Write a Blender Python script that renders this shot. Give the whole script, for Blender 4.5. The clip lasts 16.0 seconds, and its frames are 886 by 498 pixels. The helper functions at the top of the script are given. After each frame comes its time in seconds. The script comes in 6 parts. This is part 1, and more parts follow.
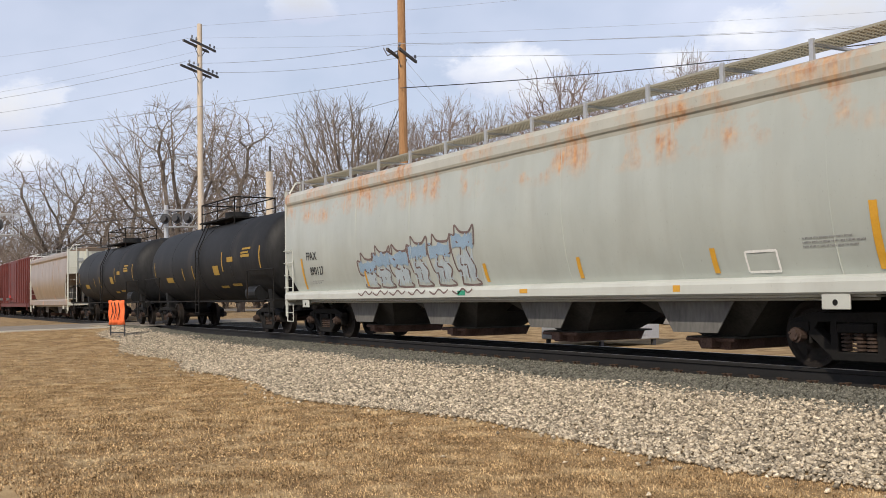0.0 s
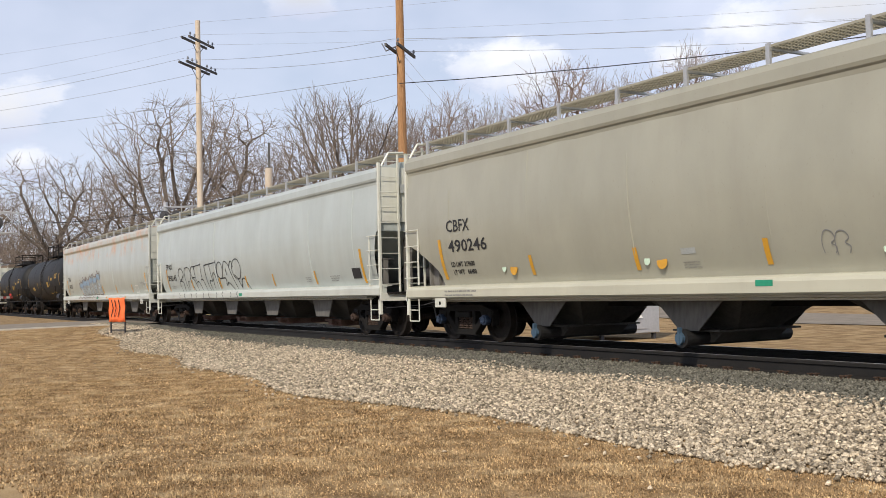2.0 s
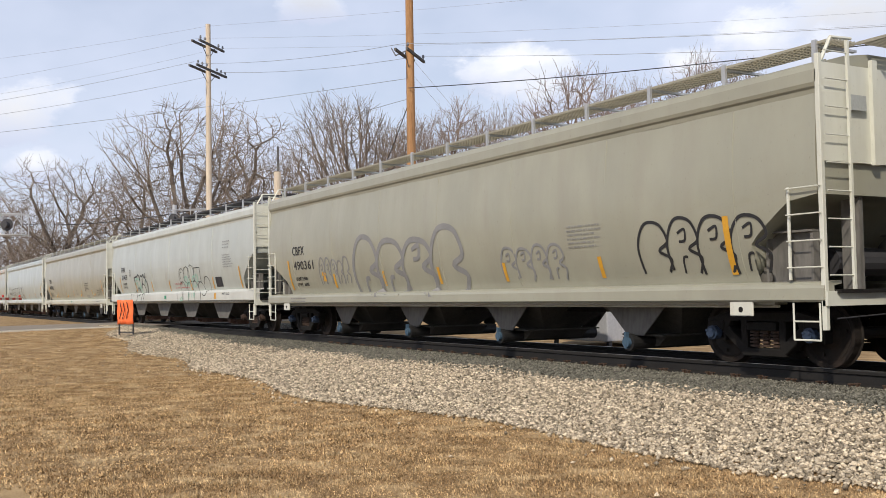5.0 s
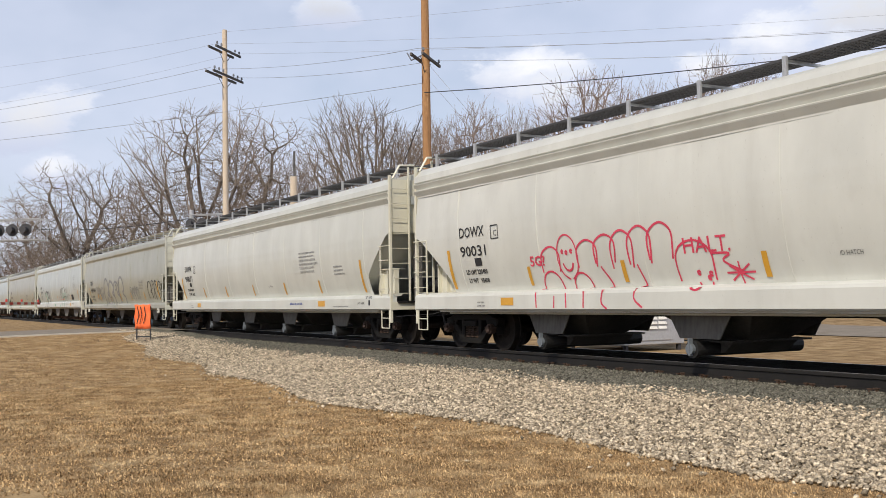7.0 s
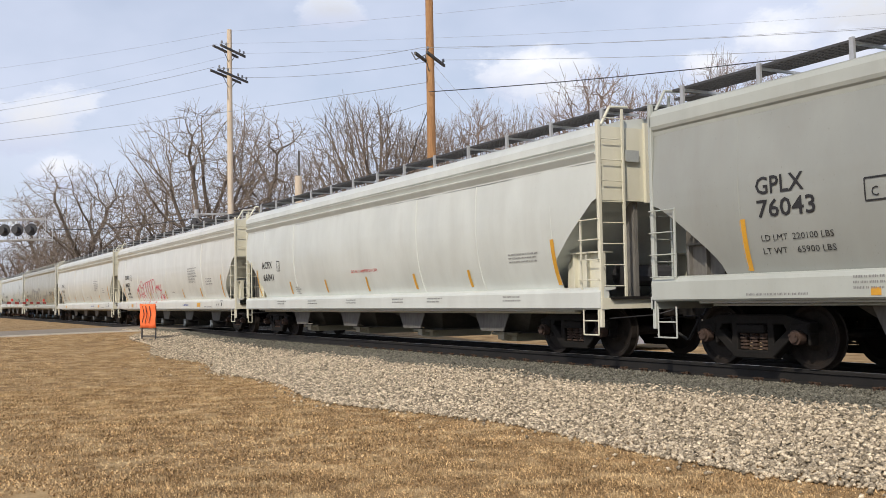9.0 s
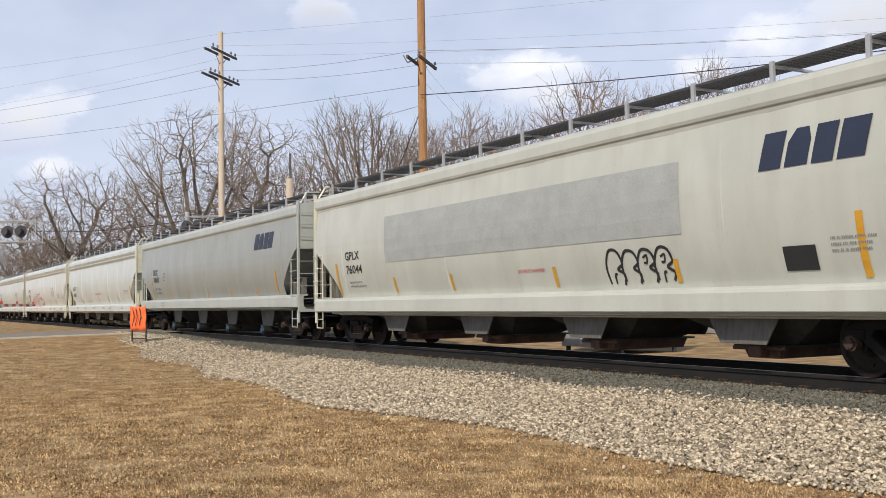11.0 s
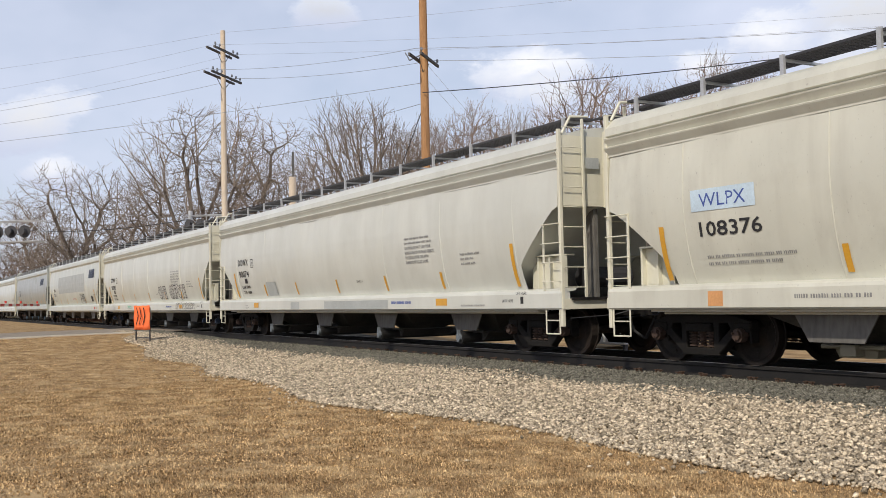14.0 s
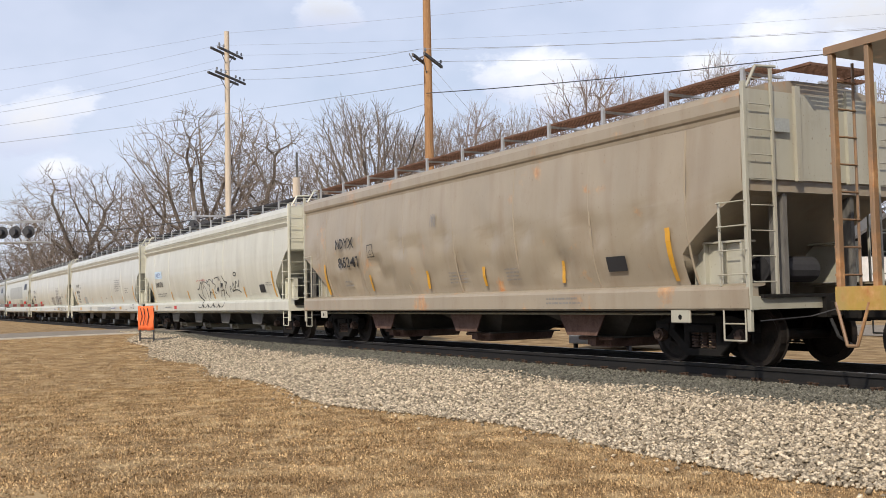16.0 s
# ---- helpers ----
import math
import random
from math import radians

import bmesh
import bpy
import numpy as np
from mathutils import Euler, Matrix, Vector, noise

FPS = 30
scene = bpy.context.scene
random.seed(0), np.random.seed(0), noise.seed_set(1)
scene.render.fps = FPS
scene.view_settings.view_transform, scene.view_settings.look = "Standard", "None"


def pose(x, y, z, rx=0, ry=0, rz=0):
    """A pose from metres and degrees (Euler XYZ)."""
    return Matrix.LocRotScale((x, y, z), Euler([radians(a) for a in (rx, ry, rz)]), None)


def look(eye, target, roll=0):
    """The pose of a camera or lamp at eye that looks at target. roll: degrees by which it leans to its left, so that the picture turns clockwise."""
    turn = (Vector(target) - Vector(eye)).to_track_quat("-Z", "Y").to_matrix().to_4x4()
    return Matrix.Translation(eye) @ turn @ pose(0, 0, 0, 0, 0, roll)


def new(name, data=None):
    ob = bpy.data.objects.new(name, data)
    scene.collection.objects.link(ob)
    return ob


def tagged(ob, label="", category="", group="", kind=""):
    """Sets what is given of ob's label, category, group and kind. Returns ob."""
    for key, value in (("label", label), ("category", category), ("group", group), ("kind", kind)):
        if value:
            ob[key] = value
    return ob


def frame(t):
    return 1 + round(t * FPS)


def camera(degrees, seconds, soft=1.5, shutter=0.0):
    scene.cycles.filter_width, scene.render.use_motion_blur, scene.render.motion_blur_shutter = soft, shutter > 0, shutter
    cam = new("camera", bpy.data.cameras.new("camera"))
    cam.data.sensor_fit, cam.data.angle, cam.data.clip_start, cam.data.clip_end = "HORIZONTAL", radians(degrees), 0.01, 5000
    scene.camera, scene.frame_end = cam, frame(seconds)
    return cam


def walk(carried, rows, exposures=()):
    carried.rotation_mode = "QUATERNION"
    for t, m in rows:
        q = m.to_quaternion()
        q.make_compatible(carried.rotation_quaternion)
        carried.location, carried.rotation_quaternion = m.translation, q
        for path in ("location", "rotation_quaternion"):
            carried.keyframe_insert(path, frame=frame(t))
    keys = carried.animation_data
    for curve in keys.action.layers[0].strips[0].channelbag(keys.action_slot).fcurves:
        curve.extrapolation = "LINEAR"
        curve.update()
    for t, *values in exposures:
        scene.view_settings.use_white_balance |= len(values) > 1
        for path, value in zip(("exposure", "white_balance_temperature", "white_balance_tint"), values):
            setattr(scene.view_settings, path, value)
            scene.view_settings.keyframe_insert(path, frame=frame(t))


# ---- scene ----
# ---- camera ----
EYE = (0.0, -12.131, 1.078)
cam = camera(47.66, 16.0, 0.75)


def aim(yaw, pitch, roll):
    """Pose of the hand-held camera: degrees left of +y, up, and lean."""
    a, b = radians(yaw), radians(pitch)
    ahead = Vector((-math.sin(a) * math.cos(b), math.cos(a) * math.cos(b), math.sin(b)))
    return look(EYE, Vector(EYE) + ahead * 10, roll)


HELD = [
    (0.0, 59.645, 2.628, -1.007), (0.5, 59.734, 2.582, -1.265), (1.0, 59.645, 2.477, -1.325), (1.5, 59.633, 2.409, -1.364),
    (2.0, 59.641, 2.356, -1.39), (2.5, 59.575, 2.349, -1.301), (3.0, 59.557, 2.351, -1.171), (3.5, 59.57, 2.388, -1.105),
    (4.0, 59.701, 2.447, -1.023), (6.5, 60.781, 2.892, -0.986), (7.0, 60.999, 2.901, -0.982), (7.5, 61.137, 2.872, -0.907),
    (8.0, 61.263, 2.83, -0.935), (8.5, 61.32, 2.8, -0.913), (9.0, 61.268, 2.86, -1.031), (11.5, 60.707, 3.057, -0.898),
    (12.0, 60.751, 3.143, -0.947), (12.5, 60.77, 3.157, -1.02), (13.0, 60.887, 3.063, -1.095), (13.5, 60.978, 2.934, -1.277),
    (14.0, 60.947, 2.89, -1.227), (14.5, 60.896, 2.929, -1.126), (15.0, 60.976, 2.968, -1.183), (15.5, 61.145, 2.922, -1.159),
    (16.0, 61.154, 2.934, -1.182)]
LIGHTER = [(0.0, .0), (1.5, .05), (3.0, .1), (4.0, .1), (6.5, .0), (7.5, -.02), (9.0, .02), (11.5, .02), (14.5, -.02), (15.0, .02), (15.5, .06), (16.0, .1)]
walk(cam, [(t, aim(a, b, c)) for t, a, b, c in HELD], LIGHTER)

# ---- light ----
SUN_AZ, SUN_EL = 142.0, 39.0     # degrees from +y towards +x, and up
world = bpy.data.worlds.new("sky")
scene.world = world
world.use_nodes = True
scene.view_settings.exposure = 0.0


def sky():
    nt = world.node_tree
    N, L = nt.nodes, nt.links
    N.clear()
    out, bg = N.new("ShaderNodeOutputWorld"), N.new("ShaderNodeBackground")
    tex = N.new("ShaderNodeTexSky")
    tex.sky_type, tex.sun_disc = "NISHITA", False
    tex.sun_elevation, tex.sun_rotation = radians(SUN_EL), radians(SUN_AZ)
    tex.air_density, tex.dust_density, tex.ozone_density = 1.0, 1.5, 1.5
    co, sep = N.new("ShaderNodeTexCoord"), N.new("ShaderNodeSeparateXYZ")
    L.new(co.outputs["Generated"], sep.inputs[0])

    def math_node(op, a, b, clamp=False):
        n = N.new("ShaderNodeMath")
        n.operation, n.use_clamp = op, clamp
        for i, v in enumerate((a, b)):
            if isinstance(v, (int, float)):
                n.inputs[i].default_value = v
            else:
                L.new(v, n.inputs[i])
        return n.outputs[0]

    # clouds: heaps of cumulus at their places, broken up by noise; a thin veil over all
    mp = N.new("ShaderNodeMapping")
    mp.inputs["Scale"].default_value = (1.0, 1.0, 1.7)
    L.new(co.outputs["Generated"], mp.inputs[0])

    def grain(scale, detail, rough):
        n = N.new("ShaderNodeTexNoise")
        n.inputs["Scale"].default_value, n.inputs["Detail"].default_value, n.inputs["Roughness"].default_value = scale, detail, rough
        L.new(mp.outputs[0], n.inputs[0])
        return n.outputs["Fac"]

    def ranged(v, a, b, c=0.0, d=1.0):
        n = N.new("ShaderNodeMapRange")
        for key, q in (("From Min", a), ("From Max", b), ("To Min", c), ("To Max", d)):
            n.inputs[key].default_value = q
        L.new(v, n.inputs["Value"])
        return n.outputs[0]

    def blend(f, a, b):
        n = N.new("ShaderNodeMix")
        n.data_type = "RGBA"
        for k, v in ((0, f), (6, a), (7, b)):
            if isinstance(v, tuple):
                n.inputs[k].default_value = v
            else:
                L.new(v, n.inputs[k])
        return n.outputs[2]

    puff = grain(14, 8, 0.6)
    lump = grain(5, 4, 0.5)
    haze = math_node("MULTIPLY", ranged(lump, 0.3, 0.75, 0.55, 0.95), ranged(sep.outputs[2], 0.32, 0.75, 1.0, 0.12))
    col = blend(haze, tex.outputs[0], (7.2, 7.7, 9.3, 1))
    for az, el, size, flat, bright in CLOUDS:
        a, e = radians(az), radians(el)
        d = N.new("ShaderNodeVectorMath")
        d.operation = "DISTANCE"
        m2 = N.new("ShaderNodeMapping")
        m2.inputs["Scale"].default_value = (1, 1, flat)
        L.new(co.outputs["Generated"], m2.inputs[0]), L.new(m2.outputs[0], d.inputs[0])
        d.inputs[1].default_value = (-math.sin(a) * math.cos(e), math.cos(a) * math.cos(e), math.sin(e) * flat)
        near = ranged(d.outputs["Value"], 0.0, size, 0.62, 0.0)
        body = math_node("ADD", near, puff)
        mask = ranged(body, 0.76, 0.87, 0.0, 0.92)
        lit = blend(ranged(body, 0.8, 1.15), (7.4, 7.9, 9.2, 1), tuple(v * bright for v in (10.3, 10.2, 10.2)) + (1,))
        low = N.new("ShaderNodeMath")
        low.operation = "SUBTRACT"
        L.new(sep.outputs[2], low.inputs[0])
        low.inputs[1].default_value = math.sin(e)
        lit = blend(ranged(low.outputs[0], -size * 0.5 / flat, size * 0.25 / flat), (6.0, 6.5, 8.1, 1), lit)
        col = blend(mask, col, lit)
    L.new(col, bg.inputs[0])
    bg.inputs[1].default_value = 0.105
    L.new(bg.outputs[0], out.inputs[0])


# bearing left of +y, height, size, flatness, brightness of each cloud
CLOUDS = [(55.9, 12.5, 0.10, 2.0, 1.05), (54.3, 11.2, 0.10, 2.4, 0.9), (42.0, 13.3, 0.085, 1.3, 1.05), (46.5, 12.4, 0.065, 1.5, 1.0), (37.0, 14.0, 0.14, 1.8, 0.75), (39.0, 12.5, 0.06, 1.6, 0.9), (83.1, 9.8, 0.09, 1.5, 0.85), (82.4, 7.3, 0.05, 1.5, 1.0), (67.6, 16.3, 0.06, 2.2, 0.68), (81.9, 1.9, 0.07, 1.5, 0.95)]
sky()
sun = new("sun", bpy.data.lights.new("sun", "SUN"))
sun.data.energy, sun.data.angle, sun.data.color = 3.3, radians(0.53), (1.0, 0.895, 0.755)
_a, _e = radians(SUN_AZ), radians(SUN_EL)
sun.matrix_world = look((0, 0, 30), (-math.sin(_a) * math.cos(_e), -math.cos(_a) * math.cos(_e), 30 - math.sin(_e)))


# ---- materials ----
def surface(name, a, b, rough=0.7, metal=0.0, scale=3.0, fine=40.0, bump=0.2, dist=0.01, stretch=(1, 1, 1), stain=None, stain_at=(0.5, 0.7),
            stain_scale=1.2, spec=0.5, per_object=0.0, per_island=0.0):
    """Two tones mixed by coarse and fine grain, an optional stain, and fine relief."""
    m = bpy.data.materials.new(name)
    m.use_nodes = True
    nt = m.node_tree
    N, L = nt.nodes, nt.links
    p = N["Principled BSDF"]
    co, mp = N.new("ShaderNodeTexCoord"), N.new("ShaderNodeMapping")
    mp.inputs["Scale"].default_value = stretch
    L.new(co.outputs["Object"], mp.inputs[0])
    n1, n2 = N.new("ShaderNodeTexNoise"), N.new("ShaderNodeTexNoise")
    n1.inputs["Scale"].default_value, n1.inputs["Detail"].default_value = scale, 5
    n2.inputs["Scale"].default_value, n2.inputs["Detail"].default_value = fine, 4
    L.new(mp.outputs[0], n1.inputs[0]), L.new(mp.outputs[0], n2.inputs[0])
    av = N.new("ShaderNodeMath")
    av.operation = "MULTIPLY_ADD"
    av.inputs[1].default_value = 0.45
    half = N.new("ShaderNodeMath")
    half.operation = "MULTIPLY"
    half.inputs[1].default_value = 0.55
    L.new(n1.outputs["Fac"], half.inputs[0]), L.new(n2.outputs["Fac"], av.inputs[0]), L.new(half.outputs[0], av.inputs[2])
    rg = N.new("ShaderNodeMapRange")
    rg.inputs["From Min"].default_value, rg.inputs["From Max"].default_value = 0.36, 0.64
    L.new(av.outputs[0], rg.inputs["Value"])
    mx = N.new("ShaderNodeMix")
    mx.data_type = "RGBA"
    mx.inputs[6].default_value, mx.inputs[7].default_value = (*a, 1), (*b, 1)
    L.new(rg.outputs[0], mx.inputs[0])
    col = mx.outputs[2]
    if per_object or per_island:
        hs = N.new("ShaderNodeHueSaturation")
        src = N.new("ShaderNodeObjectInfo").outputs["Random"] if per_object else N.new("ShaderNodeNewGeometry").outputs["Random Per Island"]
        vr, amt = N.new("ShaderNodeMapRange"), per_object or per_island
        vr.inputs["To Min"].default_value, vr.inputs["To Max"].default_value = 1 - amt, 1 + amt
        L.new(src, vr.inputs["Value"]), L.new(vr.outputs[0], hs.inputs["Value"]), L.new(col, hs.inputs["Color"])
        col = hs.outputs[0]
    if stain:
        n3, sr, sm = N.new("ShaderNodeTexNoise"), N.new("ShaderNodeMapRange"), N.new("ShaderNodeMix")
        n3.inputs["Scale"].default_value, n3.inputs["Detail"].default_value = stain_scale, 8
        L.new(mp.outputs[0], n3.inputs[0]), L.new(n3.outputs["Fac"], sr.inputs["Value"])
        sr.inputs["From Min"].default_value, sr.inputs["From Max"].default_value = stain_at
        sm.data_type = "RGBA"
        sm.inputs[7].default_value = (*stain, 1)
        L.new(sr.outputs[0], sm.inputs[0]), L.new(col, sm.inputs[6])
        col = sm.outputs[2]
    L.new(col, p.inputs["Base Color"])
    p.inputs["Roughness"].default_value, p.inputs["Metallic"].default_value = rough, metal
    p.inputs["Specular IOR Level"].default_value = spec
    if bump:
        bp = N.new("ShaderNodeBump")
        bp.inputs["Strength"].default_value, bp.inputs["Distance"].default_value = bump, dist
        L.new(av.outputs[0], bp.inputs["Height"]), L.new(bp.outputs[0], p.inputs["Normal"])
    return m


def paint(name, base, grime=(0.25, 0.22, 0.18), dirt=0.25, rust=0.0, rust_zone=None, rough=0.32):
    """Weathered enamel on steel sheet: run-down streaks, blotches, optional rust patches between two heights."""
    m = bpy.data.materials.new(name)
    m.use_nodes = True
    nt = m.node_tree
    N, L = nt.nodes, nt.links
    p = N["Principled BSDF"]
    co = N.new("ShaderNodeTexCoord")

    def noise_of(scale, stretch, detail=5, rough_=0.55):
        mp, n = N.new("ShaderNodeMapping"), N.new("ShaderNodeTexNoise")
        mp.inputs["Scale"].default_value = stretch
        n.inputs["Scale"].default_value, n.inputs["Detail"].default_value, n.inputs["Roughness"].default_value = scale, detail, rough_
        L.new(co.outputs["Object"], mp.inputs[0]), L.new(mp.outputs[0], n.inputs[0])
        return n.outputs["Fac"]

    def ramp(v, lo, hi, top=1.0):
        n = N.new("ShaderNodeMapRange")
        n.inputs["From Min"].default_value, n.inputs["From Max"].default_value, n.inputs["To Max"].default_value = lo, hi, top
        L.new(v, n.inputs["Value"])
        return n.outputs[0]

    def mixed(f, a, b):
        n = N.new("ShaderNodeMix")
        n.data_type = "RGBA"
        for i, v in ((0, f), (6, a), (7, b)):
            if isinstance(v, tuple):
                n.inputs[i].default_value = (*v, 1)
            else:
                L.new(v, n.inputs[i])
        return n.outputs[2]

    def times(a, b):
        n = N.new("ShaderNodeMath")
        n.operation = "MULTIPLY"
        L.new(a, n.inputs[0])
        if isinstance(b, float):
            n.inputs[1].default_value = b
        else:
            L.new(b, n.inputs[1])
        return n.outputs[0]

    base = tuple(v * q for v, q in zip(base, (0.765, 0.785, 0.755)))
    tone = ramp(noise_of(0.9, (1, 1, 0.6)), 0.3, 0.7)
    col = mixed(tone, tuple(c * 0.9 for c in base), tuple(min(1, c * 1.06) for c in base))
    streak = ramp(noise_of(2.6, (1, 1, 0.09), 5), 0.5, 0.8, min(.8, dirt * .75))
    col = mixed(streak, col, grime)
    blotch = ramp(noise_of(1.7, (1, 1, 0.6), 8, 0.65), 0.55, 0.8, dirt * 0.6)
    col = mixed(blotch, col, grime)
    speck = ramp(noise_of(28, (1, 1, 0.6), 3), 0.66, 0.76, dirt)
    col = mixed(speck, col, tuple(c * 0.6 for c in grime))
    ro = None
    if rust:
        r = ramp(noise_of(1.0, (1, 1, 1.1), 9, 0.62), 0.62 - rust * 0.2, 0.7 - rust * 0.12)
        run = ramp(noise_of(7.0, (1, 1, 0.1), 5), 0.3, 0.6)
        r = times(r, run)
        if rust_zone:
            sp = N.new("ShaderNodeSeparateXYZ")
            L.new(co.outputs["Object"], sp.inputs[0])
            z0, z1 = rust_zone
            r = times(r, ramp(sp.outputs[2], z0, z0 + (z1 - z0) * 0.6))
        warm = mixed(ramp(noise_of(9, (1, 1, 1)), 0.35, 0.65), (0.42, 0.17, 0.05), (0.62, 0.36, 0.17))
        col = mixed(r, col, warm)
    L.new(col, p.inputs["Base Color"])
    L.new(ramp(streak, 0.0, 1.0), p.inputs["Roughness"])
    rr = N.new("ShaderNodeMapRange")
    rr.inputs["To Min"].default_value, rr.inputs["To Max"].default_value = rough, min(1, rough + 0.3)
    L.new(blotch, rr.inputs["Value"]), L.new(rr.outputs[0], p.inputs["Roughness"])
    bp = N.new("ShaderNodeBump")
    bp.inputs["Strength"].default_value, bp.inputs["Distance"].default_value = 0.55, 0.05
    L.new(noise_of(1.1, (1, 1, 0.35), 4, 0.45), bp.inputs["Height"]), L.new(bp.outputs[0], p.inputs["Normal"])
    return m


def plain(name, c, rough=0.6, metal=0.0, var=0.12, fine=30):
    return surface(name, tuple(v * (1 - var) for v in c), tuple(min(1, v * (1 + var)) for v in c), rough, metal, 2.5, fine, 0.1, 0.004)


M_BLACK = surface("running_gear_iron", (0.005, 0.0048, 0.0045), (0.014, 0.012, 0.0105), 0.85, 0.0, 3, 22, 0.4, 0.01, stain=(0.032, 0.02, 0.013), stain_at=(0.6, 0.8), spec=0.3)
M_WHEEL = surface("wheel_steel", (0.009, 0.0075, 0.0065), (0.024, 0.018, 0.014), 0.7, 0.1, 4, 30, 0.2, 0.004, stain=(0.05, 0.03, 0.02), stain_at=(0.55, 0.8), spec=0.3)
M_TREAD = plain("wheel_tread_polished_steel", (0.25, 0.24, 0.23), 0.35, 0.9)
M_SPRING = surface("spring_rusty", (0.03, 0.02, 0.015), (0.075, 0.045, 0.032), 0.85, 0.1, 6, 40, 0.3, 0.006)
M_CAPB = plain("bearing_cap_blue", (0.02, 0.036, 0.07), 0.6)
M_CAPR = plain("bearing_cap_rust", (0.05, 0.03, 0.022), 0.8)
M_GRATE = plain("galvanised_grating", (0.075, 0.075, 0.078), 0.6, 0.4)
M_GALV = surface("galvanised_steel", (0.42, 0.43, 0.44), (0.55, 0.56, 0.57), 0.5, 0.55, 4, 30, 0.15, 0.004)
M_YEL = plain("reflective_yellow_strip", (0.60, 0.31, 0.03), 0.4, 0, 0.08)
M_INK = plain("black_lettering", (0.02, 0.02, 0.022), 0.6)
M_RED = plain("red_lettering", (0.5, 0.04, 0.04), 0.6)
M_BLUEINK = plain("blue_lettering", (0.05, 0.09, 0.32), 0.6)
M_GRNINK = plain("green_spray_paint", (0.12, 0.5, 0.34), 0.6)
M_REDSPRAY = plain("red_spray_paint", (0.62, 0.05, 0.1), 0.55)
M_BLUESPRAY = plain("pale_blue_spray_paint", (0.24, 0.34, 0.44), 0.55)
M_PALEBLUE = plain("thin_pale_blue_spray", (0.38, 0.44, 0.47), 0.55)
M_GREYINK = plain("faded_grey_lettering", (0.22, 0.22, 0.22), 0.6)
M_PATCH = plain("grey_repaint_patch", (0.36, 0.38, 0.37), 0.5)
M_GRNSTK = plain("green_sticker", (0.02, 0.28, 0.16), 0.5)
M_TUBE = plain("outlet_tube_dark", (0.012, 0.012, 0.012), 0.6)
M_OUTG = plain("outlet_grey_blue", (0.13, 0.15, 0.17), 0.6)
M_OUTB = plain("outlet_blue_grey", (0.045, 0.085, 0.13), 0.6)
M_OUTR = surface("outlet_rusty", (0.07, 0.035, 0.025), (0.17, 0.1, 0.075), 0.8, 0.1, 5, 40, 0.3, 0.006)

M_BALLAST = surface("ballast_stone", (0.175, 0.14, 0.096), (0.66, 0.565, 0.425), 0.95, 0, 16, 90, 0.3, 0.01, per_island=0.62, spec=0.15)
M_BALLAST2 = surface("grey_green_ballast_stone", (0.075, 0.074, 0.06), (0.215, 0.205, 0.168), 0.95, 0, 14, 90, 0.3, 0.01, per_island=0.45, spec=0.15)
M_GRAVEL_BED = surface("gravel_bed", (0.025, 0.021, 0.016), (0.27, 0.235, 0.18), 0.95, 0, 14, 46, 1.0, 0.04, spec=0.1)
M_SOIL = surface("dry_lawn_soil", (0.155, 0.098, 0.05), (0.43, 0.30, 0.16), 0.95, 0, 1.7, 60, 0.6, 0.02, stain=(0.54, 0.41, 0.235), stain_at=(0.48, 0.85), stain_scale=2.2, spec=0.05)
M_BLADE = surface("dry_grass_blade", (0.23, 0.145, 0.073), (0.58, 0.41, 0.22), 0.9, 0, 3.0, 24, 0, 0.01, per_island=0.6, spec=0.08, stain=(0.76, 0.60, 0.365), stain_at=(0.48, 0.86), stain_scale=2.2)
# grimy bay sheets; on end braces and bulkheads this grey paints recess shade
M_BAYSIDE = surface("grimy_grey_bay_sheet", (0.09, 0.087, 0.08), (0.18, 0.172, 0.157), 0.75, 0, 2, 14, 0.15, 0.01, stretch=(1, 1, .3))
# grime plus the shade of down-facing slopes, mixed into one near-black colour
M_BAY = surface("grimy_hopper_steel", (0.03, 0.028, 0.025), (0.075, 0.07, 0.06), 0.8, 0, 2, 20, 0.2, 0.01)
M_ASPHALT = surface("old_asphalt", (0.20, 0.17, 0.135), (0.31, 0.27, 0.22), 0.92, 0, 1.5, 60, 0.3, 0.01, spec=0.2)
M_WHITE = plain("white_road_edge_concrete", (0.62, 0.58, 0.5), 0.8)
M_TIE = surface("timber_tie", (0.05, 0.038, 0.03), (0.16, 0.11, 0.075), 0.9, 0, 5, 40, 0.5, 0.01, stretch=(1, 0.15, 1), per_object=0.3)
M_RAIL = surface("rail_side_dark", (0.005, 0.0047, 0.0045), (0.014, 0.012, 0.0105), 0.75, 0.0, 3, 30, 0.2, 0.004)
M_RAILTOP = plain("rail_head_polished", (0.4, 0.4, 0.4), 0.28, 1.0)
M_SPIKE = surface("rusty_spike", (0.05, 0.03, 0.02), (0.14, 0.085, 0.055), 0.85, 0.2, 6, 40, 0.2, 0.004)
M_POLE = surface("brown_pole_wood", (0.26, 0.13, 0.055), (0.46, 0.26, 0.12), 0.9, 0, 2, 20, 0.4, 0.01, stretch=(3, 3, 0.25), stain=(0.09, 0.05, 0.03), stain_at=(0.6, 0.75))
M_POLE2 = surface("weathered_pale_pole_wood", (0.5, 0.41, 0.31), (0.68, 0.58, 0.46), 0.9, 0, 2, 20, 0.3, 0.01, stretch=(3, 3, 0.2))
M_ARM = surface("grey_crossarm_wood", (0.06, 0.06, 0.06), (0.16, 0.15, 0.14), 0.9, 0, 4, 30, 0.3, 0.01)
M_INSUL = plain("insulator_grey_porcelain", (0.16, 0.17, 0.19), 0.3)
M_WIRE = plain("black_cable", (0.03, 0.03, 0.035), 0.6)
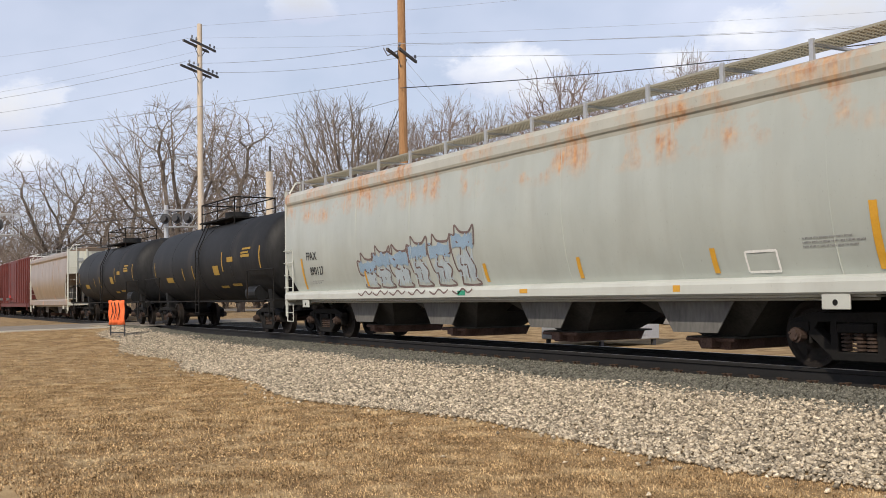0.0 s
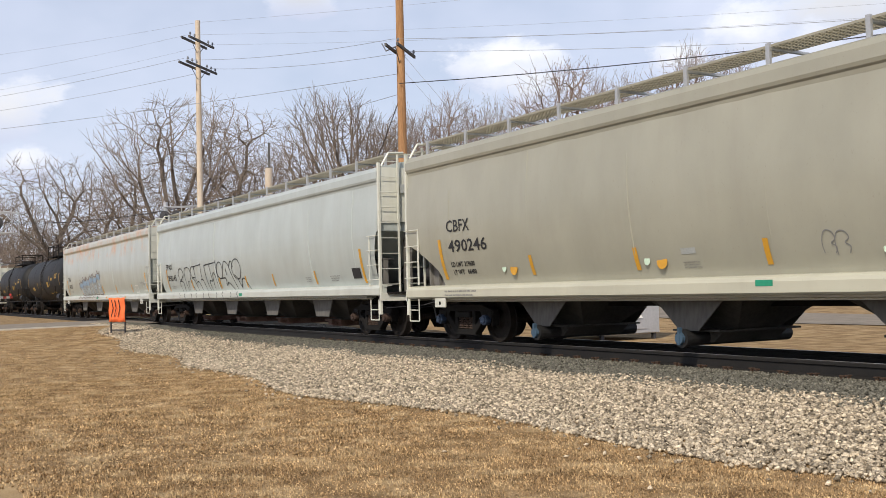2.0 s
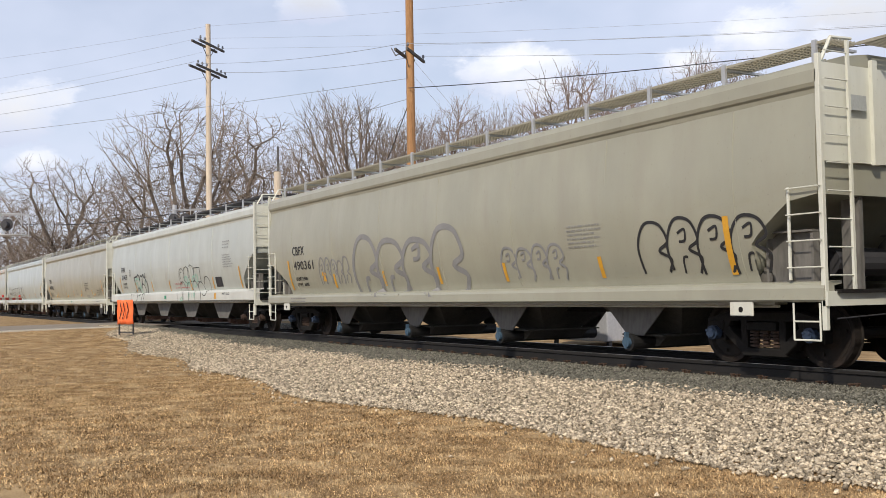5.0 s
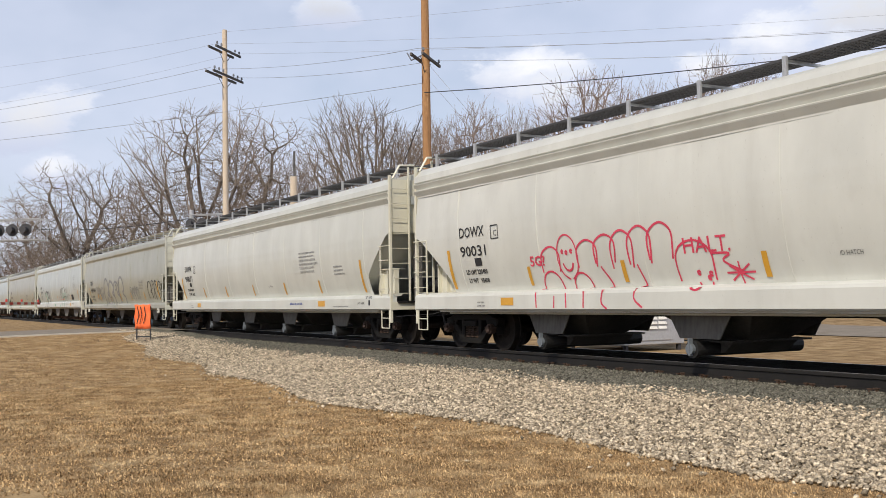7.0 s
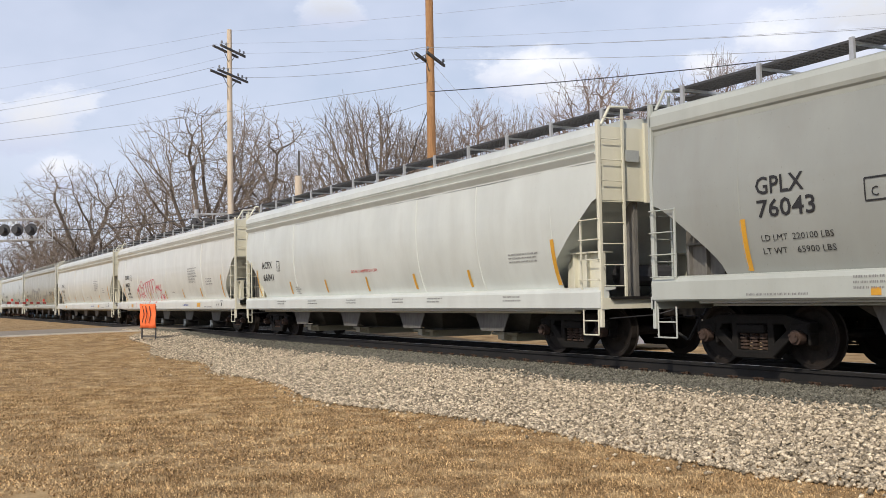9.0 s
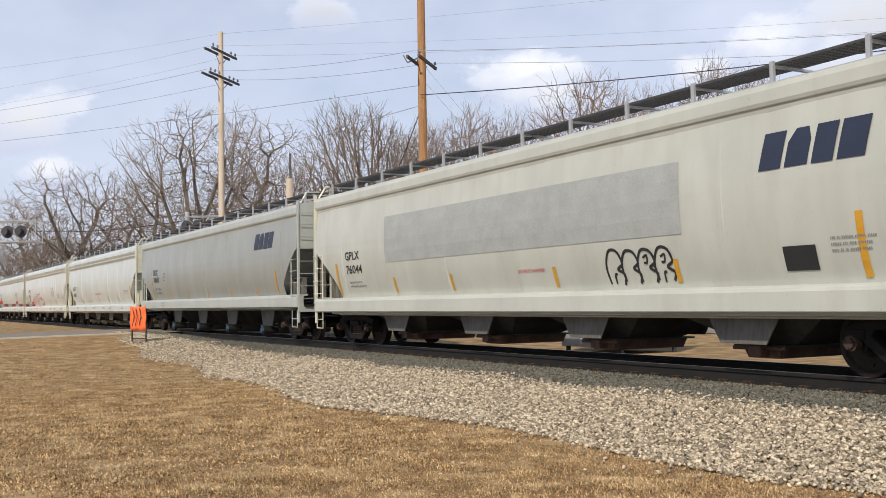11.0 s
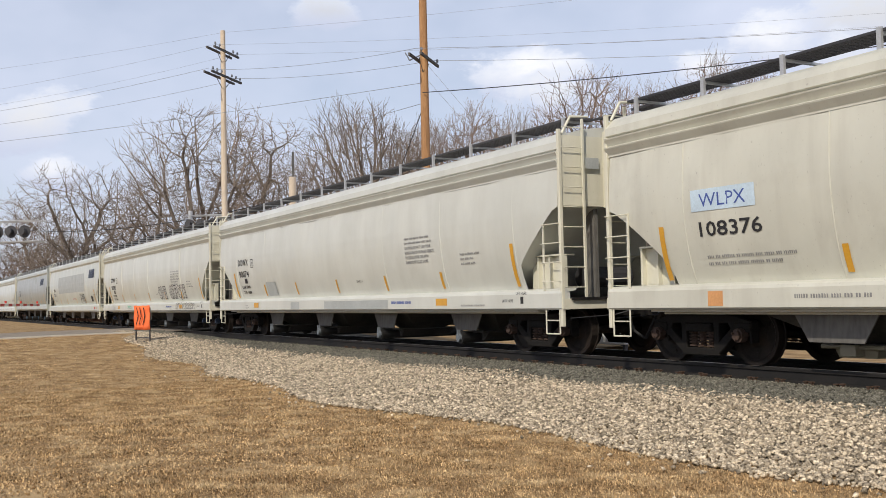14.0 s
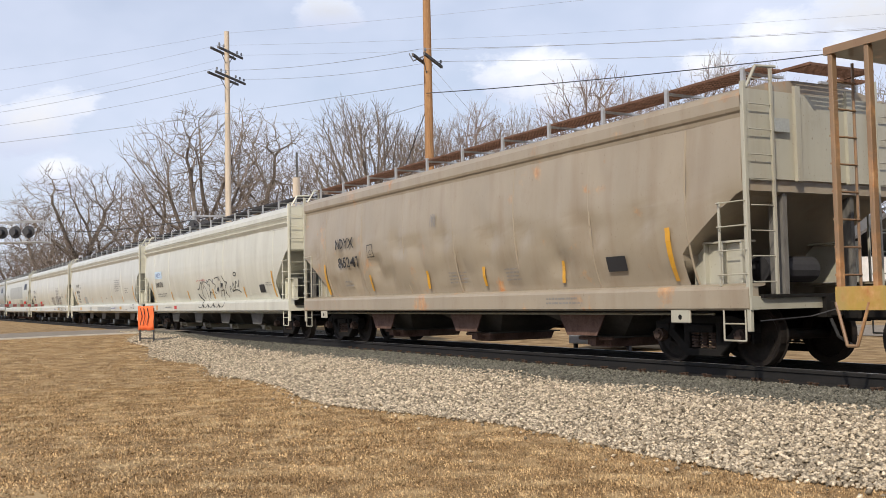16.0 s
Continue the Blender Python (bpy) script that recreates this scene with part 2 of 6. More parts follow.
M_WIREG = plain("weathered_bare_wire", (0.3, 0.32, 0.36), 0.5, 0.3)
M_BARK = surface("grey_brown_bark", (0.09, 0.072, 0.058), (0.21, 0.172, 0.14), 0.95, 0, 3, 30, 0.5, 0.02, stretch=(1, 1, 0.3))
M_TWIG = surface("bare_twig", (0.15, 0.12, 0.096), (0.28, 0.23, 0.19), 0.95, 0, 1, 10, 0)
M_TWIGR = surface("reddish_bare_twig", (0.16, 0.118, 0.094), (0.28, 0.21, 0.17), 0.95, 0, 1, 10, 0)
M_ORANGE = surface("orange_sign_cloth", (0.78, 0.12, 0.03), (0.9, 0.2, 0.06), 0.75, 0, 3, 40, 0.3, 0.02)
M_DARKMET = plain("dark_painted_steel", (0.05, 0.05, 0.055), 0.6, 0.2)
M_ALU = plain("aluminium", (0.55, 0.56, 0.57), 0.4, 0.7)
M_CAB = surface("silver_signal_cabinet", (0.42, 0.43, 0.45), (0.52, 0.53, 0.55), 0.45, 0.35, 1, 15, 0.1, 0.004)
M_SIDING = plain("white_siding", (0.75, 0.74, 0.7), 0.7)
M_TANSID = plain("tan_siding", (0.46, 0.34, 0.2), 0.8)
M_ROOF = plain("grey_shingle_roof", (0.12, 0.115, 0.11), 0.9)
M_GLASS = plain("dark_window_glass", (0.02, 0.025, 0.03), 0.1)
M_CARW = plain("white_car_paint", (0.75, 0.76, 0.78), 0.25, 0, 0.03)
M_TYRE = plain("black_rubber", (0.02, 0.02, 0.02), 0.85)
M_HEDGE = surface("evergreen_shrub", (0.03, 0.04, 0.015), (0.08, 0.085, 0.035), 0.9, 0, 6, 50, 0)


# ---- mesh helpers ----
def part(name, bm, material, parent=None, label="", smooth=False):
    """Links a bmesh as one mesh object, a part of its parent."""
    me = bpy.data.meshes.new(name)
    bm.to_mesh(me)
    bm.free()
    return part_of(name, me, material, parent, label, smooth)


def part_of(name, me, material, parent=None, label="", smooth=False):
    if not me.materials:
        me.materials.append(material)
    if smooth:
        me.shade_smooth()
        me.set_sharp_from_angle(angle=radians(38))
    ob = new(name, me)
    ob.parent = parent
    if label:
        ob["label"] = label
    return ob


def box(bm, x0, x1, y0, y1, z0, z1):
    v = [bm.verts.new((x, y, z)) for z in (z0, z1) for y in (y0, y1) for x in (x0, x1)]
    for f in ((0, 2, 3, 1), (4, 5, 7, 6), (0, 1, 5, 4), (2, 6, 7, 3), (0, 4, 6, 2), (1, 3, 7, 5)):
        bm.faces.new([v[i] for i in f])
    return bm


def tube(bm, a, b, r, n=8, r2=None):
    """A closed round bar from a to b."""
    a, b = Vector(a), Vector(b)
    d = (b - a).normalized()
    u = d.orthogonal().normalized()
    w = d.cross(u)
    r2 = r if r2 is None else r2
    rings = []
    for c, q in ((a, r), (b, r2)):
        rings.append([bm.verts.new(c + (u * math.cos(k * math.tau / n) + w * math.sin(k * math.tau / n)) * q) for k in range(n)])
    for k in range(n):
        bm.faces.new((rings[0][k], rings[0][(k + 1) % n], rings[1][(k + 1) % n], rings[1][k]))
    bm.faces.new(rings[0][::-1]), bm.faces.new(rings[1])
    return bm


def bent(bm, pts, r, n=6):
    for a, b in zip(pts, pts[1:]):
        tube(bm, a, b, r, n)
    return bm


def loft(bm, rings, close=True):
    """Joins rings of equal count into a skin with both ends capped."""
    vs = [[bm.verts.new(p) for p in ring] for ring in rings]
    n = len(vs[0])
    for a, b in zip(vs, vs[1:]):
        for k in range(n):
            bm.faces.new((a[k], a[(k + 1) % n], b[(k + 1) % n], b[k]))
    if close:
        bm.faces.new(vs[0][::-1]), bm.faces.new(vs[-1])
    return bm


def prism(bm, pts, y0, y1):
    """An outline in x, z pushed from y0 to y1."""
    return loft(bm, [[(x, y0, z) for x, z in pts], [(x, y1, z) for x, z in pts]])


def B():
    return bmesh.new()


def bevel(bm, w=0.01, seg=1):
    bmesh.ops.bevel(bm, geom=bm.edges[:], offset=w, segments=seg, affect="EDGES", clamp_overlap=True)
    return bm


def empty(name, label, category, group="", kind="", m=None):
    ob = new(name)
    if m is not None:
        ob.matrix_world = m
    return tagged(ob, label, category, group, kind)


MESH = {}


def shared(key, make):
    """A mesh built once and used again by alike parts."""
    if key not in MESH:
        bm = make()
        bmesh.ops.recalc_face_normals(bm, faces=bm.faces[:])
        me = bpy.data.meshes.new(key)
        bm.to_mesh(me)
        bm.free()
        MESH[key] = me
    return MESH[key]


def wordmark(words, size, bold=0.0):
    """A line of letters as a flat mesh in x, z, starting at the origin."""
    key = ("w", words, size, bold)
    if key not in MESH:
        cu = bpy.data.curves.new("letters", "FONT")
        cu.body, cu.size, cu.offset, cu.resolution_u = words, size, bold, 2
        ob = new("letters", cu)
        bpy.context.view_layer.update()
        me = bpy.data.meshes.new_from_object(ob.evaluated_get(bpy.context.evaluated_depsgraph_get()))
        bpy.data.objects.remove(ob)
        MESH[key] = [(v.co.x, v.co.y) for v in me.vertices], [tuple(f.vertices) for f in me.polygons]
    return MESH[key]


# ---- ground ----
def smooth_step(a, b, v):
    t = min(1, max(0, (v - a) / (b - a)))
    return t * t * (3 - 2 * t)


def lawn_edge(x):
    """The y at which gravel gives way to grass on the near side."""
    return -5.75 - 0.35 * math.sin(x * 0.31) - 0.25 * math.sin(x * 0.83 + 1) + 2.3 * smooth_step(-24, -44, x)


def ground_z(x, y):
    """Height of the ground: lawn, ballast shoulder, crossing, field beyond."""
    z = -0.47
    near = smooth_step(lawn_edge(x) - 0.2, -2.2, y)
    z += 0.21 * near
    far = smooth_step(5.5, 2.2, y) if y > 0 else 1
    if y > 0:
        z = -0.45 + 0.19 * far
    rise = smooth_step(-26, -42, x)
    z = z + (-0.03 - z) * rise * smooth_step(-45, -3, y) * (1 if abs(y) > 1.9 else 0.0)
    z += 0.7 * smooth_step(14, 70, y) * (1 - rise)
    return z + 0.02 * noise.noise((x * 0.35, y * 0.35, 3.0)) * (1 if y < -3 else 0.3)


def build_ground():
    xs = sorted({-900, -500, -300, -200, -150, *range(-120, -46, 4), *[i * 0.8 for i in range(-58, 16)], *range(13, 60, 6), 100, 200, 500, 900})
    ys = sorted({-600, -300, -150, -80, -50, -30, *[-24 + i * 0.6 for i in range(60)], *range(12, 80, 4), 100, 150, 250, 500, 900})
    bm = B()
    g = [[bm.verts.new((x, y, ground_z(x, y))) for x in xs] for y in ys]
    for j in range(len(ys) - 1):
        for i in range(len(xs) - 1):
            bm.faces.new((g[j][i], g[j][i + 1], g[j + 1][i + 1], g[j + 1][i]))
    ob = part("ground", bm, M_SOIL, None, "", True)
    tagged(ob, "dry tan and brown dormant lawn grass on level ground", "lawn", kind="structure")
    # gravel bed along the track, a skin just over the ground
    bm = B()
    rows = []
    x = -48.0
    while x < 14:
        e = lawn_edge(x)
        ring = []
        for k in range(13):
            y = e + (4.2 - e) * k / 12
            ring.append(bm.verts.new((x, y, ground_z(x, y) + (0.015 if 0 < k < 12 else -0.05))))
        rows.append(ring)
        x += 0.5
    for a, b in zip(rows, rows[1:]):
        for k in range(12):
            bm.faces.new((a[k], b[k], b[k + 1], a[k + 1]))
    bed = part("gravel_bed", bm, M_GRAVEL_BED, None, "", True)
    tagged(bed, "crushed pale grey limestone ballast bed beside the track", "ballast", kind="structure")


def scatter(name, pts, shape, faces, material, label, category):
    """One mesh of many small copies: pts rows of x, y, z, sx, sy, sz, turn, tilt."""
    rng = np.random.default_rng(5)
    n, k = len(pts), len(shape)
    v = np.repeat(np.array(shape)[None], n, 0)
    v = v * (1 + 0.28 * (rng.random((n, k, 1)) - 0.5) * 2)
    v = v * pts[:, None, 3:6]
    c, s = np.cos(pts[:, 7]), np.sin(pts[:, 7])
    y, z = v[:, :, 1] * c[:, None] - v[:, :, 2] * s[:, None], v[:, :, 1] * s[:, None] + v[:, :, 2] * c[:, None]
    c, s = np.cos(pts[:, 6]), np.sin(pts[:, 6])
    x = v[:, :, 0]
    out = np.stack([x * c[:, None] - y * s[:, None], x * s[:, None] + y * c[:, None], z], 2) + pts[:, None, :3]
    f = (np.array(faces)[None] + (np.arange(n) * k)[:, None, None]).reshape(-1, len(faces[0]))
    me = bpy.data.meshes.new(name)
    me.vertices.add(n * k)
    me.vertices.foreach_set("co", out.reshape(-1))
    q = f.shape[1]
    me.loops.add(f.size)
    me.loops.foreach_set("vertex_index", f.reshape(-1).astype(np.int32))
    me.polygons.add(len(f))
    me.polygons.foreach_set("loop_start", (np.arange(len(f)) * q).astype(np.int32))
    me.update()
    me.validate()
    me.materials.append(material)
    return tagged(new(name, me), label, category, kind="stuff")


CUBE = [(.55, 0, .05), (.1, .55, -.05), (-.5, .1, 0), (-.05, -.55, .1), (.12, .05, .5), (0, 0, -.5)]
CUBE_F = [(0, 1, 4), (1, 2, 4), (2, 3, 4), (3, 0, 4), (1, 0, 5), (2, 1, 5), (3, 2, 5), (0, 3, 5)]


def build_stones():
    rng = np.random.default_rng(11)
    pale, dark = [], []
    for x0, x1, per in ((-13, 2.5, 820), (-24, -13, 520), (-46, -24, 270)):
        for y0, y1 in ((-7.5, -0.9), (-0.62, 0.62), (0.9, 3.2)):
            n = int((x1 - x0) * (y1 - y0) * (per if y0 < -2 else per * 0.1))
            for a, b in zip(rng.uniform(x0, x1, n), rng.uniform(y0, y1, n)):
                e = lawn_edge(a)
                if b < e - 0.05 and rng.random() > 0.10 * math.exp(-(e - b) * 6.0) + 0.0004:
                    continue
                near_rail = b > -2.75 + 0.5 * noise.noise((a * 0.8, b, 2.0)) + rng.uniform(-.35, .35)
                size = rng.uniform(0.026, 0.062) * (1.12 if x0 < -20 else 1) * (0.8 if near_rail else 1)
                row = (a, b, ground_z(a, b) + 0.018 + rng.uniform(0, 0.016) + 0.02 * smooth_step(2.9, 1.6, abs(b)), size * rng.uniform(0.8, 1.5), size, size * rng.uniform(0.55, 1.1), rng.uniform(0, 6.28), rng.uniform(-0.9, 0.9))
                (dark if near_rail else pale).append(row)
    scatter("ballast_stones", np.array(pale), CUBE, CUBE_F, M_BALLAST, "loose pale beige crushed limestone stones along the track", "ballast")
    scatter("trackside_stones", np.array(dark), CUBE, CUBE_F, M_BALLAST2, "grey-green crushed stones against the tie ends", "ballast")


def build_grass():
    rng = np.random.default_rng(7)
    rows = []
    for x0, x1, y0, y1, per, h in ((-9, 2, -11.0, -4.5, 3000, 0.026), (-20, -9, -11.5, -4.5, 1500, 0.027), (-42, -20, -16, -3.5, 380, 0.032)):
        n = int((x1 - x0) * (y1 - y0) * per)
        X, Y, H = rng.uniform(x0, x1, n), rng.uniform(y0, y1, n), rng.uniform(0.5, 1.2, n) * h
        for a, b, c in zip(X, Y, H):
            if b > lawn_edge(a) + 0.1 or a * 0.25 - 11.6 > b + 9 or (b < -11.3 and a > -8):
                continue
            tuft = noise.noise((a * 1.3, b * 1.3, 0.5))
            c *= 0.75 + 0.6 * max(-0.5, tuft)
            rows.append((a, b, ground_z(a, b), 0.0026 + 0.0022 * (x0 < -8) + 0.005 * (x0 < -19), 0.5, c, rng.uniform(0, 6.28), rng.uniform(-1.45, 1.45)))
    blade = [(-1, 0, 0), (1, 0, 0), (0.5, 0.0, 0.6), (0.1, 0.03, 1.0)]
    scatter("dry_grass", np.array(rows), blade, [(0, 1, 2, 3)], M_BLADE, "short dormant tan grass blades matted on the lawn", "grass")


def build_track():
    tr = empty("railway_track", "black steel rails on dark timber ties in ballast", "railway track", kind="structure")
    prof = [(-.07, -.175), (.07, -.175), (.07, -.16), (.012, -.14), (.01, -.05), (.036, -.04), (.037, -.012), (.028, 0), (-.028, 0), (-.037, -.012), (-.036, -.04), (-.01, -.05), (-.012, -.14), (-.07, -.16)]
    for y in (-0.755, 0.755):
        bm = loft(B(), [[(x, y + a, b * 1.28 - 0.006) for a, b in prof] for x in (-420, -60, 80)])
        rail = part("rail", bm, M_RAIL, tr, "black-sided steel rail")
        part("rail_head", box(B(), -420, 80, y - 0.026, y + 0.026, -0.007, -0.002), M_RAILTOP, rail, "polished running surface")
    me = shared("tie", lambda: bevel(box(B(), -0.115, 0.115, -1.3, 1.3, -0.36, -0.181), 0.012))
    mp = shared("tie_plate", lambda: box(B(), -0.09, 0.09, -0.17, 0.17, -0.181, -0.172))
    ms = shared("spike", lambda: box(box(B(), -0.02, 0.02, -0.018, 0.018, -0.19, -0.13), -0.03, 0.03, -0.03, 0.03, -0.145, -0.13))
    for i in range(250):
        x = -118 + i * 0.52
        t = part_of("tie", me, M_TIE, tr)
        t.location = (x + random.uniform(-.02, .02), random.uniform(-.03, .03), random.uniform(-.012, .004) - .048)
        if -26 < x < 6:
            for y in (-0.755,):
                p = part_of("tie_plate", mp, M_SPIKE, tr)
                p.location = (x, y, -0.044)
                for dx, dy in ((-.05, -.1), (.05, -.1)):
                    s = part_of("spike", ms, M_SPIKE, tr)
                    s.location = (x + dx, y + dy - 0.02, random.uniform(0, .02) - .044)
    return tr


# ---- railway cars ----
SPEED, SLOWING, WHEEL = 17.571, -0.0089, 0.457
GAPS = (-185.98, -164.74, -143.45, -122.15, -99.86, -78.3, -56.1, -33.76, -12.98, 8.35, 29.4, 51.56, 73.8, 94.65, 113.2)
DATUM = (-185.23, -164.11, -143.32, -121.28, -99.42, -77.68, -55.77, -33.82, -12.84, 8.61, 30.13, 51.99, 74.17, 95.21, 113.58)   # from which the lettering is laid out
MOVING, TURNING = [], []


def travelled(t):
    """How far along x the train has come since the ninth second (it rolls towards -x)."""
    u = t - 9
    return -(SPEED * u + SLOWING * u * u / 2)


def wheel_mesh():
    bm = B()
    for s in (-1, 1):
        prof = [(0.10, 0.09), (0.2, 0.035), (0.36, 0.03), (0.40, 0.07), (WHEEL, 0.07), (WHEEL + .003, -.05), (WHEEL + .028, -.06), (WHEEL + .026, -.075), (0.39, -.07), (0.36, -.02), (0.2, -.03), (0.1, -.08)]
        n = 28
        rings = [[(r * math.cos(k * math.tau / n), s * (0.75 + y), r * math.sin(k * math.tau / n)) for k in range(n)] for r, y in prof]
        loft(bm, rings)
    tube(bm, (0, -1.02, 0), (0, 1.02, 0), 0.085, 14)
    # three raised marks on each wheel face
    for s in (-1, 1):
        for k in range(3):
            a = k * math.tau / 3
            c = Vector((0.29 * math.cos(a), s * 0.785, 0.29 * math.sin(a)))
            tube(bm, c - Vector((0, 0.02, 0)), c + Vector((0, s * 0.012, 0)), 0.035, 8)
    return bm


def side_frame():
    bm = B()
    # beams round three openings
    def bar(a, b, h, y0=-.09, y1=.09):
        a, b = Vector((a[0], 0, a[1])), Vector((b[0], 0, b[1]))
        d = (b - a).normalized()
        u = Vector((-d.z, 0, d.x)) * h
        loft(bm, [[(*(a + u)[:1], y, (a + u)[2]) for y in (y0, y1)] + [(*(a - u)[:1], y, (a - u)[2]) for y in (y1, y0)],
                  [(*(b + u)[:1], y, (b + u)[2]) for y in (y0, y1)] + [(*(b - u)[:1], y, (b - u)[2]) for y in (y1, y0)]])
    bar((-.62, .7), (.62, .7), .07)
    bar((-.4, .19), (.4, .19), .06)
    for e in (-1, 1):
        bar((e * .58, .71), (e * 1.06, .585), .075), bar((e * .76, .55), (e * .33, .2), .07)
        bar((e * .35, .2), (e * .35, .7), .06), bar((e * .72, .52), (e * .6, .72), .05)
        box(bm, e * .89 - .16, e * .89 + .16, -.11, .11, .5, .64)          # pedestal over the bearing
        box(bm, e * .89 - .17, e * .89 - .13, -.09, .09, .34, .52), box(bm, e * .89 + .13, e * .89 + .17, -.09, .09, .34, .52)
    box(bm, -.27, .27, -.13, .1, .5, .62)                                  # bolster end in the window
    bmesh.ops.recalc_face_normals(bm, faces=bm.faces[:])
    bevel(bm, .014)
    return bm


def springs():
    bm, n, rings = B(), 10, []
    for k in range(6):
        z = .26 + k * .05
        for dz, q in ((0, .05), (.008, .085), (.032, .085), (.04, .05)):
            rings.append([(q * math.cos(i * math.tau / n), q * math.sin(i * math.tau / n), z + dz) for i in range(n)])
    return loft(bm, rings)


def bearing():
    bm = B()
    tube(bm, (0, 0, 0), (0, -.12, 0), .105, 16)
    tube(bm, (0, -.12, 0), (0, -.16, 0), .075, 12)
    for k in range(3):
        a = k * 2.09 + .5
        tube(bm, (.06 * math.cos(a), -.15, .06 * math.sin(a)), (.06 * math.cos(a), -.18, .06 * math.sin(a)), .018, 6)
    return bm


def add_truck(car, x, cap=None):
    """A two-axle truck under a car: frames, springs, bolster, brake beam, two turning wheelsets."""
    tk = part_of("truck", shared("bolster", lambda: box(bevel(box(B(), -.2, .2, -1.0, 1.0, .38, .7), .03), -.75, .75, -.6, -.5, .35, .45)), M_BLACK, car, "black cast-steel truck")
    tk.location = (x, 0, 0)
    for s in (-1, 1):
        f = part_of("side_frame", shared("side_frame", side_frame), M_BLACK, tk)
        f.location = (0, s * 0.99, 0)
        for dx in (-.19, 0, .19):
            p = part_of("coil_spring", shared("springs", springs), M_SPRING, tk, "rusty coil spring")
            p.location = (dx, s * 1.0, 0)
    for dx in (-.89, .89):
        w = part_of("wheelset", shared("wheelset", wheel_mesh), M_WHEEL, tk, "brown steel wheelset", False)
        w.location = (dx, 0, WHEEL)
        TURNING.append(w)
        for s in (-1, 1):
            c = part_of("bearing_cap", shared("bearing", bearing), M_CAPR, tk)
            if cap:
                c.data = shared("bearing_blue", bearing)
                if not c.data.materials:
                    c.data.materials.append(M_CAPB)
            c.location, c.rotation_euler = (dx, s * 1.06, WHEEL), (0, 0, 0 if s < 0 else math.pi)
    return tk


def side_y(z, kind):
    """Half width of a hopper's bulged side at a height."""
    pts = ((0.6, 1.26), (1.2, 1.35), (1.35, 1.415), (1.5, 1.468), (1.7, 1.522), (1.9, 1.562), (2.15, 1.595), (2.4, 1.615), (2.65, 1.622), (2.9, 1.615), (3.15, 1.598), (3.4, 1.57), (3.75, 1.545), (4.2, 1.5))
    for (a, p), (b, q) in zip(pts, pts[1:]):
        if z <= b:
            return p + (q - p) * (z - a) / (b - a)
    return 1.5


SKIN, SILL = {}, {}


def dented(x, z, s, k, dents):
    """How far the sheet stands out of its true curve: slow waves, ripples, knocks on a battered car."""
    d = 0.017 * noise.noise((x * 0.9 + k * 7, z * 0.7, s * 3.0)) + 0.012 * noise.noise((x * 2.4 + k * 3, z * 0.5, s))
    d += 0.013 * noise.noise((x * 1.7 + k * 5, z * 0.12, s * 2.0))
    d += 0.11 * (dents - 1) * min(0, noise.noise((x * 1.7, z * 1.5, s + 9.0)) + 0.05) * max(0, 1.25 - abs(z - 2.0))
    return d * (0.3 if z > 3.5 or z < 1.3 else 1)


def mark_y(car, x, z, out=0.006):
    """Where paint lies on the near side: on the sill below, on the tub above."""
    k, dents, off, _ = SKIN[car]
    x -= off
    return -1.637 - out * .7 if z < SILL[car][1] - .03 else -side_y(z, 0) - dented(x, z, -1, k, dents) - out - (.006 if dents == 1 else .04)


def on_sill(car, z):
    """Moves a mark meant for the sill onto this car's own sill."""
    lo, hi = SILL[car]
    return lo + (z - .85) * (hi - lo) / .385 if z < 1.21 else z


def side_mark(car, words, x, z, size, material, width=None, bold=0.0, name="lettering", out=0.006):
    """Painted letters that follow the near side of a car; width stretches the line to its length."""
    vs, fs = wordmark(words, size, bold)
    if not vs:
        return
    w = max(v[0] for v in vs)
    k = width / w if width else 1
    z = on_sill(car, z)
    bm = B()
    q = [bm.verts.new((x + a * k, mark_y(car, x + a * k, z + b, out), z + b)) for a, b in vs]
    for f in fs:
        try:
            bm.faces.new([q[i] for i in f])
        except ValueError:
            pass
    part(name, bm, material, car)


def side_patch(car, x0, x1, z0, z1, material, name, out=0.004):
    bm = B()
    z0, z1 = on_sill(car, z0), on_sill(car, z1)
    n, w = 4, max(1, int((x1 - x0) / .2))
    rows = [[bm.verts.new((x, mark_y(car, x, z, out), z)) for x in [x0 + (x1 - x0) * i / w for i in range(w + 1)]] for z in [z0 + (z1 - z0) * k / n for k in range(n + 1)]]
    for a, q in zip(rows, rows[1:]):
        for i in range(w):
            bm.faces.new((a[i], a[i + 1], q[i + 1], q[i]))
    part(name, bm, material, car)


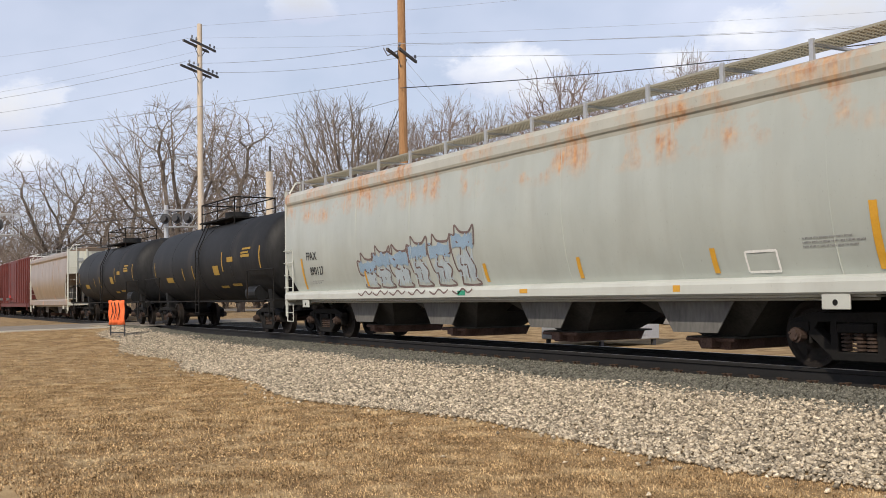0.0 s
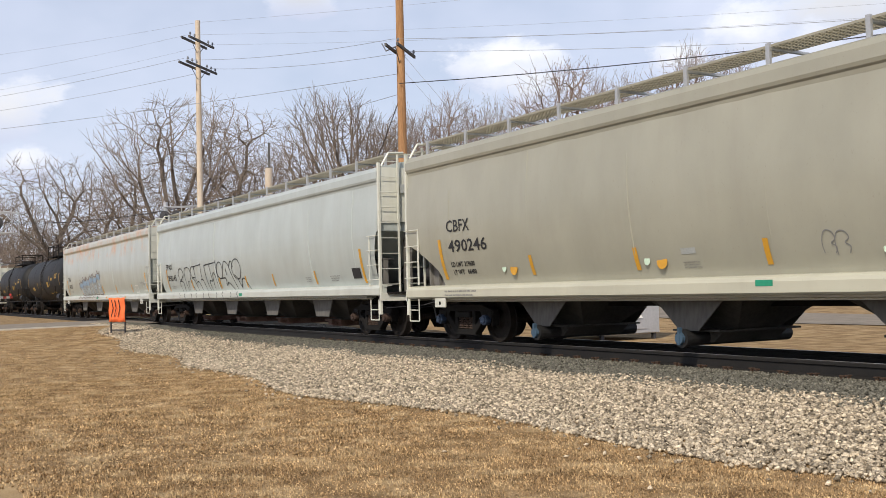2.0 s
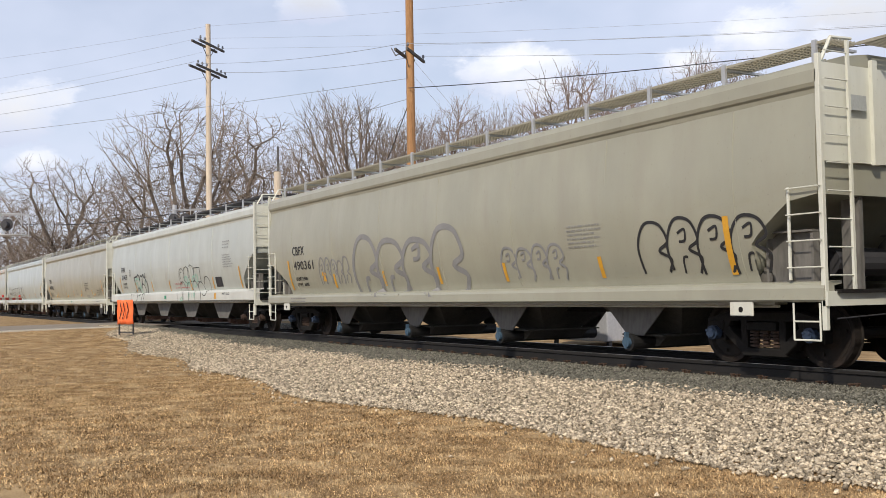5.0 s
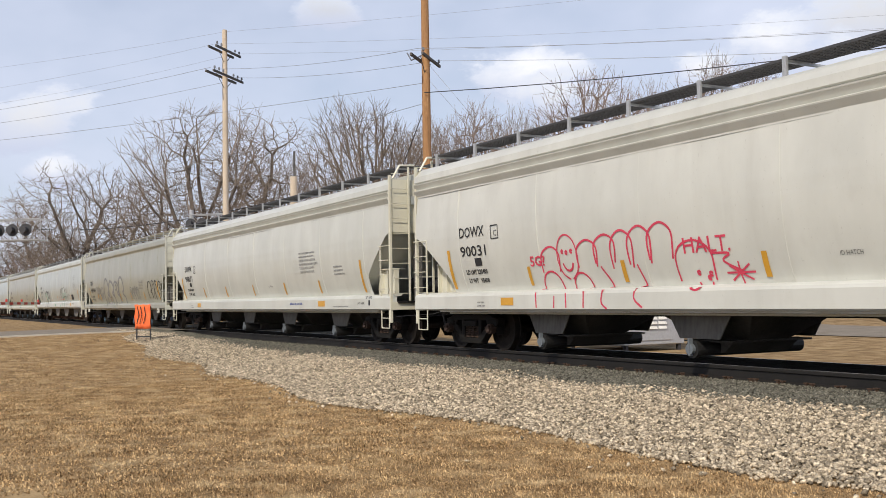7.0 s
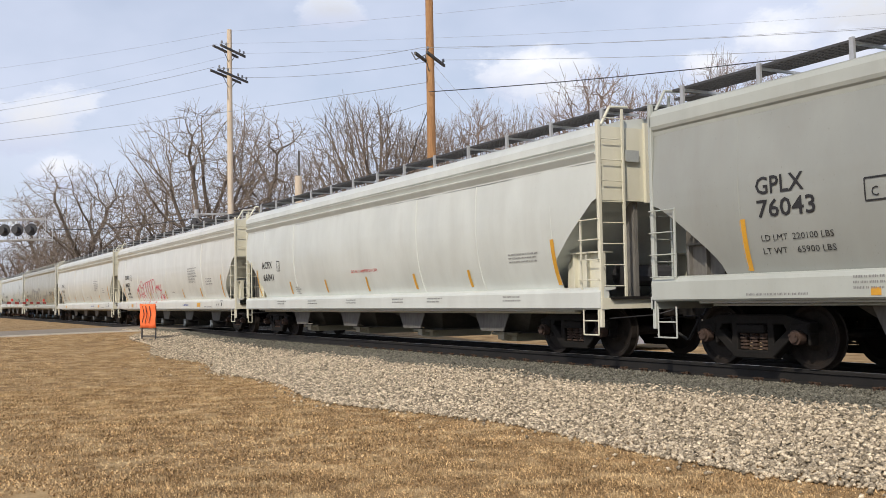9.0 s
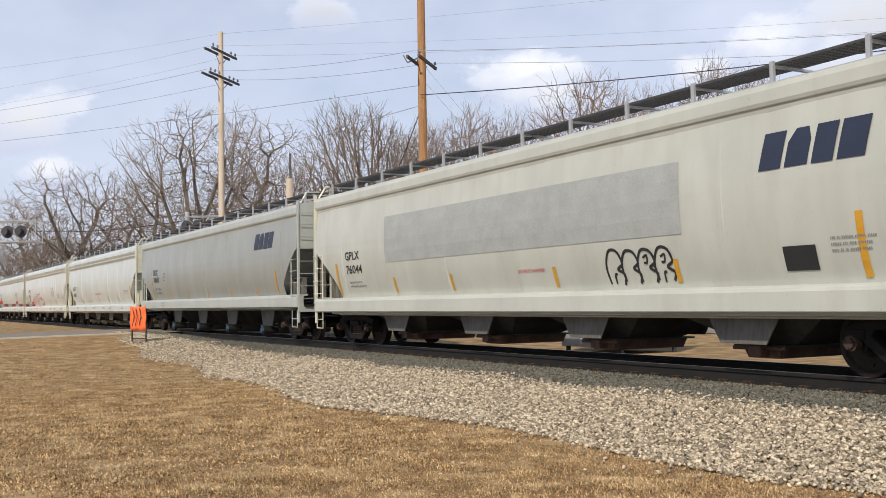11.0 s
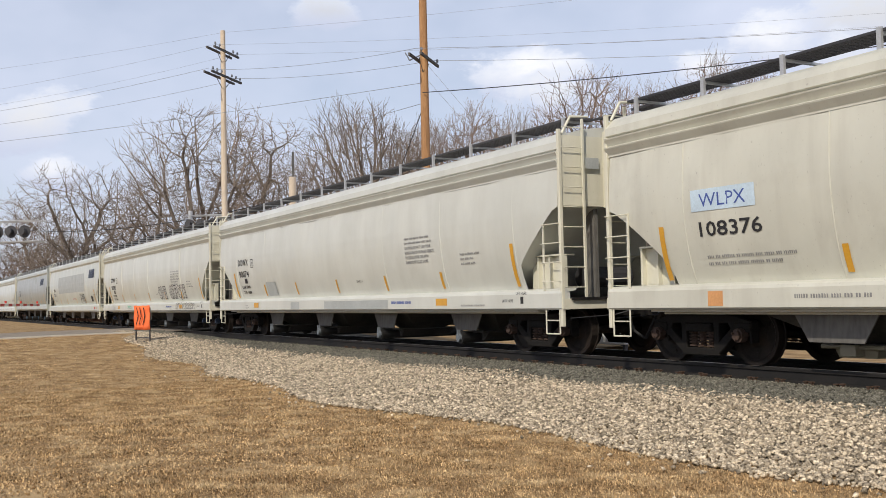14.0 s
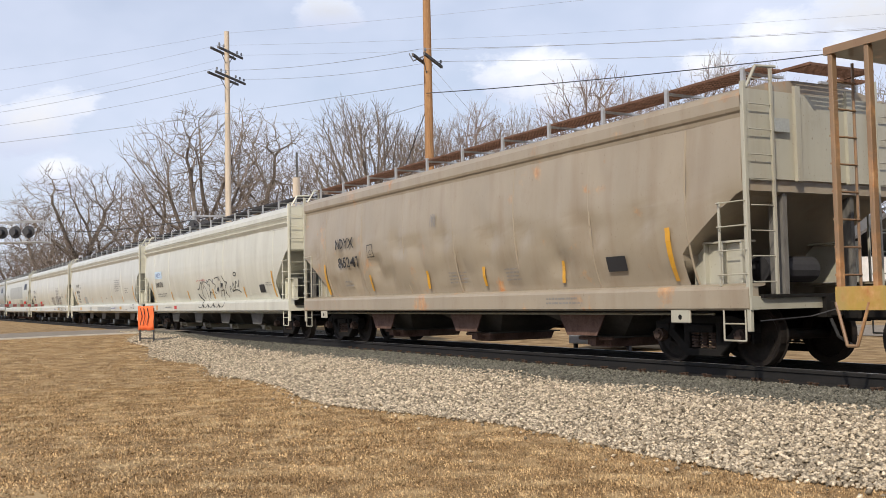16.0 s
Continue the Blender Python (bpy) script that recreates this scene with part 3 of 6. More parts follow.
def stroke(car, pts, material, w=0.035, name="graffiti_stroke"):
    """A sprayed line through points in x, z on the near side."""
    fine = []
    pts = [(x, max(z, SILL[car][0] + .03)) for x, z in pts]
    P = [pts[0], *pts, pts[-1]]
    for i in range(1, len(P) - 2):
        for k in range(6):
            t = k / 6
            fine.append(tuple(0.5 * (2 * P[i][j] + (P[i + 1][j] - P[i - 1][j]) * t + (2 * P[i - 1][j] - 5 * P[i][j] + 4 * P[i + 1][j] - P[i + 2][j]) * t * t
                                     + (3 * P[i][j] - P[i - 1][j] - 3 * P[i + 1][j] + P[i + 2][j]) * t ** 3) for j in (0, 1)))
    fine.append(pts[-1])
    bm = B()
    prev = None
    for i, (x, z) in enumerate(fine):
        a, b = fine[max(0, i - 1)], fine[min(len(fine) - 1, i + 1)]
        dx, dz = b[0] - a[0], b[1] - a[1]
        l = math.hypot(dx, dz) or 1
        nx, nz = -dz / l * w / 2, dx / l * w / 2
        cur = []
        for s in (-1, 1):
            zz = z + s * nz
            cur.append(bm.verts.new((x + s * nx, mark_y(car, x + s * nx, zz, .004), zz)))
        if prev:
            bm.faces.new((prev[0], prev[1], cur[1], cur[0]))
        prev = cur
    part(name, bm, material, car)


def scrawl(car, x0, x1, z0, z1, letters, material, seed, w=0.035, fill=None):
    """Bubble-shaped sprayed outlines, side by side, in a stretch of the car's side."""
    r = random.Random(seed)
    step = (x1 - x0) / letters
    for i in range(letters):
        cx, h = x0 + (i + 0.5) * step, z1 - z0
        top = z1 - h * r.uniform(0, .15)
        pts = [(cx - step * .45, z0 + h * r.uniform(0, .12)), (cx - step * .5, z0 + h * .55), (cx - step * .2, top), (cx + step * .3, top - h * .03), (cx + step * .52, z0 + h * .6),
               (cx + step * .2, z0 + h * .45), (cx + step * .55, z0 + h * .3), (cx + step * .4, z0 + h * r.uniform(0, .1))]
        stroke(car, pts, material, w)
        if r.random() < .75:
            stroke(car, [(cx - step * .12, z0 + h * .72), (cx + step * .12, z0 + h * .78), (cx + step * .1, z0 + h * .6), (cx - step * .1, z0 + h * .58)], material, w * .8)
        if r.random() < .6:
            stroke(car, [(cx - step * .1, z0 + h * .05), (cx - step * .05, z0 + h * .3), (cx + step * .1, z0 + h * .32)], material, w * .8)


def ring(car, cx, cz, rx, rz, a0, a1, material, w=0.04):
    n = max(3, int(abs(a1 - a0) / 40))
    stroke(car, [(cx + rx * math.cos(radians(a0 + (a1 - a0) * i / n)), cz + rz * math.sin(radians(a0 + (a1 - a0) * i / n))) for i in range(n + 1)], material, w)


def arch(car, x, w, z0, z1, material, t=0.045, lean=0.0):
    h = z1 - z0
    stroke(car, [(x - w, z0), (x - w, z1 - h * .35), (x - w * .5 + lean, z1 - h * .04), (x + w * .3 + lean, z1), (x + w + lean, z1 - h * .3), (x + w, z0)], material, t)


def disc(car, x, z, q, material, name="round_decal"):
    bm = B()
    bm.faces.new([bm.verts.new((x + q * math.cos(i * .5236), mark_y(car, x, z, .004), z + q * math.sin(i * .5236))) for i in range(12)])
    part(name, bm, material, car)


def blob(car, x0, x1, z0, z1, material, seed):
    """A ragged patch of sprayed fill."""
    rng = random.Random(seed)
    n, bm = 12, B()
    lo = [z0 + (z1 - z0) * rng.uniform(0, .25) for _ in range(n + 1)]
    hi = [z1 - (z1 - z0) * rng.uniform(0, .3) for _ in range(n + 1)]
    rows = []
    for i in range(n + 1):
        x = x0 + (x1 - x0) * i / n
        rows.append([bm.verts.new((x, mark_y(car, x, z, .005), z)) for z in (lo[i], (lo[i] + hi[i]) / 2, hi[i])])
    for a, q in zip(rows, rows[1:]):
        for k in (0, 1):
            bm.faces.new((a[k], q[k], q[k + 1], a[k + 1]))
    part("graffiti_fill", bm, material, car)


def bars_block(car, x, z, width, rows, material=None, pitch=0.055, seed=1):
    """Small lettering too fine to read, as rows of short bars."""
    r = random.Random(seed)
    bm = B()
    tall, z = pitch * .46, on_sill(car, z)
    material = M_GREYINK if material is M_INK else material
    for i in range(rows):
        zz, xx = z - i * pitch, x
        end = x + width * r.uniform(.75, 1)
        while xx < end:
            for _ in range(r.randint(2, 7)):
                l = tall * r.uniform(.35, .6)
                bm.faces.new([bm.verts.new((a, mark_y(car, a, q), q)) for a, q in ((xx, zz), (xx + l, zz), (xx + l, zz + tall * r.uniform(.7, 1)), (xx, zz + tall))])
                xx += l + tall * .28
            xx += tall * .6
    tagged(part("small_lettering", bm, material or M_GREYINK, car), kind="stuff")


def hopper_car(k, paint_body, paint_end, label, ribs=3, cut=1.35, cut_top=2.7, outlet="tube", outlet_mat=None, grate=None, cap=None, bays=4, sill_mat=None, roof_mat=None, posts=13, rung_mat=None, bracket=None, bay_mat=None, dents=1.0, sill=(.85, 1.235), sheet=(.72, .44, .4)):
    """A long covered hopper car between two coupling points of the train."""
    a, b = GAPS[k], GAPS[k + 1]
    H = (b - a) / 2
    car = empty("covered_hopper_car", label, "railway hopper car", "freight cars of the train")
    MOVING.append((car, (a + b) / 2))
    E = H - 0.68                    # plane of the end ladders
    SILL[car] = lo_z, hi_z = sill
    up = lo_z - .85
    sill_mat, roof_mat, rung_mat = sill_mat or paint_body, roof_mat or paint_body, rung_mat or paint_end
    # tub: rings of the bulged, end-cut body from the sill up
    def reach(z, end=1):
        top = cut_top if end > 0 or cut < 1 else cut_top - .22
        if z >= top:
            return E - 0.06
        if cut < 1:
            t = (z - 1.15) / (top - 1.15)
            return E - 0.06 - cut * (1 - max(0, t) ** 1.5) ** 0.8 if t > 0 else E - .06 - cut
        ledge = .4 if cut_top < 2.4 and end > 0 else .06
        t = max(0, 1 - (top - z) / (top - (1.72 if end > 0 else 1.4)))
        return E - .06 - ledge - (cut - ledge) * (1 - t ** (1.05 if end > 0 else 1.35))
    zs = sorted({1.0, 1.2, 1.35, 1.5, 1.7, 1.9, 2.1, 2.3, 2.5, 2.6, 2.7, 1.6, 1.8, 2.0, 2.2, 2.4, round(cut_top - .06, 2), cut_top, round(cut_top - .22, 2), round(cut_top - .27, 2), 2.95, 3.2, 3.45, 3.62})
    inner = lambda z, end: reach(z, end) if z >= cut_top else E - .06 - (cut_top - z) * 1.25 - .1
    n = 66
    rings = []
    for z in zs:
        w, el, er = side_y(z, 0), reach(z, -1), reach(z, 1)
        ring = []
        for s in (-1, 1):
            for i in range(n + 1):
                u = (el + er) * i / n
                x = u - el if s < 0 else er - u
                ring.append((x, s * (w + dented(x, z, s, k, dents)), z))
            q = min(inner(z, -s), er if s < 0 else el)
            ring += [(-s * q, s * (w - .03), z), (-s * q, -s * (w - .03), z)]
        rings.append(ring)
    tub = part("tub", loft(B(), rings), paint_body, car, "", True)
    for i in range(-3, 4):
        sm = part_of("panel_seam", shared("panel_seam" + paint_body.name, lambda: loft(B(), [[(-.016, -side_y(z, 0) + .02, z), (.016, -side_y(z, 0) + .02, z), (.005, -side_y(z, 0) - .007, z), (-.005, -side_y(z, 0) - .007, z)] for z in (1.24, 1.36, 1.5, 1.7, 1.9, 2.15, 2.4, 2.65, 2.9, 3.15, 3.4, 3.58)])), paint_body, tub)
        sm.location = (i * E / 3.6 + .2, 0, 0)
    # sill
    for s in (-1, 1):
        prof = [(1.44, lo_z), (1.6, lo_z), (1.635, lo_z + .03), (1.635, hi_z - .09), (1.615, hi_z - .045), (1.56, hi_z - .01), (1.3, hi_z + .005), (1.3, hi_z - .035), (1.44, hi_z - .055)]
        loft_ = loft(B(), [[(x, s * y, z) for y, z in prof] for x in (-E - .02, E + .02)])
        part("side_sill", loft_, sill_mat, car)
        part("sill_flange", box(B(), -E + .9, E - .9, s * 1.38 - .12, s * 1.38 + .12, lo_z - .035, lo_z - .004), M_BLACK if k == 13 else sill_mat, car)
    # top chord, ribbed or plain, and the roof
    for s in (-1, 1):
        prof = [(1.46, 3.6), (1.555, 3.6), (1.57, 3.66), (1.6, 3.69), (1.62, 3.74), (1.62, 3.9), (1.57, 3.99), (1.4, 4.05), (1.4, 3.6)]
        if ribs:
            w = side_y(3.4, 0)
            prof = [(1.4, 3.39), (w + .012, 3.39), (w + .012, 3.41)]
            for z in (3.42, 3.57):
                prof += [(w + .014, z), (w + .085, z + .105), (w + .09, z + .125), (w + .02, z + .145)]
            prof += [(w + .06, 3.74), (w + .05, 3.87), (1.5, 4.0), (1.4, 4.06)]
        part("top_chord", loft(B(), [[(x, s * y, z) for y, z in prof] for x in (-E + .02, E - .02)]), roof_mat, car)
    prof = [(-1.42, 4.02), (-1.0, 4.14), (-.5, 4.21), (.5, 4.21), (1.0, 4.14), (1.42, 4.02), (1.42, 3.62), (-1.42, 3.62)]
    part("roof", loft(B(), [[(x, y, z) for y, z in prof] for x in (-E + .07, E - .07)]), roof_mat, car)
    part("hatch_trough", bevel(box(B(), -E + 1.2, E - 1.2, -.3, .3, 4.2, 4.31), .03), roof_mat, car)
    # running boards on brackets
    gm = grate or M_GRATE
    for s in (-1, 1):
        bm = B()
        for j in range(9):
            y = .66 + j * .066
            box(bm, -E + .1, E - .1, s * y - .008, s * y + .008, 4.335, 4.37)
        for i in range(int((2 * E - .2) / .11)):
            x = -E + .1 + i * .11
            box(bm, x, x + .022, *sorted((s * .66, s * 1.19)), 4.34, 4.365)
        tagged(part("running_board", bm, gm, car, "steel grating walkway"), kind="stuff")
        for i in range(posts):
            x = -E + .35 + (2 * E - .7) * i / (posts - 1)
            me = shared(f"bracket{s}", lambda: box(box(B(), -.035, .035, *sorted((s * 1.19, s * 1.235)), 4.03, 4.39), -.03, .03, *sorted((s * .4, s * 1.2)), 4.3, 4.335))
            p = part_of("board_bracket", me.copy() if bracket else me, bracket or M_GALV, car)
            p.location = (x, 0, 0)
    for e in (-1, 1):
        bm = B()
        for j in range(10):
            x = e * (E - .05 + j * .05)
            box(bm, x - .006, x + .006, -.66, .66, 4.335, 4.37)
        box(bm, *sorted((e * (E - .1), e * (E + .42))), -.68, -.64, 4.33, 4.37), box(bm, *sorted((e * (E - .1), e * (E + .42))), .64, .68, 4.33, 4.37)
        tagged(part("end_running_board", bm, gm, car), kind="stuff")
    # hopper bays with their outlets
    span = 2 * (E - 2.35)
    step = span / bays
    om = outlet_mat or M_OUTR
    # tube gates take the same shade-darkened colour as the bays
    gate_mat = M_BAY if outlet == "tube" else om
    for i in range(bays):
        x = -span / 2 + (i + .5) * step
        h = 1.08 if outlet == "tube" else 1.45
        h, wy, lo = min(h, step / 2 - .2), 1.0 if outlet == "tube" else 1.18, .42 if outlet == "tube" else .6
        def bay():
            bm = B()
            loft(bm, [[(-h, -wy, 1.1), (h, -wy, 1.1), (h, wy, 1.1), (-h, wy, 1.1)], [(-h, -wy, lo_z - .02), (h, -wy, lo_z - .02), (h, wy, lo_z - .02), (-h, wy, lo_z - .02)],
                      [(-.42, -lo, .36), (.42, -lo, .36), (.42, lo, .36), (-.42, lo, .36)]])
            box(bm, -.5, .5, -.9, .9, .345, .375)
            return bm
        o = part_of("hopper_bay", shared(f"bay{round(h, 2)}{outlet}{lo_z}", bay), M_BAY, car, "grimy hopper bay, its downward shade put into the dark colour")
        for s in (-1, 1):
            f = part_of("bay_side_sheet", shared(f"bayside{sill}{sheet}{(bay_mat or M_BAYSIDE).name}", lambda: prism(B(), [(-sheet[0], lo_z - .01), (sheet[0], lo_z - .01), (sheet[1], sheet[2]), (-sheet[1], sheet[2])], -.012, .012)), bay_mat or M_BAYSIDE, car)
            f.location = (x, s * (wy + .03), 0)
        o.location = (x, 0, 0)
        def gate():
            bm = B()
            if outlet == "tube":
                loft(bm, [[(-.4, -.7, .35), (.4, -.7, .35), (.4, .7, .35), (-.4, .7, .35)], [(-.17, -.7, .17), (.17, -.7, .17), (.17, .7, .17), (-.17, .7, .17)]])
            else:
                loft(bm, [[(-.36, -.85, .35), (.36, -.85, .35), (.36, .85, .35), (-.36, .85, .35)], [(-.3, -.8, .18), (.3, -.8, .18), (.3, .8, .18), (-.3, .8, .18)]])
                tube(bm, (-.5, -.9, .33), (.5, -.9, .33), .03, 8)
                box(bm, -.12, .12, -1.0, -.8, .22, .36)
            return bm
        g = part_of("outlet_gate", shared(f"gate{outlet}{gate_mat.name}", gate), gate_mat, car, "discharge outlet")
        g.location = (x, 0, 0)
        if outlet == "tube":
            t = part_of("outlet_tube", shared("outlet_tube", lambda: tube(tube(B(), (0, -1.15, .25), (0, 1.15, .25), .12, 14), (0, -1.2, .25), (0, -1.12, .25), .145, 14)), M_TUBE, car)
            t.location = (x, 0, 0)
            c = part_of("outlet_cap", shared(f"outlet_cap{om.name}", lambda: tube(box(B(), -.02, .02, -1.27, -1.2, .15, .42), (0, -1.26, .25), (0, -1.19, .25), .085, 12)), om, car)
            c.location = (x, 0, 0)
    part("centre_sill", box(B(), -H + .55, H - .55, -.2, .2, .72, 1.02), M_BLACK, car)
    part("train_line_pipe", tube(B(), (-E + 1, -1.3, lo_z - .06), (E - 1, -1.3, lo_z - .06), .02, 6), rung_mat, car)
    for e in (-1, 1):
        hopper_end(car, e, E, H, paint_body, paint_end, rung_mat, k, ribs)
        add_truck(car, e * (H - 2.2), cap)
    SKIN[car] = (k, dents, (a + b) / 2 - (DATUM[k] + DATUM[k + 1]) / 2, {o.name for o in car.children})
    return car


def hopper_end(car, e, E, H, pb, pe, rung, k, ribs):
    """End wall, corner posts, ladders, platform, steps, brake gear and coupler at one end."""
    X = lambda v: e * (E - v)
    def bx(bm, x0, x1, *r):
        return box(bm, *sorted((X(x0), X(x1))), *r)
    # end wall, upper panel with posts
    bm = bx(B(), 0.0, .06, -1.54, 1.54, 2.72, 4.0)
    for y in (-.55, .55):
        bx(bm, -.06, .0, y - .05, y + .05, 2.7, 4.1)
    part("end_wall", bm, pe, car)
    # slope sheet braces and bulkhead behind the cut corner
    for y in (-.72, .72):
        # brace colour carries the shade inside the car's end
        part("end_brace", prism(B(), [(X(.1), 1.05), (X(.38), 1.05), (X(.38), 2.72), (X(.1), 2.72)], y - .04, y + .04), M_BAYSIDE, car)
    for s in (-1, 1):
        foot = SILL[car][1] + .006
        # bulkheads without end paint are darkened with the corner's shade
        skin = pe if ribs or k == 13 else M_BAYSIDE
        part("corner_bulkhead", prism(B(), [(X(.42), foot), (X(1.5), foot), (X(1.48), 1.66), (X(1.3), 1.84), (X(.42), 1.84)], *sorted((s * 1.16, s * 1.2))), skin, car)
        for q in (.42, .8, 1.18):
            part("bulkhead_stiffener", bx(B(), q, q + .045, *sorted((s * 1.2, s * 1.28)), foot, 1.84), skin, car)
        part("bulkhead_shelf", bx(B(), .42, 1.3, *sorted((s * 1.0, s * 1.3)), 1.845, 1.875), skin, car)
        # jacking plate under the sill; a black disc paints the dark of its round hole
        if k in (0, 2, 4, 13):
            lo = SILL[car][0]
            pad = part("jacking_plate", bevel(bx(B(), 1.2, 1.62, *sorted((s * 1.57, s * 1.61)), lo - .19, lo + .03), .01), rung, car)
            part("jacking_hole", tube(B(), (X(1.41), s * 1.6, lo - .1), (X(1.41), s * 1.6135, lo - .1), .04, 12), M_BLACK, pad)
    # platform and plate coloured dark: they paint the shade of the open end
    part("end_platform", bx(B(), -.12, .28, -1.44, 1.44, 1.02, 1.07), M_BLACK, car, "dark grated end platform")
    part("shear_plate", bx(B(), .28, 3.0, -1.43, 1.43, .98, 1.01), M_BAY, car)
    bm = bx(B(), -.06, .02, -1.62, 1.62, .86, 1.05)
    part("end_sill", bm, pe, car)
    for s in (-1, 1):
        # corner post, end ladder and side ladder
        bm = bx(B(), -.03, .04, *sorted((s * 1.55, s * 1.62)), .55, 4.1)
        part("corner_post", bevel(bm, .008), pe, car)
        bm = bx(B(), -.1, -.06, *sorted((s * 1.1, s * 1.14)), 1.05, 4.3)
        for i in range(9):
            z = 1.25 + i * .36
            tube(bm, (X(-.08), s * 1.12, z), (X(-.08), s * 1.58, z), .010, 6)
        part("end_ladder", bm, rung, car)
        bm = bx(B(), .505, .54, *sorted((s * 1.6, s * 1.625)), 1.2, 2.42)
        for i in range(4):
            z = 1.36 + i * .345
            bent(bm, [(X(.52), s * 1.6, z), (X(.52), s * 1.67, z), (X(0), s * 1.67, z), (X(0), s * 1.6, z)], .010)
        part("side_ladder", bm, rung, car)
        # sill step and brake hose
        bm = bent(B(), [(X(.5), s * 1.6, .9), (X(.5), s * 1.6, .42), (X(.08), s * 1.6, .42), (X(.08), s * 1.6, .9)], .014)
        tube(bm, (X(.5), s * 1.6, .66), (X(.08), s * 1.6, .66), .012, 6)
        part("sill_step", bm, rung, car)
    # end roof handholds
    bm = bent(B(), [(X(.03), -1.5, 4.02), (X(.03), -1.3, 4.35), (X(.03), -.9, 4.37)], .025)
    part("roof_grab", bm, rung, car)
    # coupler, draft gear, cut lever
    bm = bevel(box(B(), *sorted((e * (H - .95), e * (H - .12))), -.11, .11, .73, .96), .02)
    part("coupler_shank", bm, M_BLACK, car)
    bm = bevel(box(B(), *sorted((e * (H - .32), e * (H - .0))), -.16, .16, .66, 1.0), .05)
    part("coupler_head", bm, M_BLACK, car)
    part("cut_lever", bent(B(), [(X(-.1), -1.5, .7), (X(-.1), -.5, .74), (X(-.35), -.2, .85)], .01), M_DARKMET, car)
    part("brake_hose", bent(B(), [(e * (H - .35), -.35, .7), (e * (H - .2), -.38, .45), (e * (H - .02), -.3, .32)], .025, 7), M_TYRE, car)
    # end slope sheet gear: air reservoir and brake cylinder
    if e > 0:
        part("air_reservoir", tube(B(), (X(.75), -.6, 1.45), (X(.75), .5, 1.45), .2, 14), M_DARKMET, car)
    else:
        part("brake_valve", bevel(bx(B(), .5, .95, -.5, -.1, 1.1, 1.5), .03), M_DARKMET, car)
    # route card and warning label
    part("warning_label", bx(B(), -.068, -.062, -1.05, -.75, 3.4, 3.6), M_PATCH, car)


def tank_car(a, b, label):
    """A black tank car: barrel with dished heads, saddle, walkway, dome platform, ladders."""
    H = (b - a) / 2
    car = empty("tank_car", label, "railway tank car", "freight cars of the train")
    MOVING.append((car, (a + b) / 2))
    R, zc, E = 1.47, 2.42, H - 1.15
    n, rings = 40, []
    for x, q in ((-E, .05), (-E + .04, .45), (-E + .16, .75), (-E + .34, .93), (-E + .55, 1), (-E + .57, 1), (-.06, 1), (-.05, 1.012), (.05, 1.012), (.06, 1), (E - .55, 1), (E - .34, .93), (E - .16, .75), (E - .04, .45), (E, .05)):
        rings.append([(x, R * q * math.cos(k * math.tau / n), zc + R * q * math.sin(k * math.tau / n)) for k in range(n)])
    part("barrel", loft(B(), rings), M_TANK, car, "", True)
    for x in (-E * .5, E * .5):
        part("weld_band", loft(B(), [[(x + d, (R + o) * math.cos(k * math.tau / n), zc + (R + o) * math.sin(k * math.tau / n)) for k in range(n)] for d, o in ((-.03, -.01), (-.02, .008), (.02, .008), (.03, -.01))]), M_TANK, car)
    part("stub_sill", box(box(B(), -H + .55, -H + 3.6, -.25, .25, .7, 1.05), H - 3.6, H - .55, -.25, .25, .7, 1.05), M_BLACK, car)
    for e in (-1, 1):
        part("bolster_saddle", loft(B(), [[(e * (H - 2.35), -.95, .75), (e * (H - 2.05), -.95, .75), (e * (H - 2.05), .95, .75), (e * (H - 2.35), .95, .75)], [(e * (H - 2.35), -1.05, 1.55), (e * (H - 2.05), -1.05, 1.55), (e * (H - 2.05), 1.05, 1.55), (e * (H - 2.35), 1.05, 1.55)]]), M_TANK, car)
        part("end_platform", box(B(), *sorted((e * (H - 1.4), e * (H - .55))), -1.5, 1.5, .98, 1.05), M_BLACK, car)
        for y in (-1.5, 1.5):
            part("handrail", bent(B(), [(e * (H - 2.9), y, 1.05), (e * (H - 2.9), y, 1.95), (e * (H - .6), y, 1.95), (e * (H - .6), y, 1.05)], .022), M_BLACK, car)
        part("coupler_head", bevel(box(B(), *sorted((e * (H - .6), e * H)), -.14, .14, .68, .98), .04), M_BLACK, car)
        part("sill_step", bent(B(), [(e * (H - .6), -1.5, 1.0), (e * (H - .6), -1.5, .42), (e * (H - 1.0), -1.5, .42), (e * (H - 1.0), -1.5, 1.0)], .02), M_BLACK, car)
        add_truck(car, e * (H - 2.2))
    part("air_reservoir", tube(B(), (H - 3.6, -1.1, 1.25), (H - 2.7, -1.1, 1.25), .24, 14), M_TANK, car)
    part("side_rail", box(B(), -H + 1.2, H - 1.2, -1.5, -1.44, .98, 1.03), M_BLACK, car)
    part("dome", tube(B(), (0, 0, zc + R - .05), (0, 0, zc + R + .35), .45, 20), M_TANK, car)
    bm = B()
    for y in (-.75, .75):
        bent(bm, [(-1.9, y, zc + R - .3), (-1.9, y, zc + R + .75), (1.9, y, zc + R + .75), (1.9, y, zc + R - .3)], .025)
        tube(bm, (-1.9, y, zc + R + .4), (1.9, y, zc + R + .4), .02, 6), tube(bm, (0, y, zc + R), (0, y, zc + R + .75), .02, 6)
    for x in (-1.9, 1.9):
        tube(bm, (x, -.75, zc + R + .75), (x, .75, zc + R + .75), .025, 6)
    part("dome_railing", bm, M_BLACK, car)
    part("dome_platform", box(B(), -1.9, 1.9, -.85, .85, zc + R + .02, zc + R + .07), M_BLACK, car)
    bm = B()
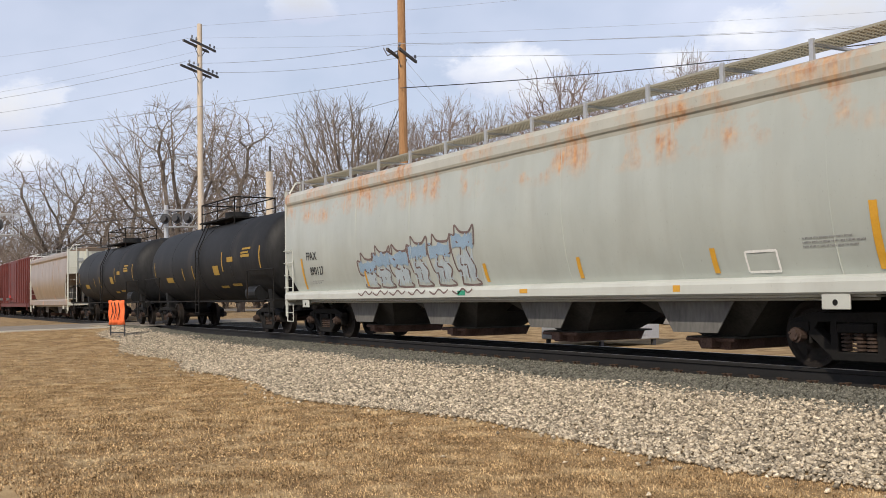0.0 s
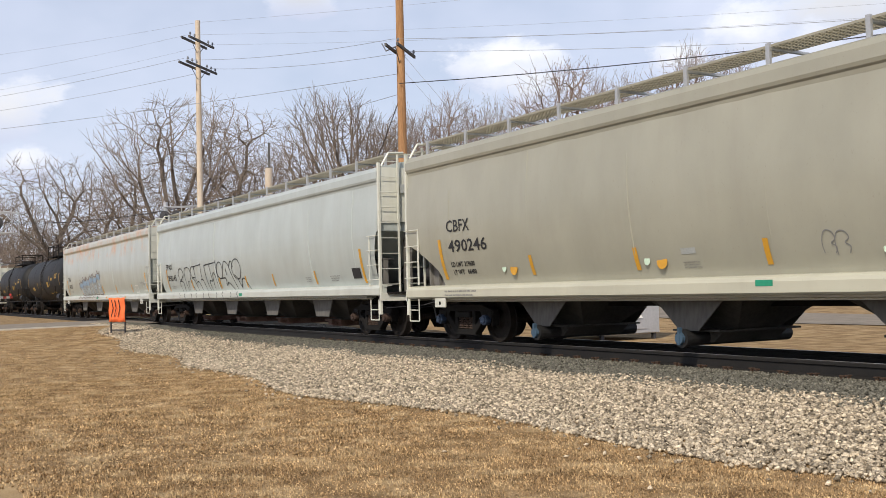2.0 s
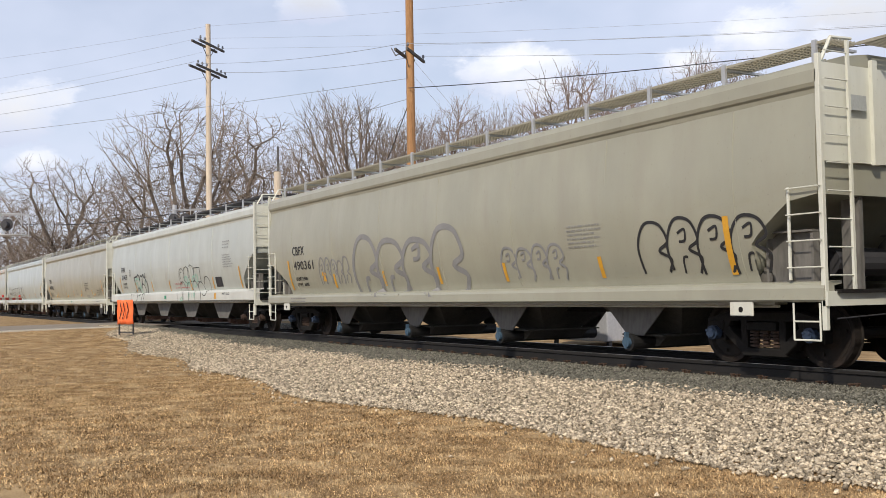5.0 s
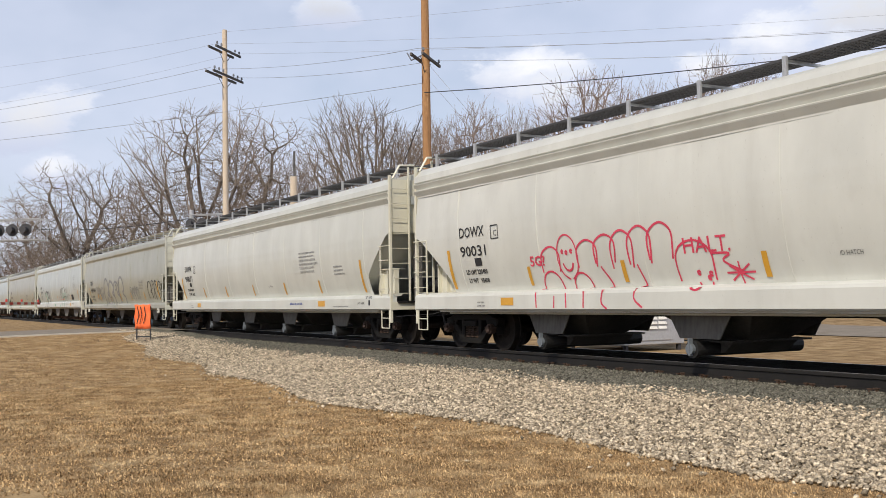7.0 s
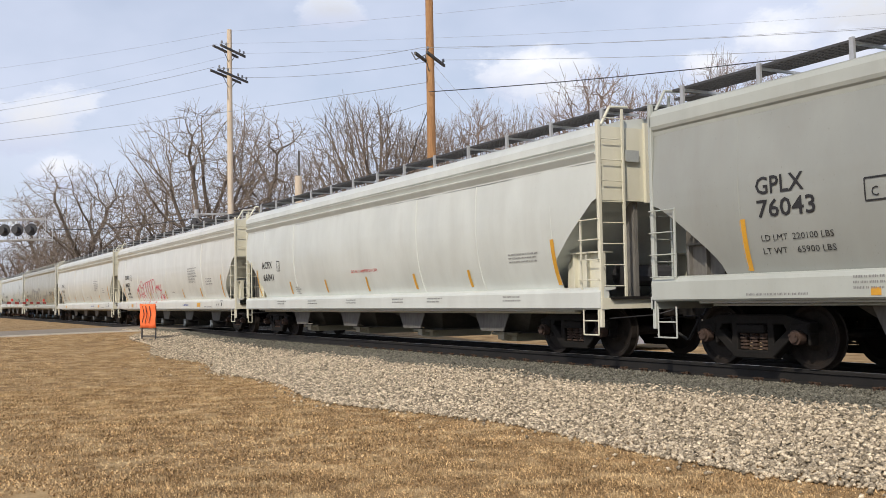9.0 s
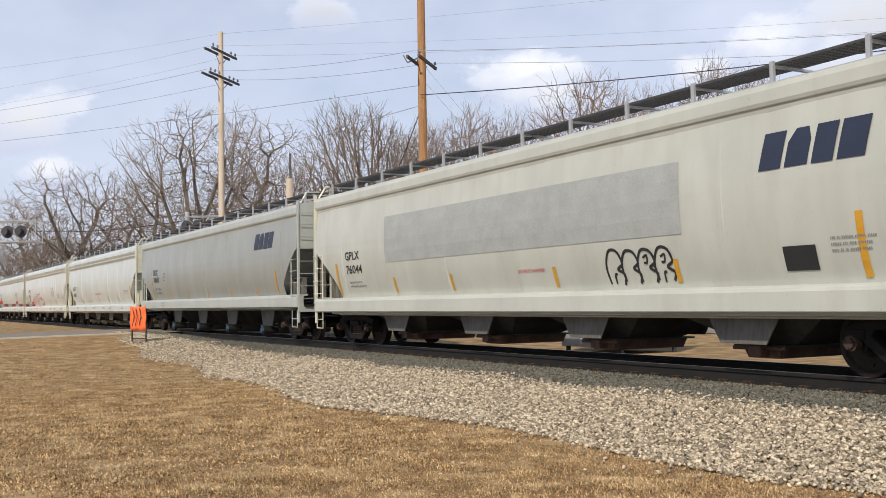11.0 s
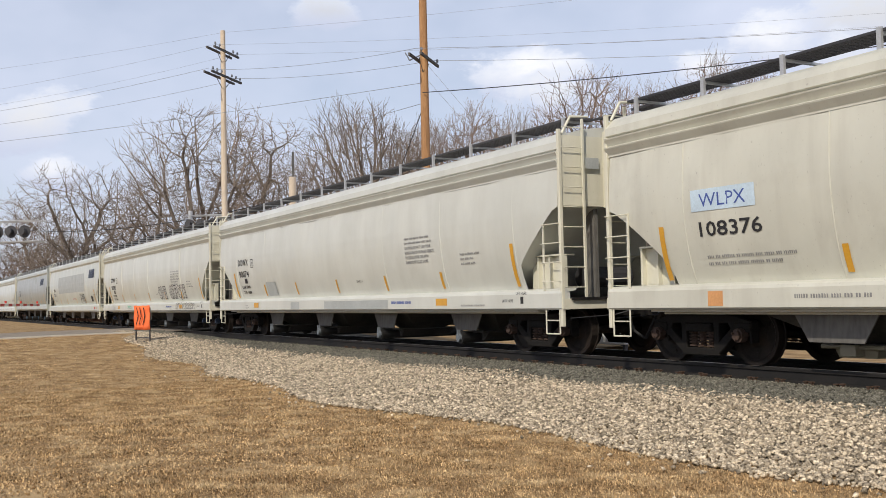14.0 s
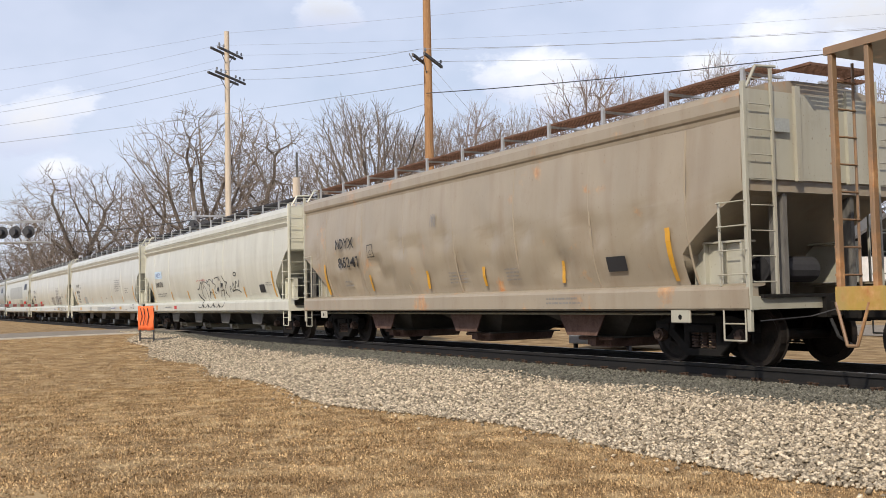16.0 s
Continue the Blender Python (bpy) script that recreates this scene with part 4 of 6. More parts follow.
    for x in (-.2, .2):
        bent(bm, [(x, -1.1, zc + R - .1), (x, -1.52, zc + .4), (x, -1.52, .5)], .02)
    for i in range(9):
        tube(bm, (-.2, -1.52, .6 + i * .28), (.2, -1.52, .6 + i * .28), .014, 6)
    part("side_ladder", bm, M_BLACK, car)
    # yellow marks on the barrel
    for x, z, w, h in ((-E + .9, 2.0, .08, .6), (-4.6, 1.75, .9, .2), (-2.2, 1.8, .09, .45), (-.9, 1.75, .09, .55), (1.6, 1.9, .6, .32), (2.6, 2.0, .09, .65), (3.2, 2.3, .6, .16), (4.6, 2.4, .8, .09), (4.6, 2.52, .7, .06), (4.7, 2.64, .8, .06), (E - .8, 2.0, .1, .7), (3.0, 1.5, .9, .08), (1.7, 1.45, .8, .08)):
        bm = B()
        vs = []
        for j in range(4):
            zz = z + h * j / 3
            y = -math.sqrt(max(.01, R * R - (zz - zc) ** 2)) - .008
            vs.append([bm.verts.new((xx, y, zz)) for xx in (x, x + w)])
        for p, q in zip(vs, vs[1:]):
            bm.faces.new((p[0], p[1], q[1], q[0]))
        part("yellow_mark", bm, M_YELDULL, car)
    return car


def box_car(a, b, label):
    H = (b - a) / 2
    car = empty("box_car", label, "railway box car", "freight cars of the train")
    MOVING.append((car, (a + b) / 2))
    E = H - .75
    part("body_shell", bevel(box(B(), -E, E, -1.5, 1.5, 1.0, 4.35), .03), M_BOXRED, car)
    for i in range(15):
        x = -E + .35 + i * (2 * E - .7) / 14
        if abs(x) < 2.2:
            continue
        for s in (-1, 1):
            p = part_of("side_rib", shared("box_rib", lambda: bevel(box(B(), -.06, .06, -.05, .05, 1.05, 4.25), .015)), M_BOXRED, car)
            p.location = (x, s * 1.54, 0)
    for s in (-1, 1):
        d = part("sliding_door", bevel(box(B(), -1.9, 1.9, *sorted((s * 1.52, s * 1.58)), 1.1, 4.15), .015), M_BOXRED, car)
        for x in (-.98, .98):
            part("door_bar", box(B(), x - .02, x + .02, *sorted((s * 1.58, s * 1.62)), 1.1, 4.1), M_BOXRED, d)
        part("door_rail", box(B(), -1.9, 1.9, *sorted((s * 1.58, s * 1.61)), 2.5, 2.58), M_BOXRED, d)
    prof = [(-1.52, 4.3), (-1.0, 4.5), (0, 4.58), (1.0, 4.5), (1.52, 4.3)]
    part("roof", loft(B(), [[(x, y, z) for y, z in prof] for x in (-E - .03, E + .03)]), M_WHITEROOF, car)
    part("underframe", box(B(), -H + .5, H - .5, -.3, .3, .65, 1.0), M_BLACK, car)
    part("side_sill", box(B(), -E, E, -1.48, -1.4, .75, 1.02), M_BOXRED, car)
    for e in (-1, 1):
        bm = B()
        for x in (E - .5, E - .05):
            tube(bm, (e * x, -1.6, .5), (e * x, -1.6, 2.6), .02, 6)
        for i in range(6):
            tube(bm, (e * (E - .5), -1.6, .55 + i * .38), (e * (E - .05), -1.6, .55 + i * .38), .015, 6)
        part("side_ladder", bm, M_BOXRED, car)
        bm = B()
        for i in range(7):
            box(bm, *sorted((e * E, e * (E + .05))), -1.4, 1.4, 1.3 + i * .43, 1.45 + i * .43)
        part("end_corrugation", bm, M_BOXRED, car)
        part("coupler_head", bevel(box(B(), *sorted((e * (H - .75), e * H)), -.14, .14, .68, .98), .04), M_BLACK, car)
        add_truck(car, e * (H - 2.3))
    return car


def train():
    global M_TANK, M_YELDULL, M_BOXRED, M_WHITEROOF
    M_TANK = surface("black_tank_paint", (0.008, 0.0085, 0.009), (0.019, 0.019, 0.02), 0.6, 0, 1.2, 12, 0.15, 0.01, stretch=(1, 1, .3), stain=(0.05, 0.04, 0.03), stain_at=(.6, .85), spec=0.3)
    M_YELDULL = plain("dull_yellow_stencil", (0.34, 0.21, 0.03), 0.7)
    M_BOXRED = surface("oxide_red_paint", (0.085, 0.018, 0.015), (0.16, 0.034, 0.028), 0.6, 0, 1, 9, 0.2, 0.01, stretch=(1, 1, .25))
    M_WHITEROOF = plain("white_roof_paint", (0.7, 0.7, 0.68), 0.6)
    cream = paint("cream_end_paint", (0.83, 0.79, 0.67), dirt=0.28)
    grey0 = paint("rusting_pale_grey_paint", (0.54, 0.56, 0.53), dirt=0.28, rust=0.75, rust_zone=(2.95, 3.45))
    grey0s = paint("pale_grey_sill_paint", (0.68, 0.68, 0.64), dirt=0.25)
    rusty_top = paint("rusted_roof_paint", (0.6, 0.58, 0.52), dirt=0.35, rust=.7)
    grey1 = paint("cool_grey_paint", (0.56, 0.60, 0.60), dirt=0.18)
    beige2s = paint("beige_sill_paint", (0.66, 0.63, 0.52), dirt=0.22)
    beige2 = paint("beige_grey_paint", (0.455, 0.437, 0.37), dirt=0.22)
    grey3 = paint("light_grey_paint", (0.56, 0.58, 0.56), dirt=0.18)
    taupe4 = paint("dirty_taupe_paint", (0.42, 0.405, 0.335), dirt=0.35)
    white5 = paint("white_paint", (0.73, 0.725, 0.69), dirt=0.14)
    white6 = paint("off_white_paint", (0.78, 0.77, 0.74), dirt=0.2)
    white7 = paint("cool_white_paint", (0.74, 0.76, 0.75), dirt=0.16)
    grey8 = paint("mid_grey_paint", (0.40, 0.41, 0.40), dirt=0.25)
    white9 = paint("greyed_white_paint", (0.66, 0.67, 0.63), dirt=0.25)
    white10 = paint("creamy_white_paint", (0.72, 0.71, 0.66), dirt=0.18)
    white12 = paint("stained_cream_paint", (0.74, 0.72, 0.65), dirt=0.36)
    brown13 = paint("grimy_brown_grey_paint", (0.44, 0.365, 0.285), grime=(0.2, 0.13, 0.075), dirt=0.5, rust=0.1)
    white_end = paint("dirty_white_end_paint", (0.82, 0.81, 0.74), dirt=0.3)
    rustw = surface("rust_brown_grating", (0.1, 0.05, 0.03), (0.22, 0.12, 0.08), 0.85, 0.2, 5, 40, 0.2, 0.006)
    darkg = plain("dark_grating", (0.05, 0.05, 0.055), 0.6, 0.4)
    paleg = plain("pale_steel_grating", (0.36, 0.34, 0.27), 0.6, 0.3)

    box_car(-287.0, -269.0, "red-brown ribbed steel box car with a white roof")
    box_car(-269.0, -251.8, "red-brown ribbed steel box car with a white roof")
    box_car(-251.8, -234.4, "oxide red ribbed box car with graffiti near its end")
    tan = paint("tan_brown_paint", (0.36, 0.26, 0.185), dirt=0.4, rust=.15)
    tank_car(-218.7, -202.4, "black tank car with dull yellow stencils and a railed dome")
    tank_car(-202.4, -185.98, "black tank car with yellow markings and a rusty truck")

    def yellow(car, xs, lo=1.32, hi=1.68, tall=()):
        foot = SILL[car][1] + .03
        for x in xs:
            side_patch(car, x - .05, x + .05, max(lo, foot), hi, M_YEL, "reflective_strip", .006)
        for x in tall:
            side_patch(car, x - .055, x + .055, max(1.3, foot), 2.13, M_YEL, "reflective_strip", .006)

    def outline(c, x0, x1, z0, z1):
        for a, b in (((x0, z0), (x1, z0)), ((x1, z0), (x1, z1)), ((x1, z1), (x0, z1)), ((x0, z1), (x0, z0))):
            stroke(c, [a, b], M_INK, .022, "stencil_frame")
        side_mark(c, "C", x0 + .09, z0 + .05, .17, M_INK)

    # short tan hopper with an open white end frame
    global GAPS
    keep = GAPS
    GAPS = (-234.4, -218.7)
    hopper_car(0, tan, white_end, "short tan-grey covered hopper with a white end frame", 0, 1.3, 2.8, "gate", bays=2, posts=8)
    GAPS = keep

    c = hopper_car(0, grey0, grey0s, "pale grey covered hopper with rust patches along its roofline", 0, 0.35, 1.7, "gate", grate=paleg, sill_mat=grey0s, roof_mat=rusty_top, sill=(1.0, 1.25), sheet=(.85, .46, .45))
    side_mark(c, "FPAX", -9.19, 2.08, .3, M_INK, .72, .004), side_mark(c, "890127", -9.02, 1.68, .3, M_INK, .9, .004)
    bars_block(c, -9.0, 1.5, .7, 2, seed=2)
    yellow(c, (-5.68, -.36, 2.59, 5.7), tall=(-9.5, 8.42))
    M_OUT = plain("brown_grey_spray_paint", (0.16, 0.11, 0.1))
    jag = random.Random(8)
    for i, x in enumerate((-5.5, -4.7, -3.85, -2.95, -2.0, -1.05)):
        top = 2.02 + .06 * i + .07 * (i % 2)
        blob(c, x - .42, x + .4, top - .42, top - .05, M_BLUESPRAY, i), blob(c, x - .3, x + .34, 1.3, top - .35, M_PALEBLUE, i + 20)
        u = lambda: jag.uniform(-.06, .06)
        # outer outline with a spiked crest, then the cuts inside the letter
        stroke(c, [(x - .3 + u(), 1.3), (x - .2, 1.5 + u()), (x - .4 + u(), 1.62), (x - .5, top - .12 + u()), (x - .3, top - .1), (x - .22 + u(), top + .1), (x - .05, top - .04), (x + .3 + u(), top - .06), (x + .46, top + .06), (x + .44, top - .32)], M_OUT, .05)
        stroke(c, [(x + .44, top - .32), (x + .2, top - .28 + u()), (x + .14, top - .42), (x + .36 + u(), 1.62), (x + .28, 1.42), (x + .42, 1.3), (x + .1, 1.27), (x - .3, 1.3)], M_OUT, .045)
        stroke(c, [(x - .28, top - .2), (x - .1, top - .3 + u()), (x - .16, 1.7), (x + .04, 1.62 + u()), (x + .02, 1.42)], M_OUT, .04)
        stroke(c, [(x - .35, 1.16), (x - .15, 1.1), (x + .05, 1.2), (x + .25, 1.12), (x + .42, 1.19)], M_OUT, .035)
    bars_block(c, 7.3, 1.72, .9, 3, seed=4), [stroke(c, [(6.3 + a * .55, 1.32 + b * .28), (6.3 + d * .55, 1.32 + e * .28)], M_SIDING, .035, "route_card_frame") for a, b, d, e in ((0, 0, 1, 0), (1, 0, 1, 1), (1, 1, 0, 1), (0, 1, 0, 0))]
    side_patch(c, 1.0, 1.25, .98, 1.1, M_YEL, "yellow_decal"), side_patch(c, 5.0, 5.15, .95, 1.1, M_YEL, "yellow_decal"), side_patch(c, -1.2, -.9, .95, 1.1, M_GRNSTK, "green_decal")

    c = hopper_car(1, grey1, white_end, "cool grey covered hopper with black graffiti outlines", 0, 0.4, 2.5, "gate", grate=paleg, sill_mat=white9, sill=(.98, 1.25), sheet=(.72, .42, .45))
    side_mark(c, "FPAX", -9.05, 2.12, .3, M_INK, .9, .004), side_mark(c, "950145", -8.9, 1.69, .3, M_INK, 1.1, .004)
    for pts in ([(-7.35, 1.28), (-7.42, 1.6), (-7.1, 1.72), (-6.8, 1.9), (-6.95, 2.1), (-7.25, 2.1), (-7.4, 1.9), (-7.2, 1.66), (-6.95, 1.6), (-7.0, 1.28)],
                [(-6.6, 1.3), (-6.65, 2.0), (-6.3, 2.15), (-5.95, 2.0), (-6.02, 1.6), (-5.7, 1.28)], [(-6.4, 1.3), (-6.35, 1.6), (-6.2, 1.62)], [(-5.4, 1.75), (-5.75, 1.8), (-5.85, 2.05), (-5.5, 2.17), (-5.35, 2.0)],
                [(-5.4, 2.15), (-4.62, 2.2), (-4.6, 2.19), (-4.55, 1.72), (-4.72, 1.66), (-4.42, 1.64), (-4.25, 1.28)], [(-5.38, 2.15), (-5.3, 1.62), (-5.02, 1.6), (-4.8, 1.28)], [(-5.75, 1.75), (-5.45, 1.62), (-5.3, 1.28)],
                [(-4.1, 2.15), (-3.62, 2.18), (-3.6, 2.16), (-3.46, 1.62), (-3.72, 1.6), (-3.7, 1.28)], [(-4.12, 2.15), (-3.9, 1.28)], [(-3.52, 2.18), (-2.87, 2.22), (-2.85, 2.2), (-2.75, 1.3)], [(-3.4, 1.3), (-3.28, 1.84), (-3.05, 1.76), (-2.95, 1.3)],
                [(-2.15, 1.9), (-1.9, 2.2), (-1.5, 2.1), (-1.25, 1.7), (-1.0, 1.28)], [(-2.42, 1.65), (-1.92, 1.65), (-1.98, 1.42), (-1.72, 1.5), (-1.35, 1.28)], [(-1.45, 2.0), (-1.22, 2.2), (-1.05, 2.0)], [(-1.8, 2.0), (-1.75, 1.75)],
                [(-.6, 1.3), (-.42, 1.55), (-.12, 1.6), (.2, 1.28)], [(-1.0, 1.75), (-.75, 1.6), (-.6, 1.3)]):
        stroke(c, pts, M_INK, .036)
    ring(c, -2.45, 1.93, .32, .28, 0, 358, M_INK, .036), ring(c, -.75, 1.92, .42, .33, -100, 250, M_INK, .036)
    for i in range(10):
        x = -7.1 + i * .74
        stroke(c, [(x, 1.2), (x + .1 * (-1) ** i, 1.12), (x + .04, 1.02)], M_INK, .03)
    yellow(c, (-5.94, -2.65, -.01, 2.4, 5.53), tall=(-9.06, 8.49))
    side_patch(c, 7.9, 8.35, 1.42, 1.68, M_INK, "black_data_panel", .008), bars_block(c, 4.8, 1.5, .4, 3, seed=5), bars_block(c, 6.5, 1.5, .5, 3, seed=6)
    side_patch(c, -.3, -.02, .95, 1.08, M_GRNSTK, "green_decal")
    bars_block(c, -8.7, 1.46, .8, 2, seed=7)

    c = hopper_car(2, beige2, white_end, "beige-grey covered hopper with large black lettering", 0, 1.15, 2.3, "tube", M_OUTB, grate=paleg, cap=1, sill_mat=beige2s, sill=(.91, 1.18), sheet=(.8, .2, .36))
    side_mark(c, "CBFX", -8.72, 2.27, .34, M_INK, .9, .004), side_mark(c, "490246", -8.7, 1.86, .34, M_INK, 1.45, .004)
    side_mark(c, "LD LMT 219600", -8.72, 1.56, .13, M_INK, .9, .004), side_mark(c, "LT WT   66400", -8.7, 1.4, .13, M_INK, .88, .004)
    yellow(c, (-5.9, -3.06, -.41, 2.16, 5.07), tall=(-9.06, 8.0))
    for i, words in enumerate(("CAUTION: DO NOT USE STEAM,", "BOILING WATER OR SHARP", "OBJECTS TO CLEAN.", "ENTER CAR WITH SOFT SOLED", "SHOES.")):
        side_mark(c, words, 3.33, 2.02 - i * .1, .085, M_INK, (1.08, .95, .75, 1.05, .25)[i], .002)
    for i, words in enumerate(("EXW 10-8  H 8-0", "EW  8-7  H 15-1", "CU FT  5870")):
        side_mark(c, words, 6.49, 1.6 - i * .12, .09, M_INK, (.58, .58, .42)[i], .002)
    bars_block(c, 3.38, 1.38, .9, 3, M_INK, .06, 8), bars_block(c, -2.05, 1.4, .35, 3, M_INK, .04, 3)
    M_PALEDOT = plain("pale_green_decal", (.55, .7, .55))
    for x, z in ((-6.84, 1.47), (-2.82, 1.46), (1.42, 1.46), (5.43, 1.47)):
        disc(c, x, z, .07, M_PALEDOT), disc(c, x + .32, z - .02, .12, M_YEL)
    side_patch(c, -2.05, -1.75, 1.53, 1.62, M_PATCH, "white_decal"), scrawl(c, 7.15, 7.5, 1.4, 1.75, 2, M_INK, 4, .016), scrawl(c, 7.5, 7.95, 1.5, 1.72, 3, M_GREYINK, 6, .012)
    scrawl(c, .5, .9, 1.4, 1.75, 2, M_GREYINK, 5, .014)
    bars_block(c, -8.8, 1.03, 1.2, 2, M_INK, .08, 9), side_patch(c, -.5, -.2, 1.02, 1.14, M_GRNSTK, "green_decal"), bars_block(c, 7.0, 1.03, 1.0, 1, M_INK, .06, 10)

    c = hopper_car(3, grey3, white_end, "light grey covered hopper with black and green graffiti", 0, 1.2, 2.5, "gate", grate=darkg, posts=12, roof_mat=white9, sill_mat=white5, sill=(1.01, 1.4), sheet=(1.2, .52, .4))
    side_mark(c, "FPAX", -9.03, 2.4, .31, M_INK, .88, .004), side_mark(c, "214573", -8.98, 2.04, .31, M_INK, 1.15, .004)
    side_mark(c, "LD LMT 220000", -8.85, 1.8, .12, M_INK, .85, .004), side_mark(c, "LT WT   66600", -8.82, 1.64, .12, M_INK, .82, .004)
    M_THIN = plain("thin_green_spray_paint", (0.3, 0.52, 0.42))
    for pts, w in (([(-6.42, 1.74), (-6.5, 2.06), (-6.48, 2.09), (-5.95, 2.14)], .06), ([(-6.0, 1.95), (-5.85, 2.2), (-5.62, 2.16), (-5.5, 1.95)], .07),
                   ([(-5.5, 1.88), (-5.42, 2.1), (-5.2, 2.16), (-5.05, 2.06), (-5.1, 1.76)], .06), ([(-5.05, 2.08), (-4.85, 2.2), (-4.72, 2.06), (-4.56, 2.1), (-4.5, 2.24), (-4.52, 1.88)], .065),
                   ([(-4.72, 1.78), (-4.5, 1.97), (-4.26, 1.86), (-4.18, 1.62), (-4.33, 1.44), (-4.6, 1.4)], .05), ([(-4.58, 1.38), (-4.4, 1.34), (-4.5, 1.2), (-4.68, 1.05)], .045),
                   ([(-5.35, 1.62), (-5.12, 1.8), (-4.82, 1.72), (-4.7, 1.46), (-4.84, 1.22), (-5.02, 1.05)], .05), ([(-6.92, 1.05), (-6.86, 1.3), (-6.62, 1.5), (-6.42, 1.42), (-6.34, 1.26)], .034),
                   ([(-6.1, 1.5), (-5.95, 1.62), (-5.72, 1.58), (-5.6, 1.36), (-5.72, 1.16), (-5.88, 1.04)], .04), ([(-5.76, 1.52), (-5.72, 1.12)], .034), ([(-5.98, 1.7), (-5.9, 1.45)], .04),
                   ([(-5.45, 1.28), (-5.05, 1.32)], .03)):
        stroke(c, pts, M_INK, w)
    ring(c, -6.12, 1.93, .2, .12, 20, 340, M_THIN, .06), stroke(c, [(-6.0, 2.02), (-5.6, 2.0), (-5.42, 1.75), (-5.48, 1.6), (-5.4, 1.45), (-5.3, 1.2)], M_THIN, .055), stroke(c, [(-5.95, 1.75), (-5.6, 1.62), (-5.45, 1.9)], M_THIN, .05), stroke(c, [(-4.75, 1.7), (-4.6, 1.95), (-4.4, 1.68)], M_THIN, .03)
    outline(c, -7.42, -7.17, 2.2, 2.46)
    for x, z, q in ((1.35, 1.98, .36), (2.0, 2.0, .4), (2.62, 2.05, .4)):
        ring(c, x, z, q, q * .8, -40, 265, M_INK, .026)
    ring(c, 1.3, 2.0, .18, .14, 60, 250, M_INK, .03)
    for p, q in (((3.0, 1.72), (3.05, 2.24)), ((3.05, 2.24), (3.85, 2.24)), ((3.85, 2.24), (3.82, 1.7)), ((3.82, 1.7), (3.5, 1.72))):
        stroke(c, [p, q], M_INK, .03)
    arch(c, 1.3, .36, 1.0, 1.75, M_INK, .028), arch(c, 2.15, .36, 1.0, 1.7, M_INK, .028), arch(c, 2.95, .38, 1.0, 1.75, M_INK, .028), arch(c, 3.7, .36, 1.0, 1.7, M_INK, .028)
    ring(c, 4.5, 1.55, .38, .35, -130, 170, M_INK, .026)
    ring(c, 1.85, 1.8, .16, .15, 0, 350, M_THIN, .06), ring(c, 2.95, 1.75, .22, .2, 0, 340, M_THIN, .06), stroke(c, [(2.0, 1.95), (2.1, 1.6), (2.35, 1.85)], M_THIN, .07), ring(c, 3.3, 1.85, .2, .14, -90, 200, M_THIN, .05)
    side_mark(c, "8 18", 2.4, .98, .26, M_THIN, .95), ring(c, 1.55, 1.05, .2, .1, 0, 330, M_THIN, .05)
    yellow(c, (-6.36, -3.48, -.56, 2.43, 5.28), 1.42, 1.85, (-9.39, 8.29))
    side_patch(c, 5.6, 6.3, 1.5, 1.84, M_INK, "black_data_panel", .008)
    side_mark(c, "LOAD CAR NEAR", .25, 1.66, .1, M_RED, 1.0), bars_block(c, .25, 1.52, 2.0, 1, M_RED, .07, 12)
    bars_block(c, 6.6, 3.0, .7, 3, M_INK, .1, 13), bars_block(c, 6.6, 2.55, 1.0, 6, M_INK, .08, 14), side_patch(c, -1.0, -.7, .95, 1.08, M_GRNSTK, "green_decal")
    side_mark(c, "EMPTY LOAD", 6.6, 1.05, .11, M_INK, .8), side_patch(c, 5.7, 5.95, .92, 1.12, M_YEL, "yellow_decal")

    c = hopper_car(4, taupe4, white_end, "dirty taupe covered hopper covered in grey graffiti", 0, 1.2, 2.3, "tube", M_OUTB, grate=paleg, cap=1, sill=(.91, 1.18), sheet=(.8, .2, .36))
    side_mark(c, "CBFX", -8.72, 2.27, .34, M_INK, .9, .004), side_mark(c, "490361", -8.7, 1.86, .34, M_INK, 1.45, .004)
    side_mark(c, "LD LMT 219600", -8.72, 1.56, .13, M_INK, .9, .004), side_mark(c, "LT WT   66400", -8.7, 1.4, .13, M_INK, .88, .004)
    scrawl(c, -6.9, -5.0, 1.4, 2.1, 5, M_GREYINK, 31, .05), scrawl(c, -4.7, .6, 1.05, 2.5, 4, M_GREYINK, 32, .13), scrawl(c, 2.0, 4.0, 1.3, 2.0, 4, M_GREYINK, 33, .05), scrawl(c, 6, 8.6, 1.3, 2.2, 4, M_INK, 34, .05)
    yellow(c, (-6.0, -3.15, -.5, 2.07, 4.97), tall=(-9.1, 7.9))
    side_patch(c, -6.75, -6.5, 1.5, 1.75, M_YEL, "yellow_decal"), bars_block(c, 4.2, 2.2, .9, 6, M_INK, .07, 15), bars_block(c, -8.8, 1.03, 1.2, 2, M_INK, .08, 16)

    def center_flow(k, body, end, label, num, marks, **kw):
        c = hopper_car(k, body, end, label, 3, 1.35, 2.7, "tube", kw.pop("om", M_OUTG), grate=M_GRATE, **kw)
        d = {5: -.24, 6: .08, 10: -.15}.get(k, 0)      # each stencil sits a little differently
        side_mark(c, "DOWX", -8.7 + d, 2.36, .3, M_INK, 1.0, .004), side_mark(c, num, -8.7 + d, 1.97, .3, M_INK, 1.02, .004)
        side_mark(c, "LD LMT 220400", -8.6 + d, 1.6, .125, M_INK, .85, .004), side_mark(c, "LT WT   65600", -8.57 + d, 1.42, .125, M_INK, .82, .004)
        side_patch(c, -8.15 + d, -7.9 + d, 1.76, 1.92, M_INK, "black_data_panel", .008), outline(c, -7.42 + d, -7.17 + d, 2.28, 2.54)
